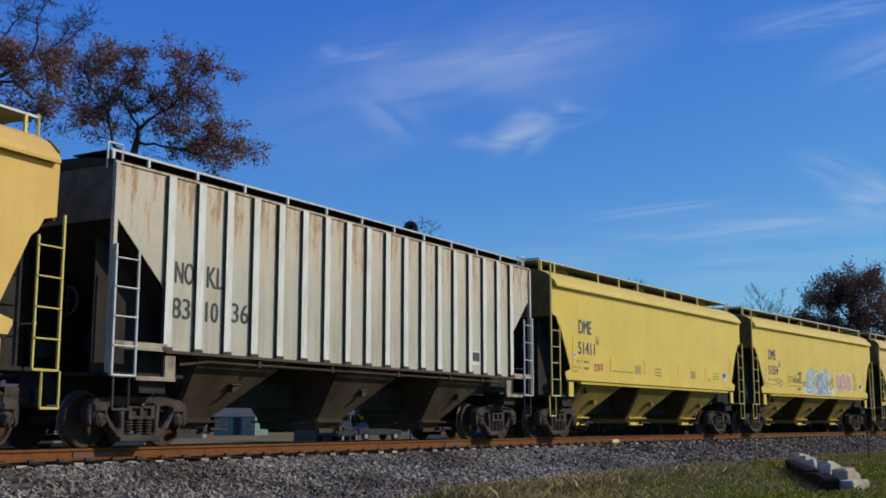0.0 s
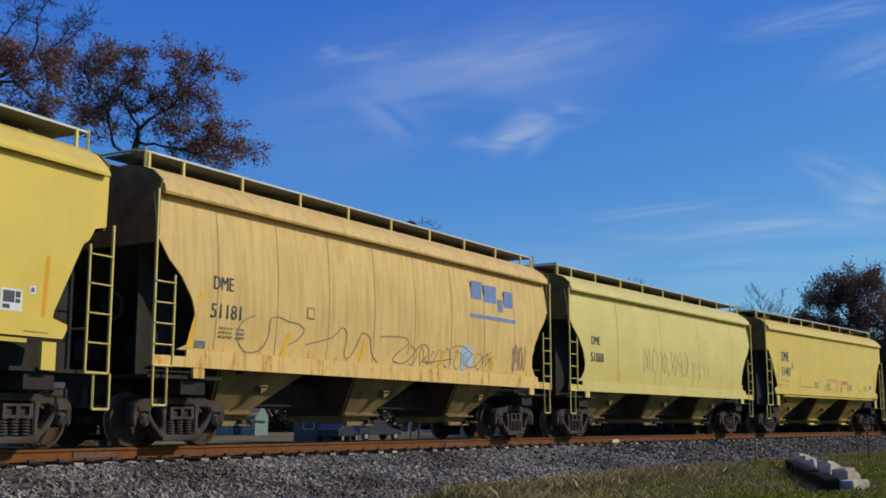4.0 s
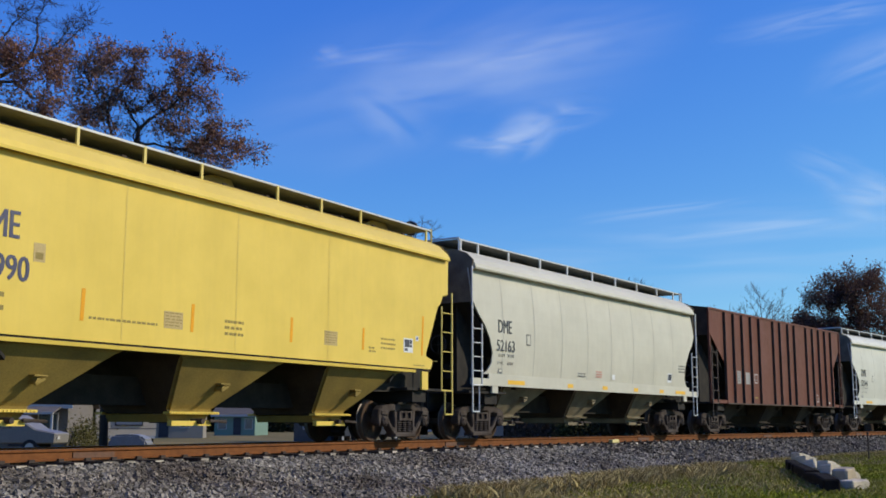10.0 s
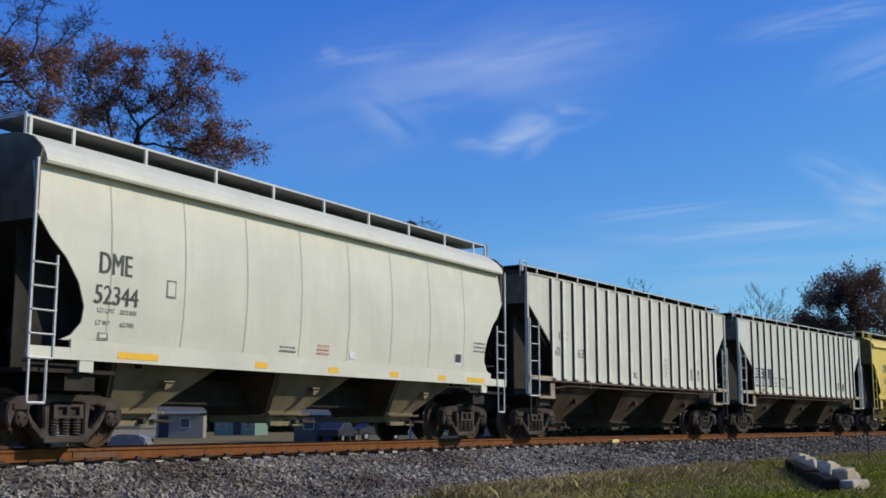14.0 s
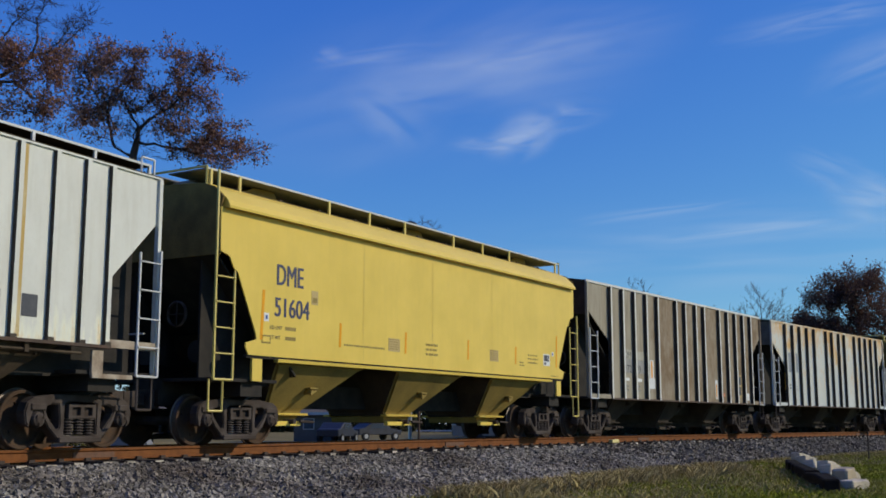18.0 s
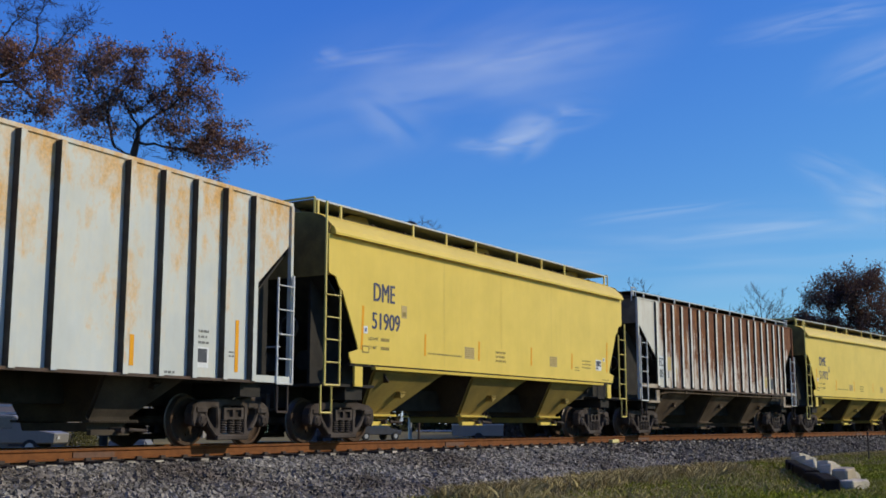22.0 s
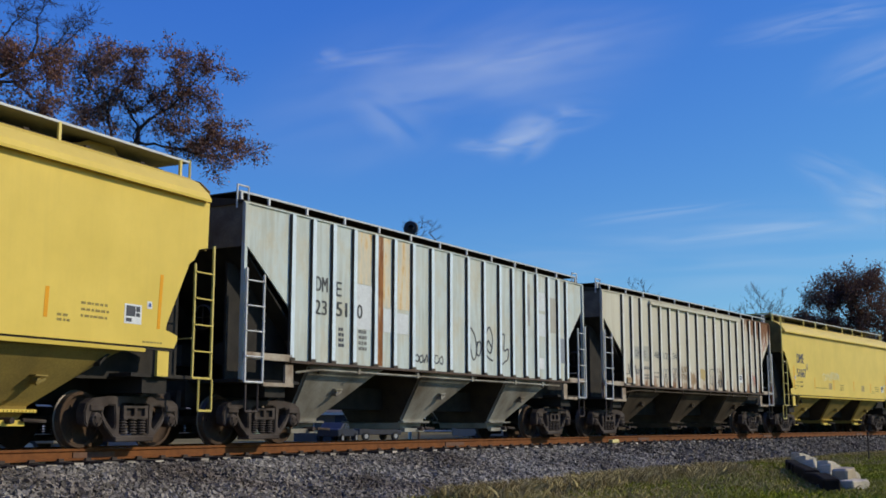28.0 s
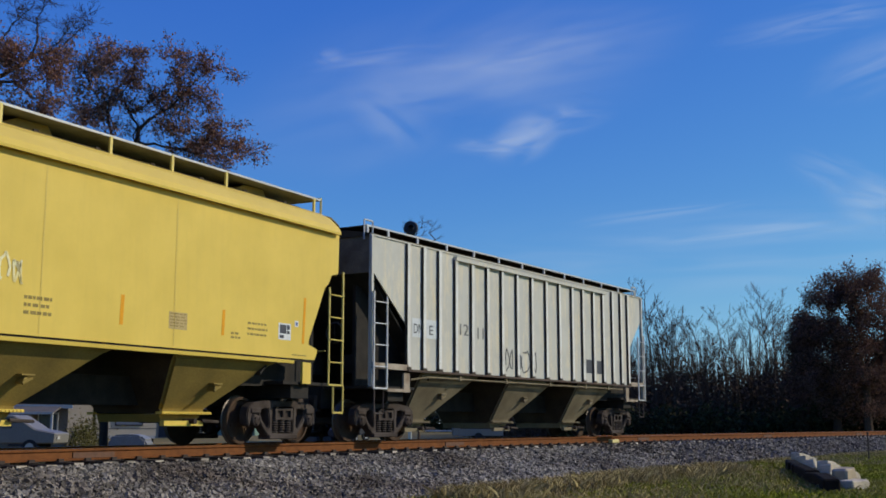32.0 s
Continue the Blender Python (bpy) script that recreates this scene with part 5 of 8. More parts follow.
flow(car, [[(-0.43, 2.49), (-0.38, 2.35), (-0.23, 2.43), (-0.19, 2.3), (-0.3, 2.09), (-0.33, 1.9), (-0.18, 1.96)], [(-0.13, 2.27), (-0.12, 2.44), (-0.02, 2.45), (0.0, 2.29)], [(0.08, 2.29), (0.12, 2.47), (0.24, 2.47), (0.32, 2.31)], [(-0.14, 1.84), (-0.11, 2.03), (0.05, 2.08)], [(0.17, 2.05), (0.25, 1.91), (0.33, 1.85), (0.41, 2.06)]], M_SPRAY_PINK, 0.011)
flow(car, [[(0.4, 2.36), (0.48, 2.44), (0.6, 2.38), (0.72, 2.41), (0.81, 2.3), (0.69, 2.2), (0.73, 2.08), (0.63, 1.86), (0.86, 2.04), (1.06, 2.27), (1.21, 2.35), (1.32, 2.24), (1.3, 2.04), (1.22, 1.87), (1.45, 2.1)]], M_SPRAY_RED, 0.013)
flow(car, [[(1.41, 1.95), (1.47, 2.2), (1.53, 2.35), (1.67, 2.4), (1.67, 2.24)], [(1.62, 2.26), (1.8, 2.37), (1.89, 2.23), (2.07, 2.39), (2.16, 2.24), (2.25, 2.44), (2.3, 2.19), (2.21, 2.05), (2.35, 2.11), (2.33, 1.91), (2.26, 1.9)]], M_SPRAY_RED, 0.022)
blobs(car, 1.55, 2.12, 2.22, 2.42, M_SPRAY_PINK, 32, 2)

# 8: brown ribbed car with old yellow showing
car = ribbed(112.25, 127.49, R_BROWN, BROWN_HOP, "brown ribbed covered hopper car with worn yellow showing through", RIBS_BROWN, top_z=4.72, low_z=1.68, rail_m=M_BROWN_STEEL, plates=False, rib_m=M_RIBY, deep=0.10, half_w=0.055, gap=0.10, walk_y=0.55, tri_z=(3.98, 2.72), end_m=M_END_B)
panel_bar(car, -6.18, -5.68, 2.08, 2.85, M_BLEACHG, "paint_patch", y=-1.537)
panel_bar(car, -5.56, -4.90, 2.08, 2.75, M_BLEACHG, "paint_patch", y=-1.537)
letters(car, "DM", -5.94, 2.30, 0.22, M_INKB, 0.36, y=-1.541, bold=False)
letters(car, "E", -5.34, 2.30, 0.22, M_INKB, 0.16, y=-1.541, bold=False)
part("end_board", boxes((-7.66, -7.62, -1.10, -0.30, 4.00, 4.42)), M_BLEACHG, car)
panel_bar(car, 1.57, 2.18, 1.95, 2.42, M_PATCH, "placard", y=-1.537)
stencil_lines(car, 1.68, 2.36, 0.42, 4, M_INKG, 0.09, 0.03, y=-1.541, seed=79)
part("card_box", boxes((4.24, 4.58, -1.575, -1.53, 2.40, 3.08)), M_BROWN_STEEL, car)
panel_bar(car, 4.50, 4.68, 1.90, 2.12, M_PATCH, "decal", y=-1.537)
panel_bar(car, 5.24, 5.50, 1.92, 2.12, M_INKG, "decal", y=-1.537)
panel_bar(car, 5.01, 5.47, 2.30, 3.14, M_DECAL, "data_panel", y=-1.537)
for z in (2.34, 2.75):
    panel_bar(car, 5.05, 5.43, z, z + 0.35, M_PATCHD, "data_panel", y=-1.541)

# 9: yellow, 10: light grey with bowed sides
yellow(9, 128.66, 143.90, "51990")
c10 = (144.92 + 160.40) / 2


M_SEAMG = mat("grey_weld_seam", (0.38, 0.365, 0.30), 0.6, 0, (0.30, 0.28, 0.22), 0.6, 4, 40, 0)


def grey_bowed(c, paintm, number, label):
    car = smooth_car("grey", c, paintm, GREY_S_D, M_WHITE_RAIL, label, curved=True, seams=[-6.1, -4.4, -2.75, -1.1, 0.55, 2.2, 3.85, 5.5], board_top=5.11, seam_m=M_SEAMG, end_m=M_END_W)
    CARS.append((car, c))
    letters(car, "DME", -6.0, 2.92, 0.34, M_INKB, 0.68, y=bow(2.92))
    letters(car, number, -5.95, 2.42, 0.30, M_INKB, 0.92, y=bow(2.42))
    for word, x, z in (("LD LMT", -6.15, 2.17), ("203300", -5.68, 2.17), ("LT WT", -6.19, 1.97), ("62700", -5.68, 1.97)):
        letters(car, word, x, z, 0.075, M_INKB, 0.06 * len(word), y=bow(z), bold=False)
    panel_bar(car, -6.27, -6.05, 1.70, 1.84, M_INKG, y=bow(1.77))
    panel_bar(car, -6.23, -6.09, 1.74, 1.80, paintm, y=bow(1.77) - 0.004)
    panel_bar(car, -4.85, -4.62, 2.5, 2.80, M_INKG, "data_stencil", bow(2.6))
    panel_bar(car, -4.82, -4.65, 2.53, 2.77, paintm, "data_stencil", bow(2.6) - 0.004)
    for x in (-5.9, -2.5, -0.2, 2.1, 4.2, 5.6):
        panel_bar(car, x, x + (0.9 if abs(x) > 5 else 0.35), 1.42, 1.53, M_YREF, "reflector", SIDE - 0.018)
    stencil_lines(car, -1.7, 1.88, 0.5, 2, M_INKG, y=bow(1.84), seed=41)
    stencil_lines(car, -0.5, 2.05, 0.4, 4, M_SPRAY_PINK, y=bow(1.95), seed=42)
    panel_bar(car, 0.65, 0.85, 1.75, 1.95, M_DECAL, "decal", bow(1.85))
    hug(panel_bar(car, 5.07, 5.43, 1.80, 2.11, M_DECAL, "inspection_decal", bow(2.85) - 0.002))
    hug(panel_bar(car, 5.11, 5.39, 1.88, 2.08, M_PATCHD, "inspection_decal", bow(2.85) - 0.006))
    hug(stencil_lines(car, 6.0, 2.42, 0.6, 3, M_INKG, 0.1, 0.04, y=bow(2.85) - 0.002, seed=113))
    return car


grey_bowed(c10, GREY_S, "52163", "light grey covered hopper car with smooth bowed sides")

# 11: red-brown ribbed
car = ribbed(161.6, 176.84, R_RED, DARK_HOP, "red-brown ribbed covered hopper car", RIBS_WIDE, top_z=4.68, low_z=1.20, rail_m=M_BROWN_STEEL, plates=False, deep=0.09, gap=0.02, walk_y=0.55, tri_z=(3.90, 2.66), end_m=M_END_B)
for x0, x1, z0, z1 in ((-3.22, -2.88, 2.02, 2.38), (3.99, 4.40, 1.38, 1.70)):
    panel_bar(car, x0, x1, z0, z1, M_PATCH, "data_panel", y=-1.537)
    panel_bar(car, x0 + 0.03, x1 - 0.03, z0 + 0.03, z1 - 0.03, R_RED, "data_panel", y=-1.541)
    panel_bar(car, x0 + 0.08, x1 - 0.08, z0 + 0.12, z0 + 0.16, M_INKG, "data_panel", y=-1.545)
panel_bar(car, 5.76, 5.94, 1.30, 1.39, M_PATCH, "decal", y=-1.537)
panel_bar(car, -5.12, -4.62, 1.95, 2.45, M_SPRAY_GREY, "paint_patch", y=-1.537)
panel_bar(car, -4.25, -3.70, 1.95, 2.42, M_SPRAY_GREY, "paint_patch", y=-1.537)
stencil_lines(car, -5.05, 2.38, 0.35, 4, M_INKG, 0.1, 0.04, y=-1.541, seed=110)
panel_bar(car, -3.3, -2.95, 1.40, 1.47, M_INKY, y=-1.537)

# 12: cream-grey with bowed sides
grey_bowed((177.96 + 193.61) / 2, CREAM, "52344", "cream-grey covered hopper car with smooth bowed sides")

# 13, 14: two pale ribbed cars
car = ribbed(194.75, 209.99, R_WHITE2, GREY_HOP, "pale grey ribbed covered hopper car with a dirty sill", RIBS_STEP, rib_m=M_RIBW, half_w=0.08)
letters(car, "EEC", -5.5, 2.9, 0.22, M_INKG, 0.5, y=-1.536)
letters(car, "60", -5.9, 2.45, 0.26, M_INKG, 0.4, y=-1.536)
letters(car, "63", -4.4, 2.45, 0.26, M_INKG, 0.4, y=-1.536)
panel_bar(car, 3.84, 4.26, 1.92, 2.34, M_SPRAY_GREY, "paint_patch", y=-1.537)
panel_bar(car, 4.56, 4.92, 1.92, 2.10, M_SPRAY_GREY, "data_panel", y=-1.537)
panel_bar(car, 4.58, 4.90, 2.10, 2.33, M_DECAL, "data_panel", y=-1.538)
panel_bar(car, 4.61, 4.87, 2.13, 2.31, M_PATCHD, "data_panel", y=-1.542)
stencil_lines(car, 1.55, 2.56, 0.48, 7, M_INKG, 0.09, 0.022, y=-1.537, seed=80)
stencil_lines(car, 4.58, 2.70, 0.35, 3, M_INKG, 0.09, 0.022, y=-1.537, seed=81)
flow(car, [[(-0.98, 2.10), (-0.99, 1.88), (-0.86, 1.86)], [(-0.72, 2.0), (-0.86, 2.0), (-0.88, 1.90), (-0.74, 1.88)], [(-0.66, 2.06), (-0.65, 1.86)], [(-0.48, 2.02), (-0.66, 1.95), (-0.42, 1.84)]], M_SPRAY_BLACK, 0.016, -1.54)
car = ribbed(211.20, 226.44, R_WHITE, GREY_HOP, "white-grey ribbed covered hopper car with black number panels", RIBS_STEP, half_w=0.05)
for x0, x1, w1, w2 in ((-6.04, -5.58, "EE", "60"), (-5.40, -4.96, "C", "01"), (-4.72, -4.16, None, "8")):
    panel_bar(car, x0, x1, 1.90, 2.65, M_PATCHD, "number_panel", y=-1.537)
    x = (x0 + x1) / 2 + (0 if w1 else -0.14)
    if w1:
        letters(car, w1, x - (0.08 if w1 == "C" else 0), 2.45, 0.26, M_DECAL, 0.36 if w1 == "EE" else 0.2, y=-1.543)
    letters(car, w2, x, 2.10, 0.28, M_DECAL, 0.38 if w1 else 0.19, y=-1.543)
panel_bar(car, -3.92, -3.62, 2.25, 2.32, M_SPRAY_GREY, y=-1.537)
panel_bar(car, -3.15, -2.76, 2.22, 2.32, M_INKG, y=-1.537)
stencil_lines(car, -3.90, 2.13, 0.28, 2, M_INKG, 0.13, 0.06, y=-1.537, seed=82)
stencil_lines(car, -3.13, 2.15, 0.36, 3, M_INKG, 0.10, 0.05, y=-1.537, seed=83)
panel_bar(car, -2.40, -1.94, 1.90, 1.97, M_INKG, y=-1.537)
flow(car, [[(-1.62, 1.92), (-1.50, 1.97), (-1.45, 1.88), (-1.62, 1.76), (-1.42, 1.76)], [(-1.38, 1.96), (-1.22, 1.94), (-1.32, 1.78)]], M_DECAL, 0.018, -1.54)
panel_bar(car, 4.03, 4.30, 1.97, 2.30, M_SPRAY_GREY, "data_panel", y=-1.537)
panel_bar(car, 4.70, 5.00, 1.95, 2.28, M_PATCHD, "data_panel", y=-1.537)
panel_bar(car, 4.58, 4.68, 1.64, 4.5, M_STREAK, "rust_streak", y=-1.535)
panel_bar(car, -5.30, -5.03, 1.68, 1.84, M_SPRAY_BROWN, "card_box", y=-1.545)

# 15: yellow; 16: sooty ribbed; 17: white with rust blooms
yellow(15, 227.92, 243.16, "51604")
car = ribbed(244.06, 259.30, R_GREYBROWN, DARK_HOP, "soot-stained cream-brown ribbed covered hopper car with white-edged posts", RIBS_WIDE, top_z=4.68, low_z=1.20, plates=False, rib_m=M_RIBW, deep=0.12, half_w=0.05, gap=0.02, walk_y=0.55, tri_z=(3.90, 2.95), end_m=M_END_B, chord_m=M_CHORDW)
panel_bar(car, -5.16, -4.48, 2.48, 2.76, M_BLEACHG, "paint_patch", y=-1.537)
panel_bar(car, -4.32, -3.60, 2.46, 2.74, M_BLEACHG, "paint_patch", y=-1.537)
panel_bar(car, -5.16, -4.48, 2.02, 2.47, M_SPRAY_GREY, "paint_patch", y=-1.537)
panel_bar(car, -4.32, -3.60, 2.02, 2.45, M_SPRAY_GREY, "paint_patch", y=-1.537)
letters(car, "DM", -4.80, 2.60, 0.20, M_INKB, 0.42, y=-1.541, bold=False)
letters(car, "E", -4.20, 2.60, 0.20, M_INKB, 0.14, y=-1.541, bold=False)
letters(car, "272", -4.82, 2.15, 0.24, M_INKB, 0.52, y=-1.541, bold=False)
letters(car, "79", -4.06, 2.15, 0.24, M_INKB, 0.36, y=-1.541, bold=False)
panel_bar(car, -5.12, -4.73, 1.76, 1.86, M_DECAL, "paint_patch", y=-1.537)
panel_bar(car, -4.31, -3.80, 1.75, 1.86, M_DECAL, "paint_patch", y=-1.537)
stencil_lines(car, -5.12, 1.62, 0.36, 2, M_INKG, 0.12, 0.05, y=-1.537, seed=84)
stencil_lines(car, -4.28, 1.62, 0.36, 2, M_INKG, 0.12, 0.05, y=-1.537, seed=85)
panel_bar(car, -3.16, -2.86, 1.88, 2.50, M_DECAL, "decal", y=-1.537)
panel_bar(car, -3.08, -2.97, 1.92, 2.46, M_ORANGE, "reflector", y=-1.541)
panel_bar(car, -3.28, -2.78, 1.55, 1.90, M_DECAL, "paint_patch", y=-1.5385)
panel_bar(car, 2.57, 2.80, 1.31, 2.02, M_DECAL, "decal", y=-1.537)
panel_bar(car, 2.63, 2.72, 1.35, 1.85, M_ORANGE, "reflector", y=-1.541)
blobs(car, 3.17, 3.53, 1.40, 1.57, M_SPRAY_RED, 86, 2, y=-1.537, name="spray_patch")
panel_bar(car, 4.87, 5.28, 1.42, 2.28, M_TAN, "data_panel", y=-1.537)
for z in (1.50, 1.90):
    panel_bar(car, 4.92, 5.23, z, z + 0.33, M_PATCHD, "data_panel", y=-1.541)
panel_bar(car, 5.86, 6.12, 1.31, 1.60, M_DECAL, "decal", y=-1.537)
car = ribbed(260.38, 275.62, R_SPOTTED, DARK_HOP, "white ribbed covered hopper car with orange rust blooms", RIBS_WIDE, rib_m=R_SPOTTED, top_z=4.68, low_z=1.20, plates=False, deep=0.13, gap=0.02, walk_y=0.55, tri_z=(3.95, 2.85), end_m=M_END_W)
panel_bar(car, -6.04, -5.40, 2.62, 3.46, M_SLATEP, "paint_patch", y=-1.537)
panel_bar(car, -5.18, -4.62, 2.64, 3.46, M_SLATEP, "paint_patch", y=-1.537)
panel_bar(car, -6.24, -6.16, 1.86, 2.6, M_ORANGE, "reflector", y=-1.5375)
stencil_lines(car, -6.0, 2.10, 0.5, 2, M_INKG, 0.13, 0.06, y=-1.537, seed=111)
stencil_lines(car, -5.15, 2.05, 0.35, 2, M_INKG, 0.13, 0.06, y=-1.537, seed=112)
panel_bar(car, -4.20, -3.98, 2.9, 3.16, M_INKG, "data_stencil", y=-1.537)
panel_bar(car, -4.17, -4.01, 2.93, 3.13, R_SPOTTED, "data_stencil", y=-1.541)
panel_bar(car, -0.98, -0.68, 1.45, 1.78, M_SLATEP, "paint_patch", y=-1.537)
panel_bar(car, -0.22, -0.12, 1.3, 1.77, M_ORANGE, "reflector", y=-1.5375)
panel_bar(car, 3.18, 3.28, 1.33, 1.83, M_ORANGE, "reflector", y=-1.537)
panel_bar(car, 5.90, 6.00, 1.33, 2.28, M_ORANGE, "reflector", y=-1.537)
panel_bar(car, 4.77, 5.16, 1.37, 1.73, M_DECAL, "inspection_decal", y=-1.537)
panel_bar(car, 4.82, 5.11, 1.46, 1.70, M_PATCHD, "inspection_decal", y=-1.541)
stencil_lines(car, 4.73, 2.03, 0.42, 3, M_INKG, 0.10, 0.04, y=-1.537, seed=87)
stencil_lines(car, 3.90, 1.28, 0.38, 1, M_INKG, 0.10, 0.04, y=-1.537, seed=88)
stencil_lines(car, 5.62, 1.70, 0.25, 2, M_INKG, 0.07, 0.03, y=-1.537, seed=89)

# 18: yellow; 19: rust-eaten white; 20, 21: yellow
yellow(18, 276.75, 291.99, "51909")
car = ribbed(293.2, 308.44, R_RUSTY, mat("rust_brown_hopper", (0.130, 0.092, 0.060), 0.8, 0, (0.055, 0.034, 0.021), 0.9, 1.3, 30, 0.1, (1, 1, 0.6), spec=0.1), "white ribbed covered hopper car half eaten by brown rust", RIBS_STEP, rib_m=M_RIBW)
panel_bar(car, -6.10, -5.66, 1.93, 2.70, M_PATCH, "number_panel", y=-1.537)
letters(car, "EEC", -5.90, 2.48, 0.28, M_INKB, 0.42, y=-1.543)
letters(car, "505", -5.90, 2.10, 0.28, M_INKB, 0.42, y=-1.543)
panel_bar(car, -5.46, -5.02, 2.22, 2.68, M_TAN, "paint_patch", y=-1.537)
panel_bar(car, -4.82, -4.56, 1.90, 2.33, M_TAN, "paint_patch", y=-1.537)
panel_bar(car, -5.46, -5.20, 1.96, 2.18, M_INKG, "paint_patch", y=-1.537)
panel_bar(car, 4.02, 4.36, 1.85, 2.3, M_TAN, "data_panel", y=-1.537)
panel_bar(car, 4.70, 5.08, 1.82, 2.25, M_PATCHD, "data_panel", y=-1.537)
yellow(20, 309.80, 325.04, "51972")
yellow(21, 326.15, 341.39, "51618")

# 22: blue-grey; 23: cream with rust; 24: yellow; 25: the last car
car = ribbed(342.40, 357.64, R_BLUE, PALE_HOP, "blue-grey ribbed covered hopper car with an orange rust streak", RIBS_STEP, rib_m=mat("pale_blue_side_post", (0.70, 0.79, 0.83), 0.6, 0, (0.52, 0.56, 0.54), 0.55, 3, 30, 0.1, (3, 3, 0.6), spec=0.2))
panel_bar(car, -5.45, -4.92, 2.40, 3.40, R_BLUE, "paint_patch", y=-1.5345)
for w, x, z, wd in (("DM", -5.20, 3.22, 0.36), ("E", -4.62, 3.18, 0.18), ("23", -5.22, 2.74, 0.36), ("51", -4.50, 2.76, 0.34), ("0", -3.86, 2.77, 0.17)):
    letters(car, w, x, z, 0.30, M_INKB, wd * 1.1, y=-1.541)
panel_bar(car, -4.05, -3.42, 2.40, 3.36, M_PATCH, "paint_patch", y=-1.537)
panel_bar(car, -2.96, -2.66, 2.40, 2.92, M_PATCH, "paint_patch", y=-1.539)
panel_bar(car, -2.44, -1.95, 2.40, 2.86, M_PATCH, "paint_patch", y=-1.537)
for x0, x1, m_ in ((-4.03, -3.44, M_BLEACH), (-3.25, -2.97, M_STAIN_RUST), (-2.97, -2.68, M_BLEACH), (-2.42, -1.90, M_BLEACH)):
    z0 = 1.64 if m_ is M_STAIN_RUST else 3.37 if x0 < -4 else 2.95
    panel_bar(car, x0, x1, z0, 4.5, m_, "rust_streak", y=-1.5350)
stencil_lines(car, -4.60, 2.38, 0.2, 4, M_PATCHD, 0.11, 0.07, y=-1.537, seed=90)
stencil_lines(car, -3.88, 2.38, 0.3, 4, M_INKG, 0.12, 0.07, y=-1.537, seed=91)
scrawl(car, -1.66, -1.12, 1.78, 2.0, M_SPRAY_BLACK, 61, 3, 0.014, y=-1.54)
scrawl(car, -0.82, -0.40, 1.78, 2.02, M_SPRAY_BLACK, 62, 2, 0.014, y=-1.54)
flow(car, [[(0.84, 2.80), (0.86, 2.35), (1.0, 2.0), (1.14, 2.05), (1.18, 2.35), (1.05, 2.65), (0.84, 2.80)], [(1.24, 2.42), (1.20, 2.15), (1.32, 2.1), (1.42, 2.3), (1.36, 2.45), (1.24, 2.42)], [(1.95, 2.35), (1.78, 2.5), (1.72, 2.3), (1.92, 2.2), (2.02, 2.55), (1.85, 2.85), (1.66, 2.6), (1.68, 2.15), (2.0, 2.0)], [(2.48, 2.68), (2.66, 2.70), (2.64, 2.30), (2.86, 2.34), (2.84, 2.08), (2.66, 2.0), (2.56, 1.94), (2.48, 2.06), (2.52, 2.4), (2.48, 2.68)]], M_SPRAY_BLACK, 0.02, -1.54)
panel_bar(car, 4.60, 5.10, 3.53, 4.04, M_PATCH, "paint_patch", y=-1.537)
panel_bar(car, 4.62, 5.10, 2.81, 3.44, M_PATCH, "paint_patch", y=-1.537)
panel_bar(car, 5.36, 5.78, 2.95, 3.95, M_BLEACHG, "paint_patch", y=-1.537)
panel_bar(car, 5.97, 6.34, 2.12, 2.83, M_SLATEP, "paint_patch", y=-1.537)
panel_bar(car, 3.88, 4.15, 3.05, 4.2, M_BLEACHG, "paint_patch", y=-1.537)
panel_bar(car, 4.62, 5.0, 1.9, 2.2, M_DECAL, "data_panel", y=-1.537)
blobs(car, 3.86, 4.14, 3.1, 3.9, M_SPRAY_GREY, 106, 3, y=-1.5385, name="stain")
car = ribbed(358.86, 374.10, R_CREAM, GREY_HOP, "cream ribbed covered hopper car with rust at its end", RIBS_STEP, rib_m=M_RIBW, step=(-4.1, 4.0))
panel_bar(car, -5.42, -4.92, 2.50, 2.90, M_BLEACHG, "paint_patch", y=-1.536)
panel_bar(car, -4.74, -4.20, 2.45, 2.95, M_BLEACHG, "paint_patch", y=-1.536)
for w, x, z, wd in (("DM", -5.10, 2.68, 0.33), ("E", -4.54, 2.68, 0.15), ("48", -3.62, 2.70, 0.36), ("12", -2.89, 2.70, 0.32), ("34", -2.12, 2.72, 0.34)):
    letters(car, w, x, z, 0.22, M_INKG, wd, y=-1.541, bold=False)
flow(car, [[(-5.80, 2.30), (-5.70, 2.02), (-5.62, 2.42), (-5.55, 2.0)], [(-5.95, 1.98), (-5.6, 2.0), (-5.4, 2.02)], [(-5.44, 2.26), (-5.40, 1.95), (-5.28, 2.28), (-5.2, 1.98)]], M_SPRAY_BLACK, 0.012, -1.54)
scrawl(car, -5.25, -4.95, 1.98, 2.2, M_SPRAY_GREY, 75, 3, 0.011, y=-1.54)
stencil_lines(car, -4.62, 2.28, 0.42, 1, M_INKG, 0.1, 0.1, y=-1.537, seed=92)
stencil_lines(car, -4.60, 2.02, 0.36, 2, M_INKG, 0.1, 0.05, y=-1.537, seed=93)
stencil_lines(car, -3.82, 2.12, 0.36, 2, M_INKG, 0.14, 0.04, y=-1.537, seed=94)
part("card_box", boxes((-5.92, -5.62, -1.575, -1.53, 1.70, 1.87)), M_SPRAY_BROWN, car)
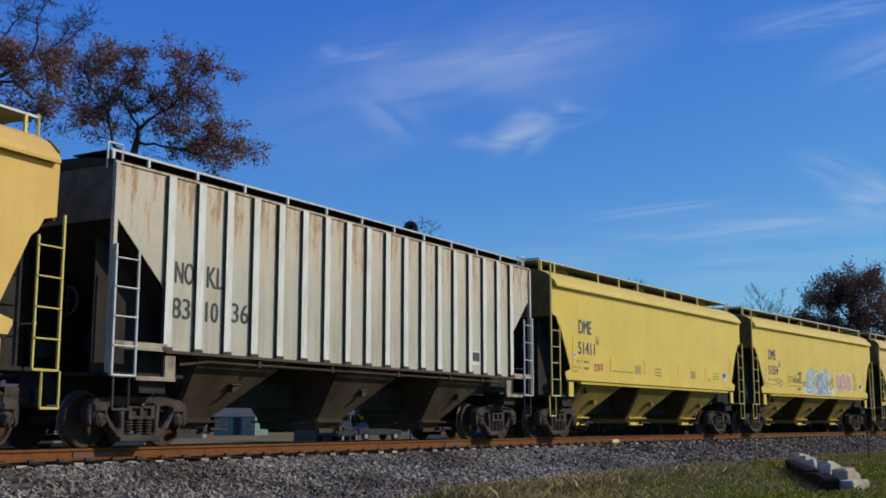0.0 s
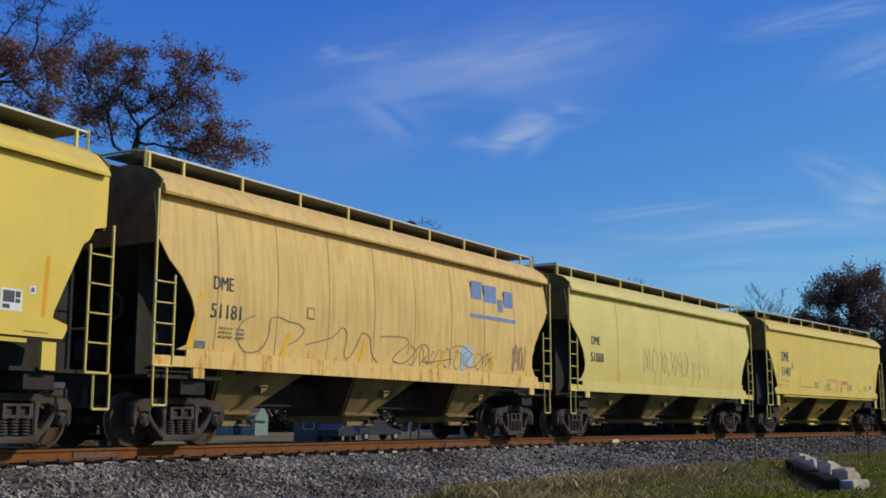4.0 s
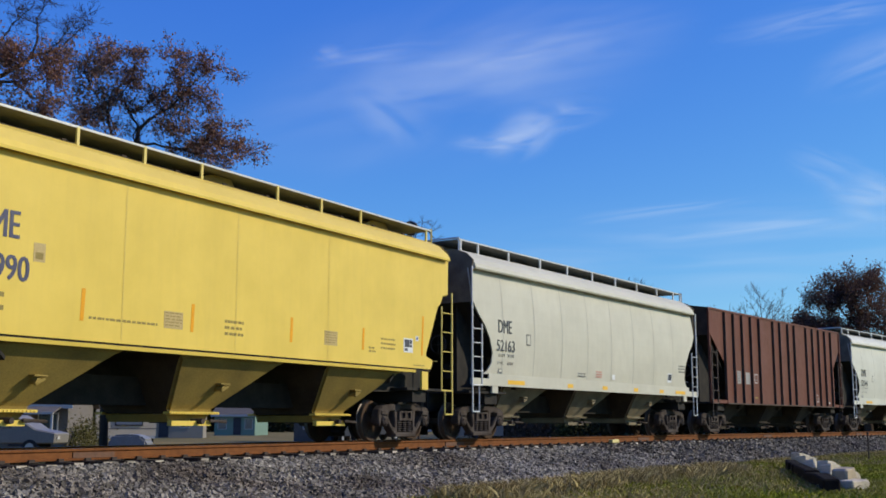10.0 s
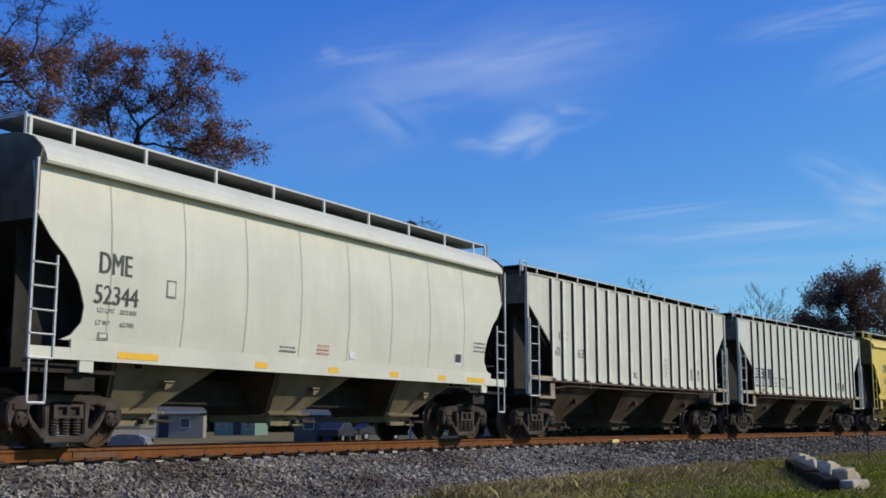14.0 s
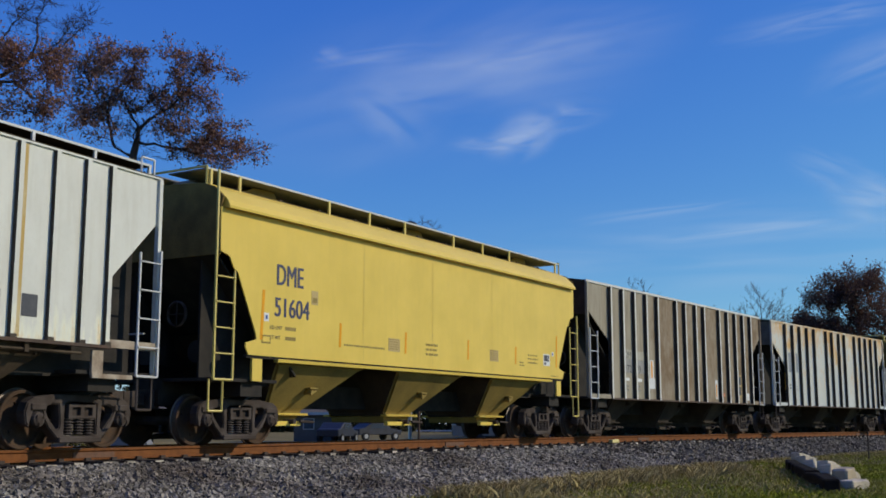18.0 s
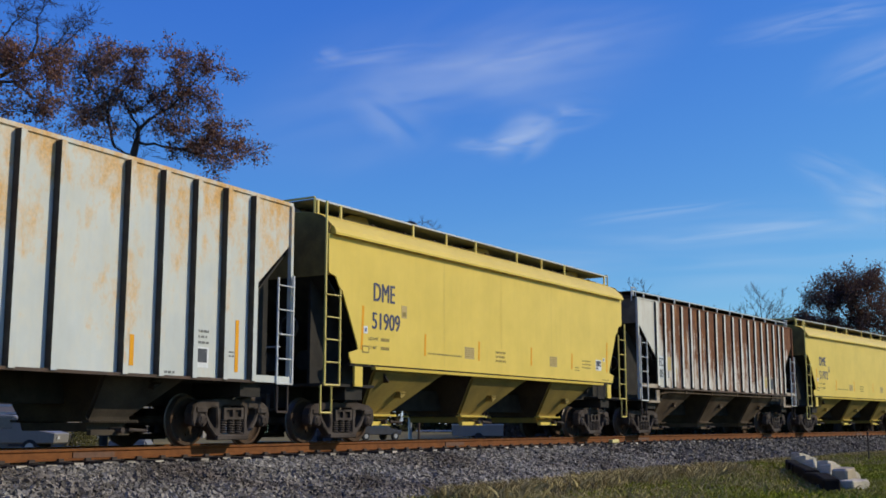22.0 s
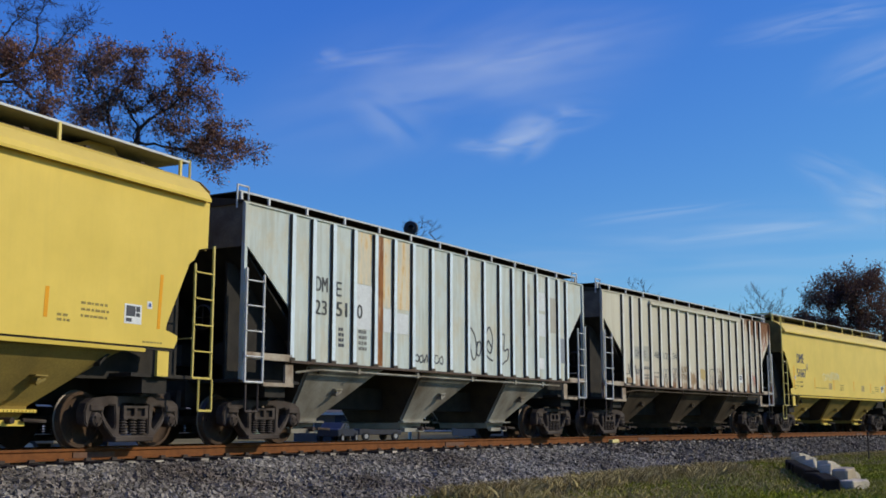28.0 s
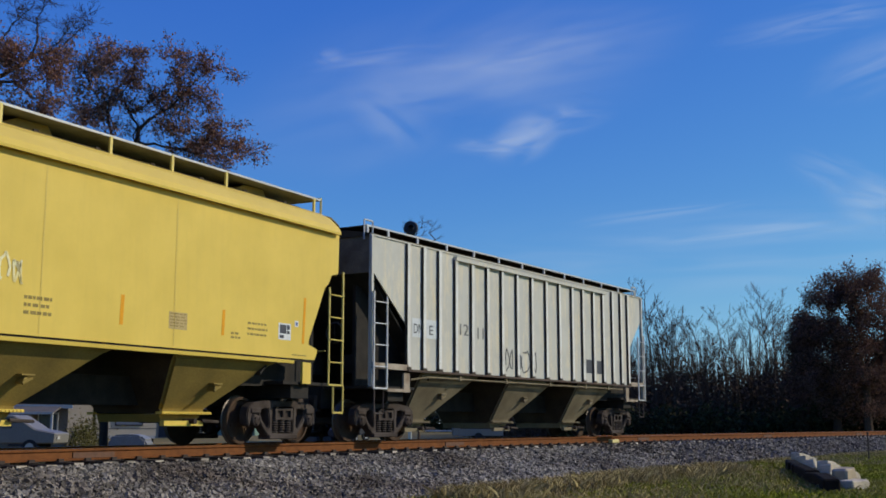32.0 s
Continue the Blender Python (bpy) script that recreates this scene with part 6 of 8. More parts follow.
for hx, hz, k in ((-2.88, 2.03, 1.0), (-2.15, 2.10, 0.92)):
    heart = [(hx + k * 0.024 * 16 * math.sin(a) ** 3 * 0.62, hz + k * 0.019 * (13 * math.cos(a) - 5 * math.cos(2 * a) - 2 * math.cos(3 * a) - math.cos(4 * a))) for a in [i * math.tau / 22 for i in range(23)]]
    flow(car, [heart], M_SPRAY_GREY, 0.012, -1.54)
flow(car, [[(-2.98, 1.90), (-2.9, 2.1), (-2.82, 1.88)], [(-2.25, 2.12), (-2.18, 1.95), (-2.05, 2.25), (-2.0, 2.3)]], M_SPRAY_BLACK, 0.012, -1.54)
scrawl(car, -1.62, -1.06, 2.18, 2.42, M_SPRAY_BROWN, 95, 4, 0.014, y=-1.54)
scrawl(car, -1.60, -1.08, 1.92, 2.15, M_SPRAY_BROWN, 96, 4, 0.014, y=-1.54)
blobs(car, -0.86, -0.38, 1.72, 2.25, M_SPRAY_BROWN, 97, 2, y=-1.536, name="spray_patch")
blobs(car, 0.12, 0.60, 1.95, 2.42, M_TAN, 98, 1, y=-1.536, name="spray_patch")
flow(car, [[(0.82, 2.30), (0.95, 2.22), (1.05, 2.36), (1.25, 2.4), (1.45, 2.32), (1.5, 1.75)], [(1.1, 2.2), (1.1, 1.9), (1.25, 1.85), (1.3, 2.15)]], M_SPRAY_BLACK, 0.013, -1.54)
scrawl(car, 1.72, 2.28, 1.85, 2.5, M_SPRAY_BROWN, 99, 3, 0.014, y=-1.54)
scrawl(car, 1.75, 2.25, 1.75, 2.1, M_SPRAY_BLACK, 100, 3, 0.012, y=-1.541)
panel_bar(car, 3.98, 4.36, 2.0, 2.30, M_DECAL, "data_panel", y=-1.537)
stencil_lines(car, 4.02, 2.26, 0.28, 2, M_PATCHD, 0.09, 0.06, y=-1.541, seed=101)
for x0, x1, z0, z1, sd_ in ((4.30, 4.70, 1.95, 2.62, 102), (5.20, 5.50, 1.80, 2.60, 103), (5.50, 5.78, 1.85, 2.40, 104), (6.6, 7.2, 3.3, 3.9, 105)):
    scrawl(car, x0, x1, z0, z1, M_SPRAY_BROWN if sd_ == 102 else M_SPRAY_PINK, sd_, 2, 0.010, y=-1.54)
car = yellow(24, 375.27, 390.51, "51667")
M_CHALKY = mat("spray_chalk_white", (0.78, 0.70, 0.40), 0.6, 0, (0.74, 0.60, 0.20), 0.9, 4, 30, 0)
scrawl(car, -2.95, -1.75, 2.33, 2.72, M_CHALKY, 241, 3, 0.022)
scrawl(car, -1.9, -0.6, 2.38, 2.84, M_CHALKY, 242, 5, 0.022)
car = ribbed(391.75, 406.99, R_LAST, GREY_S_D, "bone-white ribbed covered hopper car at the end of the train", RIBS_STEP, rib_m=M_RIBW, step=(-4.1, 4.6))
panel_bar(car, -5.96, -4.78, 2.38, 2.82, M_PATCH, "paint_patch", y=-1.537)
letters(car, "DM", -5.72, 2.58, 0.22, M_INKB, 0.36, y=-1.541, bold=False)
letters(car, "E", -5.16, 2.58, 0.22, M_INKB, 0.17, y=-1.541, bold=False)
letters(car, "12", -3.66, 2.70, 0.28, M_INKG, 0.4, y=-1.536)
letters(car, "11", -2.86, 2.66, 0.28, M_INKG, 0.3, y=-1.536)
scrawl(car, -1.6, 0.2, 1.7, 2.4, M_SPRAY_BLACK, 81, 4, 0.016, y=-1.54)
for x in (3.55, 4.3):
    panel_bar(car, x - 0.22, x + 0.22, 1.9, 2.3, M_PATCHD, "data_panel", y=-1.537)

# end-of-train device on the last coupler
eot = part("end_of_train_marker", boxes((8.30, 8.42, -0.12, 0.12, 0.95, 1.35), (8.38, 8.45, -0.05, 0.05, 1.35, 1.5)), M_ORANGE, car)


# ---- track details ----
TIE_PITCH = 0.575


def tie_mesh():
    bm = bmesh.new()
    box(bm, -0.11, 0.11, -0.55, 2.05, -0.36, -0.20, bevel=0.012)
    for f in bm.faces:
        f.material_index = 1 if abs(f.normal.y) > 0.8 else 0
    return bm


def plate_mesh():
    bm = boxes((-0.10, 0.10, -0.16, 0.16, -0.20, -0.184))
    for dy in (-0.10, 0.10):
        box(bm, -0.055, 0.055, dy - 0.022, dy + 0.022, -0.20, -0.150)
    return bm


M_IRONDARK = mat("dark_spike_iron", (0.035, 0.024, 0.018), 0.85, 0, (0.07, 0.04, 0.025), 0.6, 8, 50, 0.2)
tie_me = shared("wooden_tie", tie_mesh, [M_TIE, M_TIE_END])
plate_me = shared("tie_plate", plate_mesh, M_IRONDARK)
track_ties = thing("railway_ties", "weathered dark wooden ties half buried in grey ballast", "railway ties", kind="structure")
rng = random.Random(4)
for i in range(210):
    x = 2.0 + i * TIE_PITCH
    yaw = math.degrees(math.atan(heading(x))) + rng.uniform(-1.2, 1.2)
    p = on_track(x, 0, 0)
    tie = part("tie", tie_me, None, track_ties)
    tie.matrix_world = pose(p.x, p.y + rng.uniform(-0.05, 0.05), rng.uniform(-0.012, 0.006), 0, rng.uniform(-1, 1), yaw)
    if x < 75:
        for lat in (0.0, GAUGE):
            q = on_track(x, lat, 0)
            pl = part("tie_plate", plate_me, None, track_ties)
            pl.matrix_world = pose(q.x, q.y, 0, 0, 0, yaw)


def bed_height(lat):
    for (a, za), (b, zb) in zip(section, section[1:]):
        if a <= lat <= b:
            return za + (zb - za) * (lat - a) / (b - a)
    return -1.1


def stones(name, count, x0, x1, lat0, lat1, size, seed, lift=0.0, material=None):
    """Crushed stone: small angular blocks, each its own shape and turn."""
    r = np.random.RandomState(seed)
    xs, lats = r.uniform(x0, x1, count), r.uniform(lat0, lat1, count)
    s = size * r.uniform(0.55, 1.35, count)
    centre = np.array([tuple(on_track(x, spread(l, x), bed_height(l) + lift + 0.03 * noise.noise((x * 0.9, l * 2, 1)))) for x, l in zip(xs, lats)])
    centre[:, 2] += s * r.uniform(0.0, 0.7, count)
    cube = np.array([(x, y, z) for z in (-1, 1) for y in (-1, 1) for x in (-1, 1)], float)
    pts = cube[None] * r.uniform(0.55, 1.1, (count, 8, 3)) * s[:, None, None] * r.uniform(0.7, 1.2, (count, 1, 3))
    q = r.normal(size=(count, 4))
    q /= np.linalg.norm(q, axis=1)[:, None]
    w, x, y, z = q.T
    rot = np.stack([1 - 2 * (y * y + z * z), 2 * (x * y - z * w), 2 * (x * z + y * w), 2 * (x * y + z * w), 1 - 2 * (x * x + z * z), 2 * (y * z - x * w), 2 * (x * z - y * w), 2 * (y * z + x * w), 1 - 2 * (x * x + y * y)], -1).reshape(-1, 3, 3)
    v = np.einsum("nij,nkj->nki", rot, pts) + centre[:, None]
    base = np.array([(0, 2, 3, 1), (4, 5, 7, 6), (0, 1, 5, 4), (2, 6, 7, 3), (0, 4, 6, 2), (1, 3, 7, 5)])
    f = (base[None] + 8 * np.arange(count)[:, None, None]).reshape(-1, 4)
    me = bpy.data.meshes.new(name)
    me.from_pydata(v.reshape(-1, 3).tolist(), [], f.tolist())
    me.materials.append(material or M_STONE)
    return tagged(new(name, me), "loose crushed grey stone of the track bed", "ballast", kind="stuff")


stones("ballast_stones", 46000, 8.5, 34, -2.15, -0.58, 0.033, 1)
# darker stones for the stretch farther along the line
stones("ballast_stones", 12000, 27, 78, -2.15, -0.58, 0.042, 2, material=M_STONE_DARK)
stones("ballast_stones", 5000, 8.5, 50, -0.60, -0.07, 0.028, 4, -0.055)
stones("ballast_stones", 6000, 8.5, 50, 0.08, 1.42, 0.036, 3, 0.012)

# yellow block clamped beside the near rail
p = on_track(34.4, -0.42, 0)
mk = thing("rail_marker", "yellow-painted steel block beside the rail", "marker", m=pose(p.x, p.y, -0.20, 0, 0, -6))
mb = bmesh.new()
box(mb, -0.24, 0.24, -0.07, 0.07, 0.0, 0.11, bevel=0.015)
part("block", mb, mat("chipped_yellow_steel", (0.80, 0.66, 0.25), 0.5, 0, (0.5, 0.4, 0.2), 0.5, 9, 60, 0.1), mk)
part("foot_plate", boxes((-0.30, 0.30, -0.10, 0.10, -0.03, 0.0)), M_IRON, mk)
part("bolt", boxes((-0.05, 0.05, -0.04, 0.04, 0.11, 0.13)), M_IRON, mk)

# ---- grass ----
M_BLADE = mat("green_blades", (0.235, 0.250, 0.020), 0.8, 0, (0.34, 0.27, 0.075), 0.8, 0.5, 9, 0, per_island=0.45, spec=0.05)
M_STRAW = mat("straw_blades", (0.42, 0.33, 0.145), 0.85, 0, (0.27, 0.20, 0.095), 0.8, 1.2, 9, 0, per_island=0.4, spec=0.05)


def blades(name, spots, height, width, material, seed, label):
    r = np.random.RandomState(seed)
    n = len(spots)
    base = np.array([(x, y, ground_height(x, y) - 0.01) for x, y in spots])
    a, lean = r.uniform(0, 6.283, n), r.uniform(0.2, 1.6, n)
    h = height * r.uniform(0.5, 1.3, n)
    side = np.stack([np.cos(a), np.sin(a), np.zeros(n)], -1) * (width * r.uniform(0.6, 1.3, n))[:, None]
    b = r.uniform(0, 6.283, n)
    bow = np.stack([np.cos(b) * lean, np.sin(b) * lean, np.ones(n)], -1)
    tip = base + bow * h[:, None]
    mid = base + (bow * np.array([0.35, 0.35, 0.6])) * h[:, None]
    v = np.stack([base - side, base + side, mid + side * 0.7, tip, mid - side * 0.7], 1).reshape(-1, 3)
    f = (np.array([[0, 1, 2, 3, 4]])[None] + 5 * np.arange(n)[:, None, None]).reshape(-1, 5)
    me = bpy.data.meshes.new(name)
    me.from_pydata(v.tolist(), [], f.tolist())
    me.materials.append(material)
    return tagged(new(name, me), label, "grass", kind="stuff")


r = np.random.RandomState(8)
lawn, straw, tall = [], [], []
for _ in range(90000):
    x, q = r.uniform(17, 60), r.uniform(0, 1) ** 1.3
    y = NEAR_RAIL + bend(x) + spread(-2.0, x) - q * 10.0
    if y < 0.09 * x:
        continue
    dryness = 0.75 * noise.noise((x * 0.22, y * 0.22, 5.0)) + 0.42 - 0.09 * (NEAR_RAIL + bend(x) - 2.0 - y)
    (straw if r.uniform() < dryness * 0.8 + 0.12 else lawn).append((x, y))
for _ in range(900):
    x = r.uniform(18, 34)
    y = NEAR_RAIL + bend(x) + spread(-2.1, x) - 0.1 - abs(r.normal(0, 0.55))
    if r.uniform() > 0.35 + 0.75 * noise.noise((x * 0.7, y * 0.4, 9.0)) + 0.35:
        continue
    for _ in range(26):
        tall.append((x + r.normal(0, 0.10), y + r.normal(0, 0.08)))
blades("turf", lawn, 0.075, 0.014, M_BLADE, 1, "short green turf grass turning yellow")
blades("dry_grass", straw, 0.12, 0.009, M_STRAW, 2, "short straw-coloured dead grass")
blades("dry_grass", tall, 0.24, 0.009, M_STRAW, 3, "tufts of tall dry straw grass along the ballast")

# ---- row of old concrete blocks lying in the grass ----
M_BLOCK_SHADE = mat("black_block_shade", (0.016, 0.013, 0.011), 0.9, 0, (0.028, 0.022, 0.017), 0.7, 4, 30, 0.4, spec=0.05)
M_CONC = mat("pale_concrete", (0.60, 0.50, 0.35), 0.9, 0, (0.30, 0.27, 0.22), 0.7, 2.5, 40, 0.4, per_object=0.12, spec=0.05)
rng = random.Random(12)


def concrete_block(seed, length):
    q = random.Random(seed)
    bm = bmesh.new()
    box(bm, -length / 2, length / 2, -0.17, 0.17, -0.08, 0.19, bevel=0.03)
    bmesh.ops.subdivide_edges(bm, edges=[e for e in bm.edges if e.calc_length() > 0.3], cuts=2)
    for v in bm.verts:
        v.co += Vector([q.uniform(-0.018, 0.018) for _ in range(3)])
    return bm


A, B = Vector((25.6, 4.22, 0)), Vector((43.0, 9.15, 0))
along = math.degrees(math.atan2(B.y - A.y, B.x - A.x))
for i in range(8):
    p = A.lerp(B, i / 8 if i else 0.0)
    ob = part("concrete_block", concrete_block(i, (0.62 if i else 0.74) * rng.uniform(0.9, 1.15)), M_CONC)
    ob.matrix_world = pose(p.x, p.y + rng.uniform(-0.15, 0.1), ground_height(p.x, p.y) + (0.0 if i == 0 else rng.uniform(0.08, 0.18)), rng.uniform(-10, 6), 0 if i == 0 else rng.uniform(5, 16), -17 + (0 if i == 0 else rng.uniform(-12, 14)))
    tagged(ob, "weathered pale concrete block lying in the grass", "concrete block", "row of concrete blocks")
p = A.lerp(B, 0.045)
ob = part("concrete_block", concrete_block(31, 0.48), mat("sandy_concrete", (0.50, 0.40, 0.27), 0.9, 0, (0.36, 0.28, 0.18), 0.6, 3, 40, 0.4, spec=0.05))
ob.matrix_world = pose(p.x, p.y + 0.12, ground_height(p.x, p.y) + 0.22, 0, -4, -14)
tagged(ob, "sandy-coloured concrete block standing on end in the row", "concrete block", "row of concrete blocks")
# black bars added to stand for the shaded left side of the block row
for i in range(6):
    p = A.lerp(B, -0.02 + i * 0.112)
    tb = bmesh.new()
    box(tb, -1.0, 1.0, -0.17, 0.17, 0.0, 0.30, bevel=0.03)
    ob = part("block_shade_bar", tb, M_BLOCK_SHADE)
    ob.matrix_world = pose(p.x, p.y + 0.62, ground_height(p.x, p.y) - 0.02, 0, rng.uniform(-1.5, 1.5), along + rng.uniform(-3, 3))
    tagged(ob, "black bar added as the shaded side of the concrete blocks", "timber", "timbers beside the blocks")

# thin stake in the grass
st = thing("marker_stake", "thin dark steel stake standing in the grass", "stake", m=pose(46.6, 7.1, GROUND - 0.05))
sb = bmesh.new()
tube(sb, (0, 0, 0), (0, 0, 1.05), 0.028, 0.024, 6)
part("shaft", sb, M_IRON, st)
part("cap", boxes((-0.04, 0.04, -0.04, 0.04, 1.05, 1.10)), M_IRON, st)

# ---- trees ----
M_BARK = mat("grey_brown_bark", (0.075, 0.055, 0.042), 0.95, 0, (0.04, 0.03, 0.025), 0.7, 6, 30, 0.6, (1, 1, 0.3), spec=0.05)
M_LEAF = leaf_material("russet_leaves", (0.34, 0.165, 0.105), (0.18, 0.115, 0.090))
M_LEAFD = leaf_material("dark_brown_leaves", (0.165, 0.090, 0.065), (0.085, 0.055, 0.044))
M_LITTER = mat("grey_brown_brush", (0.098, 0.066, 0.044), 0.9, 0, (0.056, 0.039, 0.029), 0.9, 0.5, 9, 0, per_island=0.5, spec=0.05)
M_LEAFG = mat("dull_green_leaves", (0.034, 0.040, 0.016), 0.85, 0, (0.05, 0.035, 0.02), 0.9, 0.4, 9, 0, per_island=0.5, spec=0.05)
M_TWIG = mat("bare_twigs", (0.100, 0.068, 0.047), 0.95, 0, (0.058, 0.041, 0.030), 0.7, 4, 20, 0, spec=0.05)


def grow(base, fork, clumps, seed, reach=1.0, trunk_r=0.22, step=0.9):
    """Nodes that reach from the fork to points in the clumps, each joined to the nearest that is nearer the root; returns nodes, parents, radii."""
    q = random.Random(seed)
    nodes = [Vector(base), Vector(base).lerp(Vector(fork), 0.5) + Vector((q.uniform(-.15, .15), q.uniform(-.15, .15), 0)), Vector(fork)]
    parents = [-1, 0, 1]
    goals = []
    for cx, cy, cz, rx, ry, rz, n in clumps:
        for _ in range(n):
            while True:
                p = Vector((q.uniform(-1, 1), q.uniform(-1, 1), q.uniform(-1, 1)))
                if p.length < 1 and noise.noise(Vector((cx + p.x * rx, cy + p.y * ry, cz + p.z * rz)) * 0.55) > -0.22:
                    break
            goals.append(Vector((cx + p.x * rx, cy + p.y * ry, cz + p.z * rz)))
    f = Vector(fork)
    goals.sort(key=lambda g: (g - f).length)
    for g in goals:
        best, bd = 2, 1e9
        for i in range(1, len(nodes)):
            d = (nodes[i] - g).length + 0.35 * (nodes[i] - f).length
            if nodes[i].z > g.z + 0.6:
                d += 1.2 * (nodes[i].z - g.z)
            if d < bd:
                best, bd = i, d
        a = nodes[best]
        k = max(1, int((g - a).length / step))
        prev = best
        for j in range(1, k + 1):
            p = a.lerp(g, j / k)
            if j < k:
                p = p + Vector((q.uniform(-1, 1), q.uniform(-1, 1), q.uniform(-0.6, 1))) * 0.13 * (g - a).length / k
            nodes.append(p)
            parents.append(prev)
            prev = len(nodes) - 1
    load = [0.0] * len(nodes)
    kids = [0] * len(nodes)
    for i in range(len(nodes) - 1, 0, -1):
        load[i] += 1.0 if kids[i] == 0 else 0.0
        load[parents[i]] += load[i]
        kids[parents[i]] += 1
    full = max(load[1], 1)
    radii = [max(0.007, trunk_r * (l / full) ** 0.60) for l in load]
    radii[0] = trunk_r * 1.35
    return nodes, parents, radii, kids


def branch_mesh(name, nodes, parents, radii, material, twigs=0, seed=0, twig_len=0.6, kids=None, twig_r=0.008):
    q = random.Random(seed)
    verts, faces = [], []

    def seg(a, b, ra, rb, sides):
        w = (b - a)
        if w.length < 1e-4:
            return
        w.normalize()
        u = w.orthogonal().normalized()
        v = w.cross(u)
        o = len(verts)
        for c, r_ in ((a, ra), (b, rb)):
            for i in range(sides):
                t = i * math.tau / sides
                verts.append(c + (u * math.cos(t) + v * math.sin(t)) * r_)
        for i in range(sides):
            j = (i + 1) % sides
            faces.append((o + i, o + j, o + sides + j, o + sides + i))

    for i in range(1, len(nodes)):
        r1 = radii[i]
        r0 = min(radii[parents[i]], r1 * 1.5 + 0.01)
        seg(nodes[parents[i]], nodes[i], r0, r1, 8 if r1 > 0.08 else 4 if r1 > 0.02 else 3)
        if twigs and kids[i] <= 1:
            w = (nodes[i] - nodes[parents[i]]).normalized()
            for _ in range(twigs):
                d = (w + Vector((q.uniform(-1, 1), q.uniform(-1, 1), q.uniform(-0.4, 1.0))) * 0.8).normalized()
                e = nodes[i] + d * twig_len * q.uniform(0.5, 1.2)
                seg(nodes[i], e, twig_r, twig_r * 0.4, 3)
                e2 = nodes[i].lerp(e, 0.5) + (d + Vector((q.uniform(-1, 1), q.uniform(-1, 1), q.uniform(-0.5, 1)))).normalized() * twig_len * 0.4
                seg(nodes[i].lerp(e, 0.5), e2, twig_r * 0.75, twig_r * 0.4, 3)
    return raw_mesh(name, verts, faces, material)


def leaf_mesh(name, spots, per, spread, size, material, seed):
    r_ = np.random.RandomState(seed)
    c = np.repeat(np.array([tuple(s) for s in spots]), per, axis=0)
    n = len(c)
    c = c + r_.normal(0, spread, (n, 3))
    u = r_.normal(size=(n, 3))
    u /= np.linalg.norm(u, axis=1)[:, None]
    w = np.cross(u, r_.normal(size=(n, 3)))
    w /= np.linalg.norm(w, axis=1)[:, None]
    s = (size * r_.uniform(0.5, 1.3, n))[:, None]
    v = np.stack([c - u * s, c + w * s * 0.55, c + u * s, c - w * s * 0.55], 1).reshape(-1, 3)
    f = np.arange(n * 4).reshape(-1, 4)
    me = bpy.data.meshes.new(name)
    me.from_pydata(v.tolist(), [], f.tolist())
    me.materials.append(material)
    return new(name, me)


def tree(label, base, fork, clumps, seed, trunk_r=0.25, leaves=None, per=10, spread=0.25, size=0.08, twigs=2, twig_len=0.6, group="", leaf_share=1.0):
    t = thing("tree", label, "tree", group, m=pose(*base))
    nodes, parents, radii, kids = grow(base, fork, clumps, seed, trunk_r=trunk_r)
    b = branch_mesh("trunk", nodes, parents, radii, M_BARK if trunk_r > 0.1 else M_TWIG, twigs, seed, twig_len, kids, 0.008 if base[0] < 60 else 0.02)
    b.parent, b.matrix_parent_inverse = t, t.matrix_world.inverted()
    if leaves:
        q = random.Random(seed)
        spots = [p for i, p in enumerate(nodes) if i > 3 and radii[i] < 0.05 and q.random() < leaf_share]
        c_ = leaf_mesh("crown", spots, per, spread, size, leaves, seed)
        c_.parent, c_.matrix_parent_inverse = t, t.matrix_world.inverted()
    return t


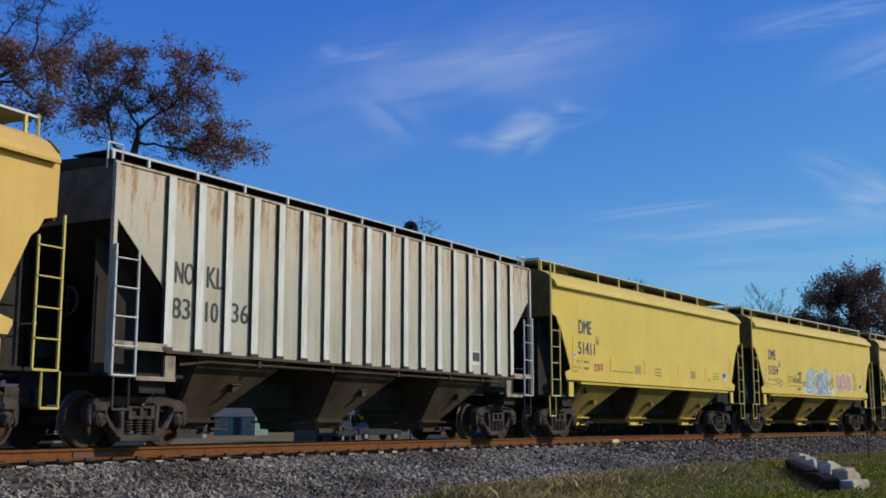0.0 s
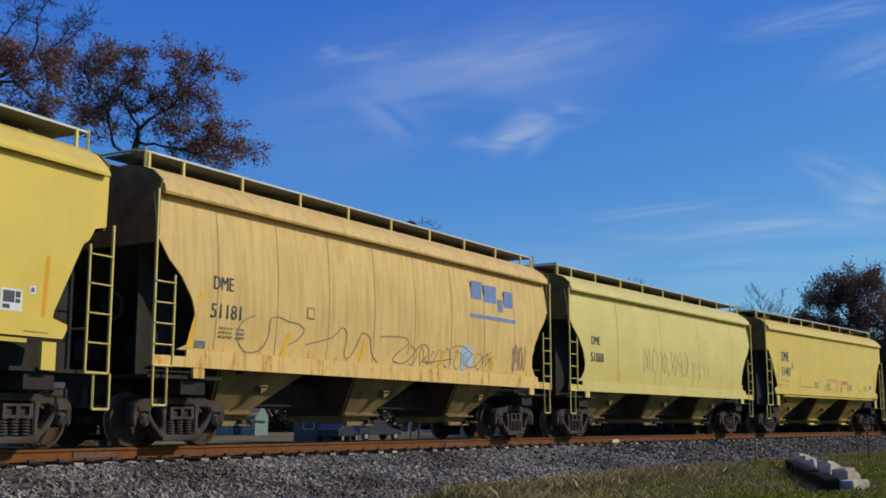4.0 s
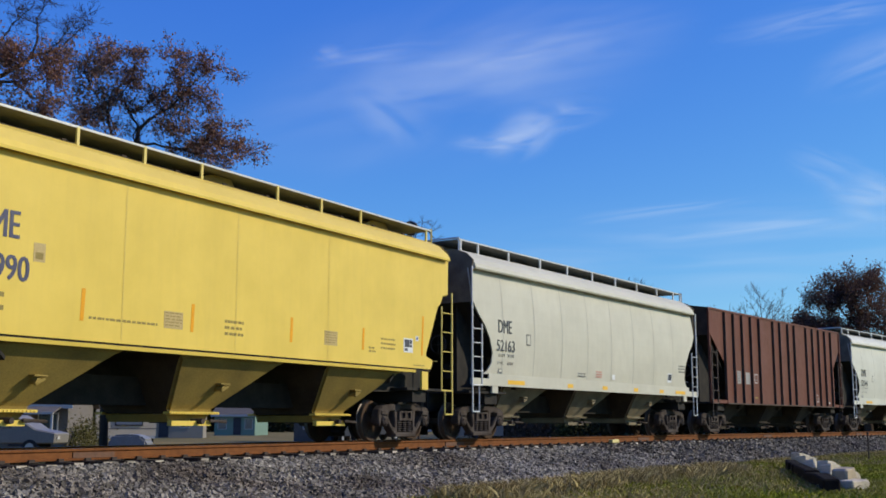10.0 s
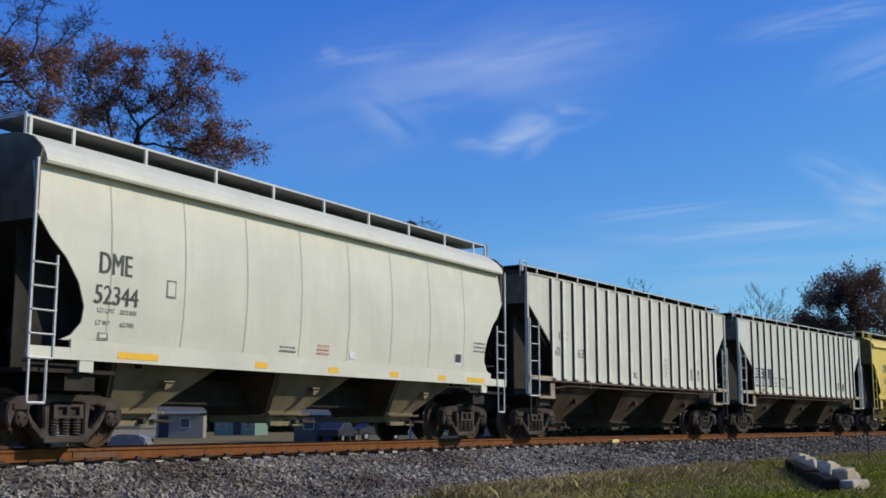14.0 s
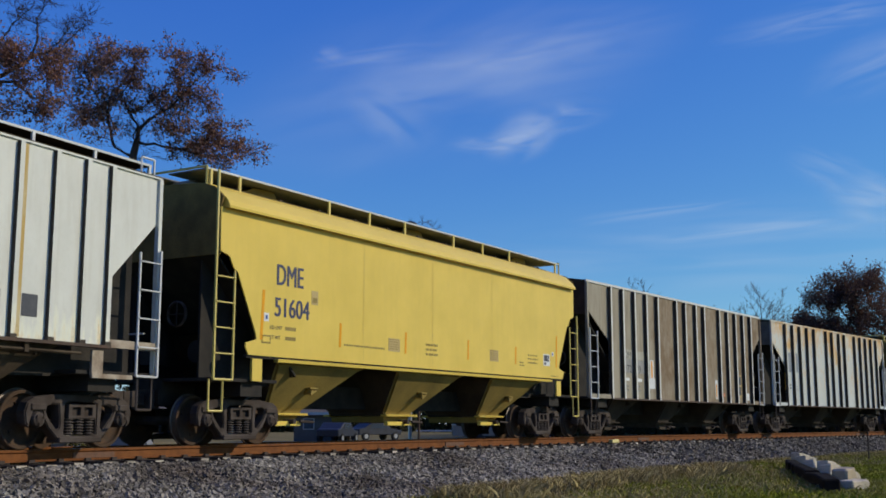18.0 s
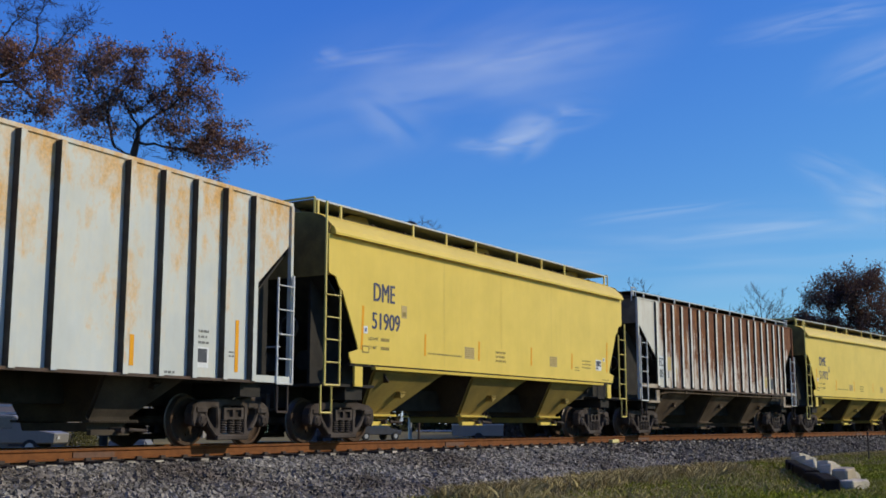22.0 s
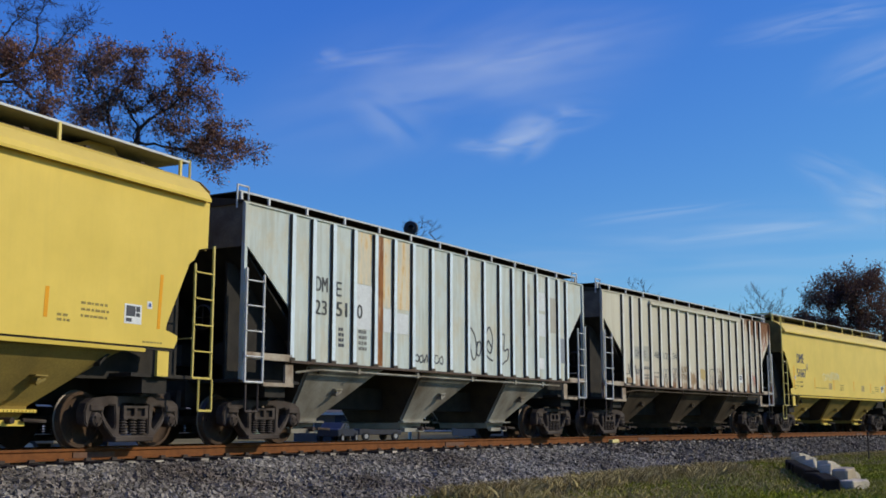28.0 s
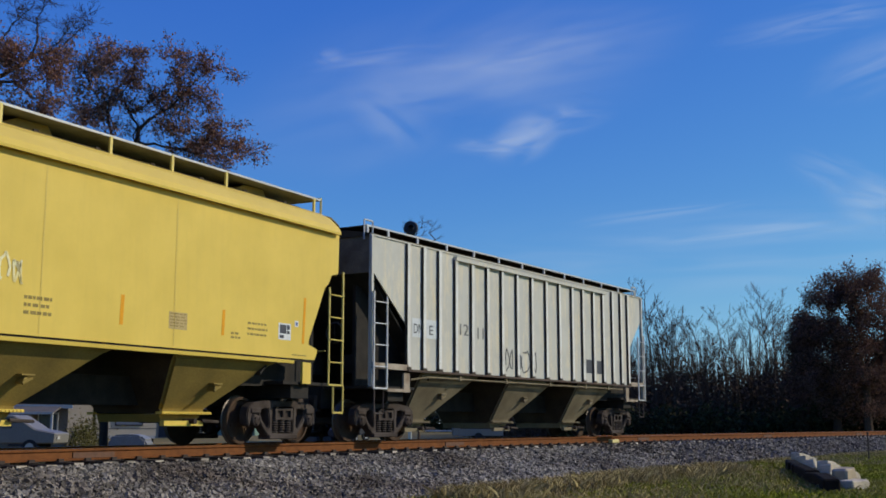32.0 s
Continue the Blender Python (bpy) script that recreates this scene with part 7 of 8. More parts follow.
def limb_tree(label, foot, limbs, seed, trunk_r, leaves, spray, each, per, spread, size, group="", lean=0.0):
    """A tree on its main limbs: each is (leafiness, how far it leans back, points (across, height)); fine shoots spring from their outer parts."""
    q = random.Random(seed)
    t = thing("tree", label, "tree", group, m=pose(*foot))
    base = Vector(foot)
    nodes, parents, leafy, outer = [base + RT * lean], [-1], [], []
    for share, back, pts in limbs:
        want = base + RT * pts[0][0] + Vector((0, 0, pts[0][1] - base.z))
        prev = min(range(len(nodes)), key=lambda i: (nodes[i] - want).length) if len(nodes) > 1 else 0
        deep = (nodes[prev] - base).dot(FW)
        chain = pts if len(nodes) == 1 else pts[1:]
        n = len(chain)
        for i, (a, z) in enumerate(chain):
            goal = base + RT * a + FW * (deep + (back - deep) * (i + 1) / n) + Vector((0, 0, z - base.z))
            start = nodes[prev]
            for j in (1, 2, 3):
                p = start.lerp(goal, j / 3)
                if j < 3:
                    p += Vector([q.uniform(-1, 1) for _ in range(3)]) * 0.06 * (goal - start).length
                nodes.append(p)
                parents.append(prev)
                prev = len(nodes) - 1
                if len(outer) or i:
                    outer.append((prev, share, (i + j / 3) / n))
    for i, share, along in outer:
        if along < 0.22:
            continue
        tips = [i]
        for _ in range(int(each * (0.5 + along))):
            o = q.choice(tips)
            g = nodes[o] + Vector((q.gauss(0, 1), q.gauss(0, 1), q.gauss(0.15, 0.8))) * spray * (0.55 if share == 0 else 1.0)
            mid = nodes[o].lerp(g, 0.5) + Vector([q.uniform(-1, 1) for _ in range(3)]) * 0.08 * (g - nodes[o]).length
            for p in (mid, g):
                nodes.append(p)
                parents.append(o)
                o = len(nodes) - 1
                if q.random() < share:
                    leafy.append(p)
            tips.append(o)
    load, kids = [0.0] * len(nodes), [0] * len(nodes)
    for i in range(len(nodes) - 1, 0, -1):
        load[i] += 1.0 if kids[i] == 0 else 0.0
        load[parents[i]] += load[i]
        kids[parents[i]] += 1
    full = max(load[1], 1)
    radii = [max(0.005, trunk_r * (l / full) ** 0.72) for l in load]
    radii[0] = trunk_r * 1.1
    b_ = branch_mesh("trunk", nodes, parents, radii, M_BARK, 2, seed, 0.30, kids, 0.006)
    c_ = leaf_mesh("crown", leafy, per, spread, size, leaves, seed)
    for o in (b_, c_):
        o.parent, o.matrix_parent_inverse = t, t.matrix_world.inverted()
    return t


FW, RT = Vector((math.cos(0.50624), math.sin(0.50624), 0)), Vector((math.sin(0.50624), -math.cos(0.50624), 0))

# two trees behind the train, holding on to russet leaves
right_limbs = [
    (0, 0, [(0.00, 6.73), (0.00, 7.92), (0.05, 8.27)]),
    (1, 0.3, [(0.05, 8.27), (0.40, 8.61), (0.85, 8.90), (1.13, 9.25), (1.40, 9.59), (1.68, 9.92), (2.07, 10.13)]),
    (1, 0.9, [(0.85, 8.90), (1.34, 9.14), (1.98, 9.22)]),
    (0.9, -0.5, [(1.13, 9.25), (1.16, 9.67), (1.07, 10.12)]),
    (1, -0.2, [(0.40, 8.61), (0.88, 8.46), (1.16, 8.16)]),
    (1, 0.2, [(0.00, 7.75), (0.66, 7.81), (1.27, 7.72), (1.80, 7.94), (2.18, 8.36)]),
    (1, 0.6, [(1.27, 7.72), (1.88, 7.69), (2.41, 7.84), (2.90, 7.66)]),
    (1, -0.2, [(1.27, 7.72), (1.83, 7.39), (2.41, 7.18)]),
    (1, 0.9, [(1.80, 7.94), (1.98, 8.21), (2.23, 8.09)]),
]
left_limbs = [
    (1, 0.5, [(0.05, 8.27), (-0.24, 8.75), (-0.55, 9.29), (-0.76, 9.86), (-1.13, 10.65)]),
    (1, -0.6, [(-0.55, 9.29), (-0.21, 9.59), (-0.06, 10.01), (-0.41, 10.38)]),
    (1, 1, [(-0.24, 8.75), (0.12, 9.14), (0.46, 9.44)]),
    (1, -0.4, [(0.00, 7.33), (-0.56, 7.75), (-0.72, 8.31), (-0.76, 8.69), (-1.10, 9.22), (-1.40, 9.74), (-1.40, 10.20)]),
    (1, 0.5, [(-0.76, 8.69), (-1.25, 8.76), (-1.63, 8.61)]),
    (1, -0.9, [(-0.76, 8.69), (-0.64, 9.02), (-0.87, 9.59)]),
]
limb_tree("broad tree with thin russet autumn leaves on spreading limbs", (21.96, 21.63, -0.97), right_limbs + left_limbs, 3, 0.105, M_LEAF, 0.22, 6, 11, 0.09, 0.044, lean=-0.52)
bare_limbs = [
    (0, 0, [(-0.61, 10.82), (-0.51, 11.42), (-0.41, 12.42)]),
    (0, 0.8, [(-0.41, 12.42), (0.41, 13.02), (1.01, 13.58), (1.52, 13.70), (1.92, 13.92), (2.33, 14.38), (2.63, 14.78), (3.00, 15.02)]),
    (0, -0.5, [(1.01, 13.58), (1.26, 14.22), (1.22, 14.82), (1.72, 15.42), (1.92, 15.92)]),
    (0, -1.2, [(-0.41, 12.42), (-0.24, 13.42), (0.30, 14.12), (0.81, 14.58), (1.42, 15.02), (1.72, 15.62)]),
    (0, 1.4, [(1.52, 13.70), (1.92, 14.42), (2.19, 15.02), (2.39, 15.62)]),
    (0, 0.3, [(0.81, 14.58), (0.45, 15.02), (0.24, 15.62)]),
]
brown_limbs = [
    (1, -0.8, [(-0.41, 12.42), (0.61, 12.42), (1.52, 12.42), (2.19, 13.18)]),
    (1, 0.7, [(0.61, 12.42), (1.22, 11.92), (2.23, 11.82), (2.83, 11.38)]),
    (1, -0.4, [(-0.41, 12.42), (0.10, 13.02), (0.30, 13.52)]),
    (1, 1, [(1.52, 12.42), (1.72, 13.02), (1.52, 13.42)]),
    (1, 0, [(-0.51, 11.42), (0.61, 11.42), (1.82, 11.32)]),
    (1, -1.2, [(0.61, 12.42), (0.91, 12.86), (0.77, 13.32)]),
]
limb_tree("tall half-bare tree with brown leaves on its lower limbs", (26.47, 32.83, -0.97), bare_limbs + brown_limbs, 5, 0.14, M_LEAF, 0.30, 6, 17, 0.15, 0.058)
# bare crown that shows over the cars
tree("bare tree with fine twigs", (54.6, 31.8, -0.97), (54.5, 31.8, 8.6), [(54.5, 31.8, 11.1, 0.9, 1.3, 0.8, 30)], 9, 0.055, None, twigs=4, twig_len=0.5)

# wood edge far down the line: bare trees over dark brush, and one oak in leaf
rng = random.Random(21)


def spot(across, depth):
    """Plan position, by its share across the view and its depth."""
    return FW * depth + RT * (across * depth)


def upright_mesh(name, h_, seed):
    """A slim bare tree: a straight stem, limbs swept upwards and fine twigs on them."""
    q = random.Random(seed)
    verts, faces = [], []

    def seg(a, b, ra, rb):
        w = (b - a).normalized()
        u = w.orthogonal().normalized()
        v = w.cross(u)
        o = len(verts)
        for c, r_ in ((a, ra), (b, rb)):
            for k in range(3):
                verts.append(c + (u * math.cos(k * 2.094) + v * math.sin(k * 2.094)) * r_)
        for k in range(3):
            faces.append((o + k, o + (k + 1) % 3, o + 3 + (k + 1) % 3, o + 3 + k))

    def shoot(p, d, length, r, level):
        n = (6, 3, 2, 2)[level]
        kids = (0, 7, 4, 0)[level]
        pts = [p]
        for i in range(n):
            d = (d + Vector((q.gauss(0, 1), q.gauss(0, 1), q.uniform(0.0, 0.9))) * (0.05, 0.13, 0.18, 0.2)[level]).normalized()
            pts.append(pts[-1] + d * length / n)
            seg(pts[-2], pts[-1], max(0.011, r * (1 - 0.8 * i / n)), max(0.009, r * (1 - 0.8 * (i + 1) / n)))
        if level == 0:
            for j in range(17):
                f = q.uniform(0.28, 0.99)
                a = q.uniform(0, 6.283)
                e = Vector((math.cos(a), math.sin(a), q.uniform(0.7, 1.7))).normalized()
                k = min(n - 1, int(f * n))
                shoot(pts[k].lerp(pts[k + 1], f * n - k), e, h_ * (0.40 - 0.24 * f) * q.uniform(0.7, 1.2), 0.055 * (1.25 - f), 1)
        elif level < 3:
            for j in range(kids):
                f = q.uniform(0.2, 1.0)
                k = min(n - 1, int(f * n))
                e = (d + Vector((q.gauss(0, 0.7), q.gauss(0, 0.7), q.uniform(-0.1, 0.7)))).normalized()
                shoot(pts[k].lerp(pts[k + 1], f * n - k), e, length * q.uniform(0.22, 0.5), 0.016, level + 1)

    shoot(Vector((0, 0, -0.1)), Vector((0, 0, 1)), h_, 0.15, 0)
    me = bpy.data.meshes.new(name)
    me.from_pydata([tuple(v) for v in verts], [], faces)
    me.materials.append(M_TWIG)
    return me


UPRIGHT = [upright_mesh("trunk", h_, 40 + i) for i, h_ in enumerate((12.6, 11.2, 13.4, 10.0, 12.0, 8.6))]
stand = [(0.186, 112, 2, 1.03), (0.205, 118, 0, 1.0), (0.250, 112, 4, 1.0), (0.276, 110, 1, 0.95), (0.289, 114, 2, 1.0), (0.301, 112, 0, 1.06), (0.315, 117, 2, 0.98), (0.405, 112, 2, 1.05)]
for i in range(66):
    stand.append((0.06 + 0.29 * (i + rng.uniform(0, 1)) / 66, rng.uniform(106, 150), rng.randrange(6), rng.uniform(0.72, 0.95)))
for a, d, k, size in stand:
    p = spot(a, d)
    t = thing("tree", "slim bare grey-brown tree at the wood's edge", "tree", "bare trees of the wood", m=pose(p.x, p.y, -0.97, 0, 0, rng.uniform(0, 360)) @ Matrix.Scale(size, 4))
    part("trunk", UPRIGHT[k], None, t)
for i, (a, d, h_, w) in enumerate([(0.345, 98, 13.6, 3.4), (0.372, 96, 14.6, 3.2), (0.325, 101, 11.0, 2.0), (0.405, 100, 13.0, 3.6)]):
    p = spot(a, d)
    tree("oak with dense dark brown autumn foliage", (p.x, p.y, -0.97), (p.x, p.y, h_ * 0.30),
         [(p.x, p.y, h_ * 0.62, w, w, h_ * 0.30, 150), (p.x, p.y, h_ * 0.30, w * 1.05, w * 1.05, h_ * 0.28, 120), (p.x + 0.3, p.y, h_ * 0.86, w * 0.6, w * 0.6, h_ * 0.10, 40)],
         60 + i, 0.32, M_LEAFD, 120, 0.36, 0.095, 1, 0.5, group="oaks in leaf")


def thicket(name, label, spots, height, per, size, material, seed, stems=True):
    """Brush: upright stems with clumps of small leaves."""
    q = random.Random(seed)
    lv = []
    for p in spots:
        h_ = height * q.uniform(0.55, 1.1)
        for j in range(9):
            lv.append(Vector((p.x + q.gauss(0, 0.09 * height + 0.1), p.y + q.gauss(0, 0.09 * height + 0.1), -0.9 + h_ * q.uniform(0, 1) ** 1.2)))
    ob = leaf_mesh(name, lv, per, 0.42, size, material, seed)
    tagged(ob, label, "brush", kind="stuff")
    if stems:
        verts, faces = [], []
        for p in spots:
            for _ in range(4):
                o = len(verts)
                x, y = p.x + q.gauss(0, 0.9), p.y + q.gauss(0, 0.9)
                hh, lx, ly = height * (0.55 + 0.75 * q.random() ** 2), q.gauss(0, 0.45), q.gauss(0, 0.45)
                for z, rr in ((-1.0, 0.06), (hh, 0.014)):
                    f = 0 if z < 0 else 1
                    for k in range(3):
                        verts.append((x + lx * f + rr * math.cos(k * 2.094), y + ly * f + rr * math.sin(k * 2.094), z))
                for k in range(3):
                    faces.append((o + k, o + (k + 1) % 3, o + 3 + (k + 1) % 3, o + 3 + k))
        tagged(raw_mesh("brush_stems", verts, faces, M_TWIG), "thin bare stems of the brush", "brush", kind="stuff")
    return ob


edge = [spot(rng.uniform(0.03, 0.47), rng.uniform(106, 150)) for _ in range(760)]
thicket("brush", "grey-brown tangled brush inside the wood", edge, 7.4, 14, 0.20, M_LITTER, 31)
low = [spot(rng.uniform(0.10, 0.47), rng.uniform(98, 106)) for _ in range(220)]
thicket("brush", "low dull-green brush before the wood", low, 2.6, 14, 0.20, M_LEAFG, 32, False)
far = [spot(rng.uniform(-0.55, 0.12), rng.uniform(190, 240)) for _ in range(420)]
thicket("distant_treeline", "distant brown and green treeline beyond the field", far, 9.0, 12, 0.55, M_LEAFG, 33, False)

# ---- signal mast behind the track ----
M_SIGNAL = mat("black_signal_paint", (0.02, 0.02, 0.024), 0.6, 0, (0.04, 0.04, 0.04), 0.5, 4, 40, 0.05)
M_ALU = mat("aluminium_paint", (0.42, 0.42, 0.42), 0.45, 0.6, (0.3, 0.3, 0.29), 0.5, 4, 40, 0.05)
sg = thing("railway_signal", "black round railway signal head on a steel mast", "railway signal", m=pose(35.62, 21.12, GROUND, 0, 0, -60))
mb = bmesh.new()
tube(mb, (0, 0.28, 0), (0, 0.28, 8.55), 0.07, sides=10)
part("mast", mb, M_ALU, sg)
part("mast_base", boxes((-0.3, 0.3, 0.0, 0.6, 0.0, 0.35)), M_CONC, sg)
hb = bmesh.new()
lathe(hb, [(0.0, -0.06), (0.24, -0.06), (0.27, -0.03), (0.27, 0.02), (0.0, 0.03)], 24)
bmesh.ops.translate(hb, verts=hb.verts, vec=(0, 0, 8.56))
part("target", hb, M_SIGNAL, sg)
part("lamp_case", boxes((-0.16, 0.16, 0.03, 0.24, 8.32, 8.76)), M_SIGNAL, sg)
vz = bmesh.new()
lathe(vz, [(0.11, -0.28), (0.12, -0.06), (0.10, -0.06), (0.09, -0.28), (0.11, -0.28)], 16)
bmesh.ops.translate(vz, verts=vz.verts, vec=(0, 0, 8.56))
part("hood", vz, M_SIGNAL, sg)

# ---- yards beyond the track ----
M_TEAL = mat("teal_siding", (0.150, 0.235, 0.185), 0.7, 0, (0.120, 0.190, 0.150), 0.5, 1, 20, 0.1)
M_SLATE = mat("grey_shingle_roof", (0.125, 0.105, 0.088), 0.9, 0, (0.09, 0.076, 0.064), 0.7, 2, 20, 0.3)
M_CREAM = mat("cream_aluminium_siding", (0.55, 0.455, 0.315), 0.6, 0, (0.47, 0.385, 0.265), 0.5, 1, 20, 0.1)
M_PALE = mat("pale_grey_siding", (0.27, 0.235, 0.185), 0.7, 0, (0.22, 0.19, 0.15), 0.5, 1, 20, 0.1)
M_BLUEGREY = mat("blue_grey_siding", (0.16, 0.135, 0.11), 0.7, 0, (0.12, 0.10, 0.085), 0.5, 1, 20, 0.1)
M_GLASS = mat("dark_window_glass", (0.05, 0.065, 0.085), 0.12, 0, (0.08, 0.09, 0.11), 0.3, 1, 9, 0, spec=0.8)
M_TRIMW = mat("white_trim", (0.46, 0.44, 0.41), 0.6, 0, (0.36, 0.35, 0.33), 0.4, 3, 30, 0)
M_TYRE = mat("black_tyre", (0.02, 0.02, 0.02), 0.9)
M_NAVY = mat("navy_car_paint", (0.012, 0.015, 0.024), 0.6, 0.0, (0.03, 0.04, 0.07), 0.3, 2, 30, 0)
M_WHITECAR = mat("pale_grey_car_paint", (0.20, 0.180, 0.150), 0.45, 0, (0.16, 0.145, 0.12), 0.3, 2, 30, 0)
M_STRAWFIELD = mat("tan_field_grass", (0.22, 0.165, 0.075), 0.95, 0, (0.10, 0.095, 0.035), 0.8, 0.25, 9, 0.5, spec=0.05)

field = sheet("field", [-40 + 8.0 * i for i in range(38)], [26 + 6.0 * i for i in range(26)], lambda x, y: GROUND + 0.03 + 0.05 * noise.noise((x * 0.1, y * 0.1, 2.0)), M_STRAWFIELD)
tagged(field, "tan dry grass of the yards beyond the track", "field", kind="structure")


def house(label, across, depth, width, deep, wall_h, roof_h, wall_m, roof_m, windows, door=None, turn=0.0, porch=None, group=""):
    """A plain gabled house, its front to the track; windows: (x, z, w, h) on the front."""
    p = spot(across, depth)
    hs = thing("house", label, "house", group, m=pose(p.x, p.y, GROUND - 0.02, 0, 0, -61 + turn))
    w2 = width / 2
    bm = bmesh.new()
    prism(bm, [(-deep / 2, 0), (deep / 2, 0), (deep / 2, wall_h), (0, wall_h + roof_h - 0.12), (-deep / 2, wall_h)], -w2, w2, "x")
    part("wall", bm, wall_m, hs)
    for s in (-1, 1):
        rb = bmesh.new()
        prism(rb, [(s * (deep / 2 + 0.4), wall_h - 0.18), (s * (deep / 2 + 0.4), wall_h - 0.02), (0, wall_h + roof_h + 0.10), (0, wall_h + roof_h - 0.04)], -w2 - 0.35, w2 + 0.35, "x")
        part("roof", rb, roof_m, hs)
    part("fascia", boxes((-w2 - 0.36, w2 + 0.36, -deep / 2 - 0.46, -deep / 2 - 0.41, wall_h - 0.24, wall_h - 0.02)), M_TRIMW, hs)
    for x, z, w, h_ in windows:
        fr = boxes((x - w / 2 - 0.08, x + w / 2 + 0.08, -deep / 2 - 0.05, -deep / 2 - 0.003, z - h_ / 2 - 0.08, z + h_ / 2 + 0.08))
        wn_ = part("window", fr, M_TRIMW, hs)
        part("pane", boxes((x - w / 2, x + w / 2, -deep / 2 - 0.06, -deep / 2 - 0.053, z - h_ / 2, z + h_ / 2)), M_GLASS, wn_)
    if door:
        part("door", boxes((door - 0.45, door + 0.45, -deep / 2 - 0.06, -deep / 2 - 0.003, 0.15, 2.15)), M_NAVY, hs)
    if porch:
        x0, x1, out = porch
        pr = bmesh.new()
        prism(pr, [(-deep / 2 - 0.42, wall_h - 0.20), (-deep / 2 - 0.42, wall_h - 0.12), (-deep / 2 - out, wall_h - 0.47), (-deep / 2 - out, wall_h - 0.55)], x0, x1, "x")
        part("porch_roof", pr, roof_m, hs)
        part("gutter", boxes((x0, x1, -deep / 2 - out - 0.06, -deep / 2 - out - 0.003, wall_h - 0.58, wall_h - 0.46)), M_TRIMW, hs)
        for x in (x0 + 0.1, x1 - 0.1):
            part("porch_post", boxes((x - 0.06, x + 0.06, -deep / 2 - out + 0.05, -deep / 2 - out + 0.17, 0, wall_h - 0.55)), M_TRIMW, hs)
    return hs


house("grey house with a white-edged porch roof", -0.362, 68, 6.0, 6.0, 2.5, 1.9, M_BLUEGREY, M_SLATE, [(-1.8, 1.4, 1.0, 1.1), (1.9, 1.4, 1.0, 1.1)], 0.2, 4, porch=(-2.9, 2.7, 2.0))
house("teal house with a grey shingle roof", -0.176, 138, 4.9, 6.0, 2.5, 1.6, M_TEAL, M_SLATE, [(-1.5, 1.4, 0.9, 1.1), (1.7, 1.4, 0.8, 1.1)], 0.3, -6)
house("pale grey shed with a low roof", -0.231, 112, 5.0, 5.0, 2.6, 1.4, M_PALE, M_SLATE, [(0.8, 1.5, 0.8, 0.8)], -1.2, 8)
shrub = [spot(-0.314 + rng.uniform(-0.008, 0.008), rng.uniform(64, 67)) for _ in range(7)]
thicket("shrub", "dull olive shrub beside the house", shrub, 1.2, 60, 0.06, mat("olive_leaves", (0.13, 0.115, 0.035), 0.85, 0, (0.09, 0.075, 0.03), 0.9, 0.6, 9, 0, per_island=0.4, spec=0.05), 35, False)
tp = spot(-0.272, 56)
tarp = bmesh.new()
prism(tarp, [(-0.95, 0.0), (0.95, 0.0), (0.90, 0.55), (0.62, 0.80), (0.1, 0.86), (-0.7, 0.84), (-0.92, 0.6)], -0.7, 0.7)
bmesh.ops.bevel(tarp, geom=tarp.edges[:], offset=0.10, segments=2, affect="EDGES")
tarp = part("tarpaulin", tarp, mat("silver_tarpaulin", (0.20, 0.185, 0.165), 0.4, 0, (0.22, 0.22, 0.22), 0.6, 2, 9, 0.2))
tarp.matrix_world = pose(tp.x, tp.y, GROUND + 0.02, 0, 0, -61)
tagged(tarp, "pale silver tarpaulin over a low stack beside the camper", "tarpaulin")
house("dark outbuilding with a white door", -0.105, 88, 4.2, 4.0, 2.3, 1.2, M_SLATE, M_SLATE, [(-1.0, 1.4, 0.7, 0.7)], 1.4, 4)


def camper():
    p = spot(-0.277, 78)
    c_ = thing("camper_trailer", "cream travel trailer with a dark rear window", "camper", m=pose(p.x, p.y, GROUND + 0.03, 0, 0, -46))
    bm = bmesh.new()
    prism(bm, [(-1.95, 0.55), (1.95, 0.55), (1.98, 2.2), (1.80, 2.72), (1.5, 2.88), (-1.5, 2.88), (-1.80, 2.72), (-1.98, 2.2)], -1.2, 4.8)
    part("body", bm, M_CREAM, c_)
    wf = part("window", boxes((-0.72, 1.10, -1.26, -1.203, 1.22, 2.00)), M_SIGNAL, c_)
    part("pane", boxes((-0.64, 1.02, -1.27, -1.263, 1.30, 1.92)), mat("pale_reflecting_glass", (0.16, 0.18, 0.22), 0.15, 0, (0.2, 0.22, 0.26), 0.3, 1, 9, 0, spec=0.8), wf)
    part("trim_band", boxes((-1.99, 1.99, -1.215, -1.203, 1.02, 1.06)), M_SLATE, c_)
    part("roof_vent", boxes((-0.5, 0.1, 0.2, 0.8, 2.88, 3.05)), M_TRIMW, c_)
    part("bumper", boxes((-1.9, 1.9, -1.45, -1.25, 0.38, 0.56)), M_TRIMW, c_)
    for s in (-1, 1):
        for y in (1.3, 2.3):
            wb = bmesh.new()
            tube(wb, (s * 1.55, y, 0.34), (s * 1.85, y, 0.34), 0.34, sides=16)
            part("wheel", wb, M_TYRE, c_)
    return c_


camper()


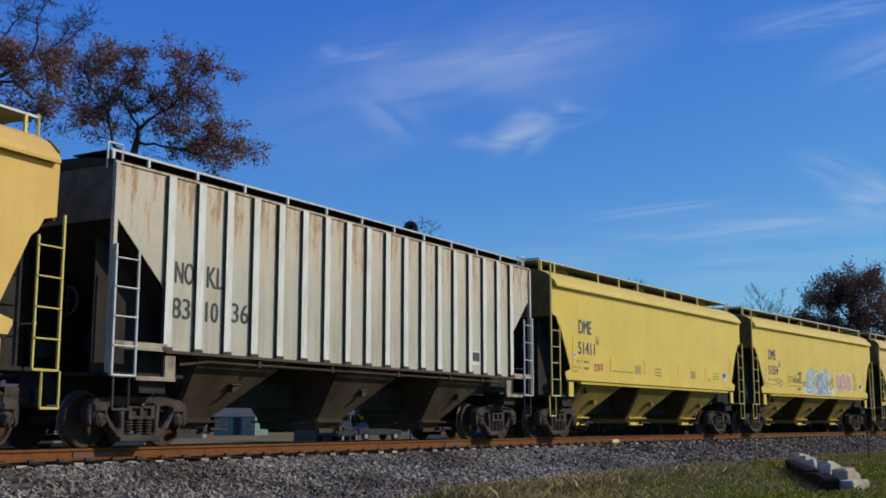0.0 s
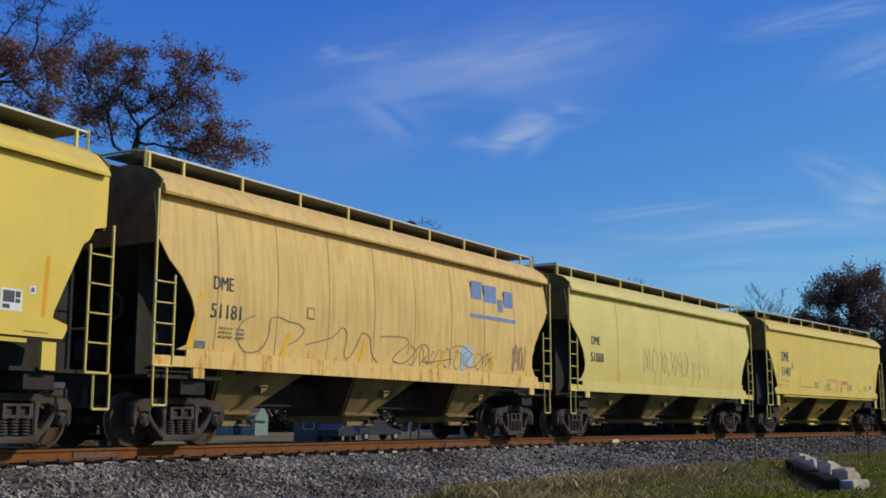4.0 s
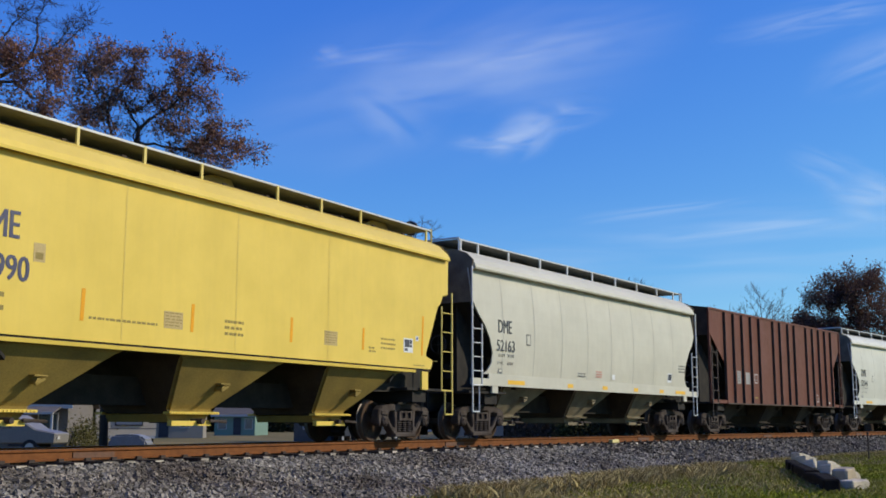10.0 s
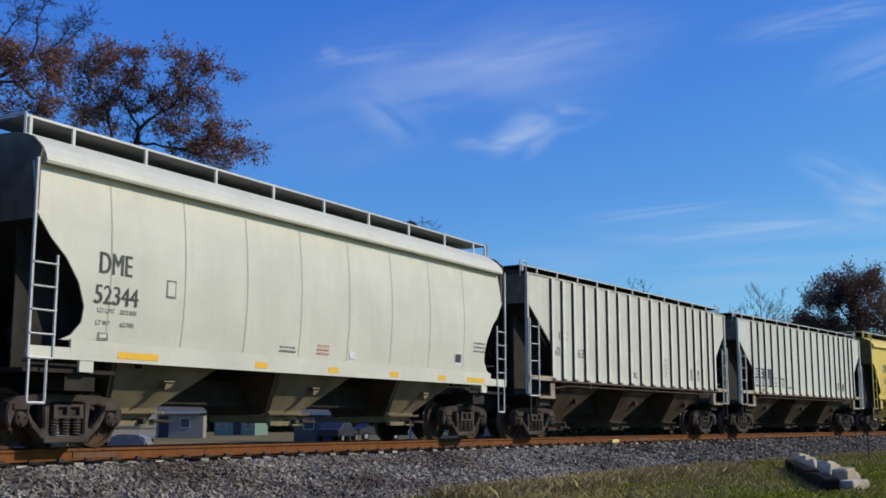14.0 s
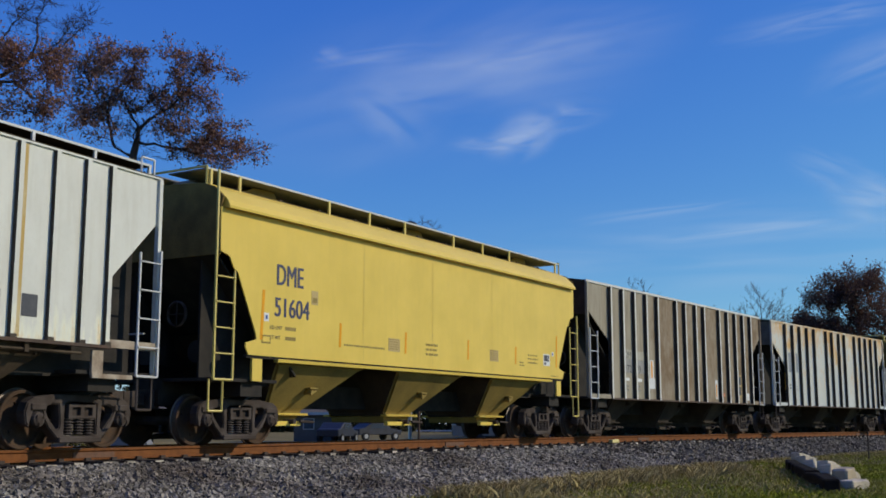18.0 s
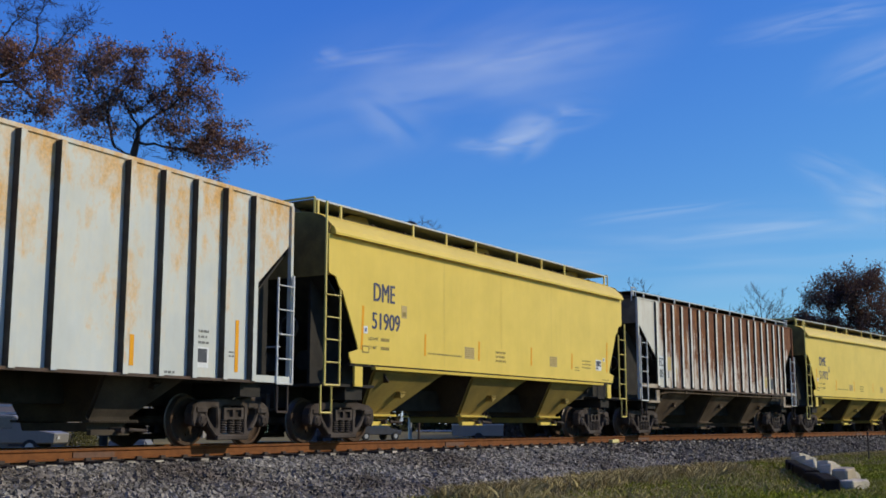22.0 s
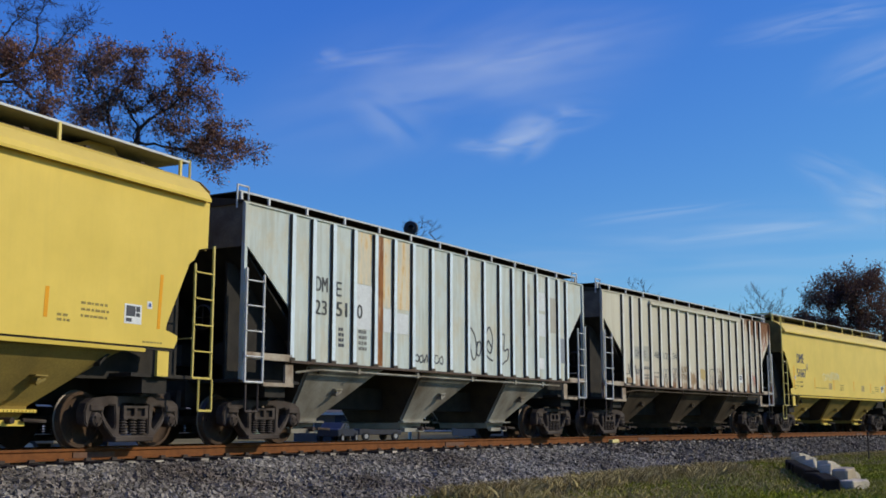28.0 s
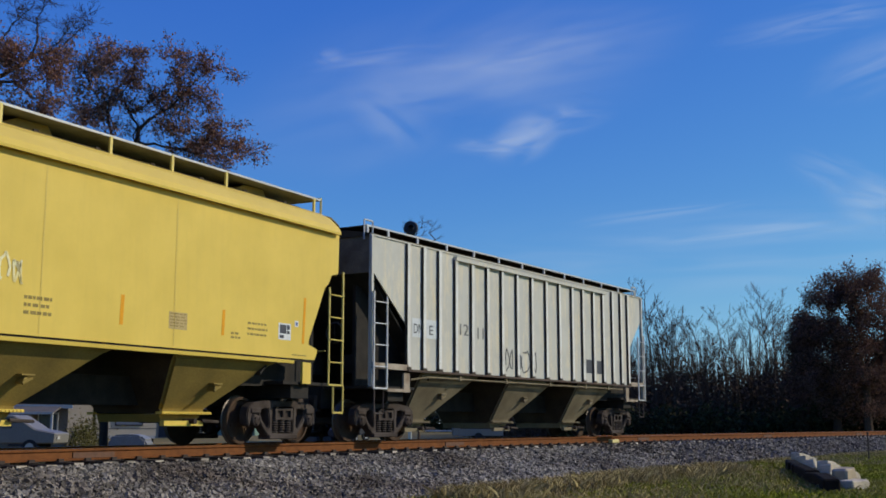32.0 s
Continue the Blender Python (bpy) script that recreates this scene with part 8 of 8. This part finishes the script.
def parked_car(name, label, across, depth, turn, body_m, pickup=False, bed=False):
    p = spot(across, depth)
    c_ = thing(name, label, "car" if not pickup else "pickup truck", m=pose(p.x, p.y, GROUND + 0.03, 0, 0, turn))
    bm = bmesh.new()
    if pickup:
        prism(bm, [(-2.6, 0.5), (2.6, 0.5), (2.65, 0.95), (1.75, 1.12), (0.8, 1.72), (-0.4, 1.76), (-0.6, 1.12), (-2.6, 1.12)], -0.92, 0.92)
    else:
        prism(bm, [(-2.2, 0.45), (2.2, 0.45), (2.25, 0.80), (1.2, 0.95), (0.5, 1.42), (-0.9, 1.45), (-1.7, 1.02), (-2.25, 0.95)], -0.86, 0.86)
    bmesh.ops.bevel(bm, geom=bm.edges[:], offset=0.05, segments=1, affect="EDGES")
    part("body", bm, body_m, c_)
    gz0, gz1 = (1.15, 1.62) if pickup else (0.98, 1.36)
    for s in (-1, 1):
        wb = boxes((-0.3, 0.75, min(s * 0.90, s * 0.935), max(s * 0.90, s * 0.935), gz0, gz1)) if pickup else boxes((-1.0, 0.45, min(s * 0.84, s * 0.875), max(s * 0.84, s * 0.875), gz0, gz1))
        part("side_window", wb, M_GLASS, c_)
        for x in (-1.55, 1.55):
            tb = bmesh.new()
            tube(tb, (x, s * 0.70, 0.34), (x, s * 0.94, 0.34), 0.34, sides=16)
            wh_ = part("wheel", tb, M_TYRE, c_)
            hb_ = bmesh.new()
            tube(hb_, (x, s * 0.93, 0.34), (x, s * 0.95, 0.34), 0.19, sides=12)
            part("hubcap", hb_, M_ALU, wh_)
    part("headlight", boxes((2.22 if not pickup else 2.60, 2.28 if not pickup else 2.68, -0.75, -0.45, 0.68, 0.82)), M_TRIMW, c_)
    return c_


parked_car("pickup_truck", "pale grey pickup truck parked in the yard", -0.385, 50, -61, M_WHITECAR, True)
parked_car("parked_car", "navy car parked in the tan grass", -0.092, 84, 15, M_NAVY)
parked_car("parked_car", "dark car parked beside the field", -0.060, 96, -20, M_NAVY)


def trailer():
    p = spot(0.030, 92)
    t_ = thing("utility_trailer", "white box trailer on two wheels", "trailer", m=pose(p.x, p.y, GROUND + 0.03, 0, 0, -58))
    part("box", boxes((-2.0, 2.0, -0.9, 0.9, 0.42, 1.25)), M_WHITECAR, t_)
    part("lid", boxes((-2.05, 2.05, -0.95, 0.95, 1.25, 1.33)), M_TRIMW, t_)
    part("ramp", boxes((-4.9, -2.1, -0.85, 0.85, 0.75, 0.85)), M_TRIMW, t_)
    for s in (-1, 1):
        wb = bmesh.new()
        tube(wb, (0, s * 0.92, 0.33), (0, s * 1.12, 0.33), 0.33, sides=14)
        part("wheel", wb, M_TYRE, t_)
    return t_


trailer()

# ---- thin high clouds ----
def cloud_material(name, strength, seed, stretch):
    m = bpy.data.materials.new(name)
    m.use_nodes = True
    n, l = m.node_tree.nodes, m.node_tree.links
    n.remove(n["Principled BSDF"])
    tc, mp, ns, ns2 = n.new("ShaderNodeTexCoord"), n.new("ShaderNodeMapping"), n.new("ShaderNodeTexNoise"), n.new("ShaderNodeTexNoise")
    mp.inputs["Scale"].default_value, mp.inputs["Location"].default_value = (stretch[0], stretch[1], 1), (seed * 3.7, seed * 1.9, 0)
    ns.inputs["Scale"].default_value, ns.inputs["Detail"].default_value, ns.inputs["Distortion"].default_value = 0.9, 4, 1.3
    ns.inputs["Roughness"].default_value = 0.42
    ns2.inputs["Scale"].default_value, ns2.inputs["Detail"].default_value = 0.5, 3
    l.new(tc.outputs["Object"], mp.inputs["Vector"]), l.new(mp.outputs[0], ns.inputs["Vector"]), l.new(mp.outputs[0], ns2.inputs["Vector"])
    gr = n.new("ShaderNodeVectorMath")
    gr.operation = "LENGTH"
    l.new(tc.outputs["Object"], gr.inputs[0])
    fall = n.new("ShaderNodeMapRange")
    fall.interpolation_type = "SMOOTHSTEP"
    for k, v in (("From Min", 0.99), ("From Max", 0.05), ("To Min", 0.0), ("To Max", strength)):
        fall.inputs[k].default_value = v
    l.new(gr.outputs["Value"], fall.inputs["Value"])
    wisp = n.new("ShaderNodeMapRange")
    wisp.interpolation_type = "SMOOTHSTEP"
    for k, v in (("From Min", 0.24), ("From Max", 0.86)):
        wisp.inputs[k].default_value = v
    l.new(ns.outputs["Fac"], wisp.inputs["Value"])
    al = n.new("ShaderNodeMath")
    al.operation = "MULTIPLY"
    l.new(fall.outputs[0], al.inputs[0]), l.new(wisp.outputs[0], al.inputs[1])
    em, tr, mx = n.new("ShaderNodeEmission"), n.new("ShaderNodeBsdfTransparent"), n.new("ShaderNodeMixShader")
    em.inputs["Color"].default_value, em.inputs["Strength"].default_value = (0.80, 0.87, 0.95, 1), 0.85
    l.new(al.outputs[0], mx.inputs[0]), l.new(tr.outputs[0], mx.inputs[1]), l.new(em.outputs[0], mx.inputs[2])
    l.new(mx.outputs[0], n["Material Output"].inputs["Surface"])
    return m


CLOUDS = []
cam_rot = CAM_POSE.to_3x3()


def cloud(u, v, w, h_, turn, strength, seed, stretch=(1.0, 2.2), dist=2600):
    """u, v: place in the view as tangents right and up; w, h_: half sizes as tangents."""
    grid = [-1 + i * 0.25 for i in range(9)]
    verts = [(x, y, 0.05 * noise.noise((x * 2, y * 2, seed))) for y in grid for x in grid]
    faces = [(j * 9 + i, j * 9 + i + 1, (j + 1) * 9 + i + 1, (j + 1) * 9 + i) for j in range(8) for i in range(8)]
    ob = raw_mesh("cirrus_cloud", verts, faces, cloud_material("thin_cloud", strength, seed, stretch))
    ob.visible_shadow = False
    tagged(ob, "thin wispy white cirrus cloud high in the blue sky", "cloud", kind="stuff")
    ob.scale = (w * dist, h_ * dist, w * dist)

    def at(du, dv):
        c_ = Vector((0, 0, EYE_H)) + cam_rot @ Vector(((u + du) * dist, (v + dv) * dist, -dist))
        return Matrix.Translation(c_) @ cam_rot.to_4x4() @ Matrix.Rotation(radians(turn), 4, "Z")
    CLOUDS.append((ob, at))
    ob.matrix_world = at(0, 0) @ Matrix.Diagonal((w * dist, h_ * dist, w * dist, 1))


def px(x, y):
    return (x - 784) / 2000, (441 - y) / 2000


cloud(*px(925, 240), 0.042, 0.024, 20, 0.56, 1, (0.9, 1.1))
cloud(*px(975, 205), 0.065, 0.020, 10, 0.32, 12, (1.0, 1.3))
cloud(*px(875, 250), 0.050, 0.012, 2, 0.34, 13, (1.0, 1.6))
cloud(*px(690, 192), 0.050, 0.034, -35, 0.24, 2, (1.0, 1.3))
cloud(*px(880, 108), 0.20, 0.050, 12, 0.22, 3, (1.3, 2.0))
cloud(*px(930, 90), 0.09, 0.020, 10, 0.18, 14, (1.3, 2.0))
cloud(*px(680, 94), 0.085, 0.012, 7, 0.18, 4, (1.0, 1.6))
cloud(*px(580, 93), 0.018, 0.011, 0, 0.16, 15, (1.0, 1.6))
cloud(*px(800, 130), 0.26, 0.10, 15, 0.16, 5, (1.1, 1.5))
cloud(*px(1440, 32), 0.11, 0.022, 12, 0.20, 6, (1.2, 2.0))
cloud(*px(1555, 105), 0.085, 0.036, 20, 0.20, 7, (1.0, 2.0))
cloud(*px(1500, 318), 0.07, 0.026, -24, 0.20, 8, (1.2, 1.8))
cloud(*px(1555, 352), 0.06, 0.030, -8, 0.34, 16, (1.2, 1.8))
cloud(*px(1165, 370), 0.105, 0.0085, 7, 0.16, 9, (1.2, 1.2))
cloud(*px(1390, 398), 0.20, 0.014, 5, 0.23, 10, (1.6, 1.4))
cloud(*px(1300, 440), 0.34, 0.06, 3, 0.15, 11, (1.6, 2.5))


# ---- what moves: the train rolls from the far end towards the near one ----
ROLLED = [
    (0, 0.00), (0.5, 6.06), (1, 12.16), (1.5, 18.19), (2, 24.27), (2.5, 30.28), (3, 36.30), (3.5, 42.28),
    (4, 48.24), (4.5, 54.20), (6.5, 78.46), (7, 84.39), (7.5, 90.32), (8, 96.23), (8.5, 102.18), (9, 108.14),
    (9.5, 114.00), (10, 119.90), (10.5, 125.79), (11, 131.56), (11.5, 137.43), (12, 143.38), (12.5, 149.18), (13, 155.03),
    (13.5, 160.84), (15.5, 183.94), (16, 189.69), (16.5, 195.41), (17, 201.17), (17.5, 206.52), (18, 212.17), (18.5, 217.81),
    (19, 223.55), (19.5, 229.20), (20, 234.86), (20.5, 240.57), (21, 246.23), (21.5, 251.89), (22, 257.64), (22.5, 263.41),
    (23, 269.16), (23.5, 274.85), (24, 280.54), (24.5, 286.29), (25, 292.02), (25.5, 297.66), (27.5, 320.27), (28, 325.94),
    (28.5, 331.53), (29, 337.27), (29.5, 342.83), (30, 348.49), (30.5, 354.09), (31, 359.69), (31.5, 365.37), (32, 371.01),
]


def rolled(t):
    """Metres that the train has rolled by t seconds."""
    for (a, sa), (b, sb) in zip(ROLLED, ROLLED[1:]):
        if t <= b:
            return sa + (sb - sa) * (t - a) / (b - a)
    return ROLLED[-1][1]


def car_pose(x):
    """A car with its middle at x along the line; both its trucks on the curve."""
    a, b = x - 6.42, x + 6.42
    pa, pb = Vector((a, NEAR_RAIL - 0.85 + bend(a), 0)), Vector((b, NEAR_RAIL - 0.85 + bend(b), 0))
    yaw = math.atan2(pb.y - pa.y, pb.x - pa.x)
    mid = (pa + pb) / 2
    return pose(mid.x - math.sin(yaw) * 1.6, mid.y + math.cos(yaw) * 1.6, 0, 0, 0, math.degrees(yaw))


def motions():
    times = [i * 0.5 for i in range(65)]
    for car, centre in CARS:
        walk(car, [(t, car_pose(centre - rolled(t))) for t in times])
    for ob, at in CLOUDS:
        walk(ob, [(0.0, at(0, 0)), (16.0, at(0.0006, -0.0022)), (32.0, at(0.0014, -0.0040))])
    for axle, centre, own in WHEELS:
        base = axle.location.copy()
        rows, turned, last = [], 0.0, None
        seen = [i / FPS for i in range(0, 32 * FPS + 1) if -6 < centre + own - rolled(i / FPS) < 74]
        if not seen:
            continue
        for t in [0.0] * (seen[0] > 0) + seen + [32.0] * (seen[-1] < 32):
            if last is not None and t in seen and last in seen:
                turned -= (rolled(t) - rolled(last)) / 0.46
            rows.append((t, Matrix.Translation(base) @ Matrix.Rotation(turned, 4, "Y")))
            last = t
        walk(axle, rows)


motions()
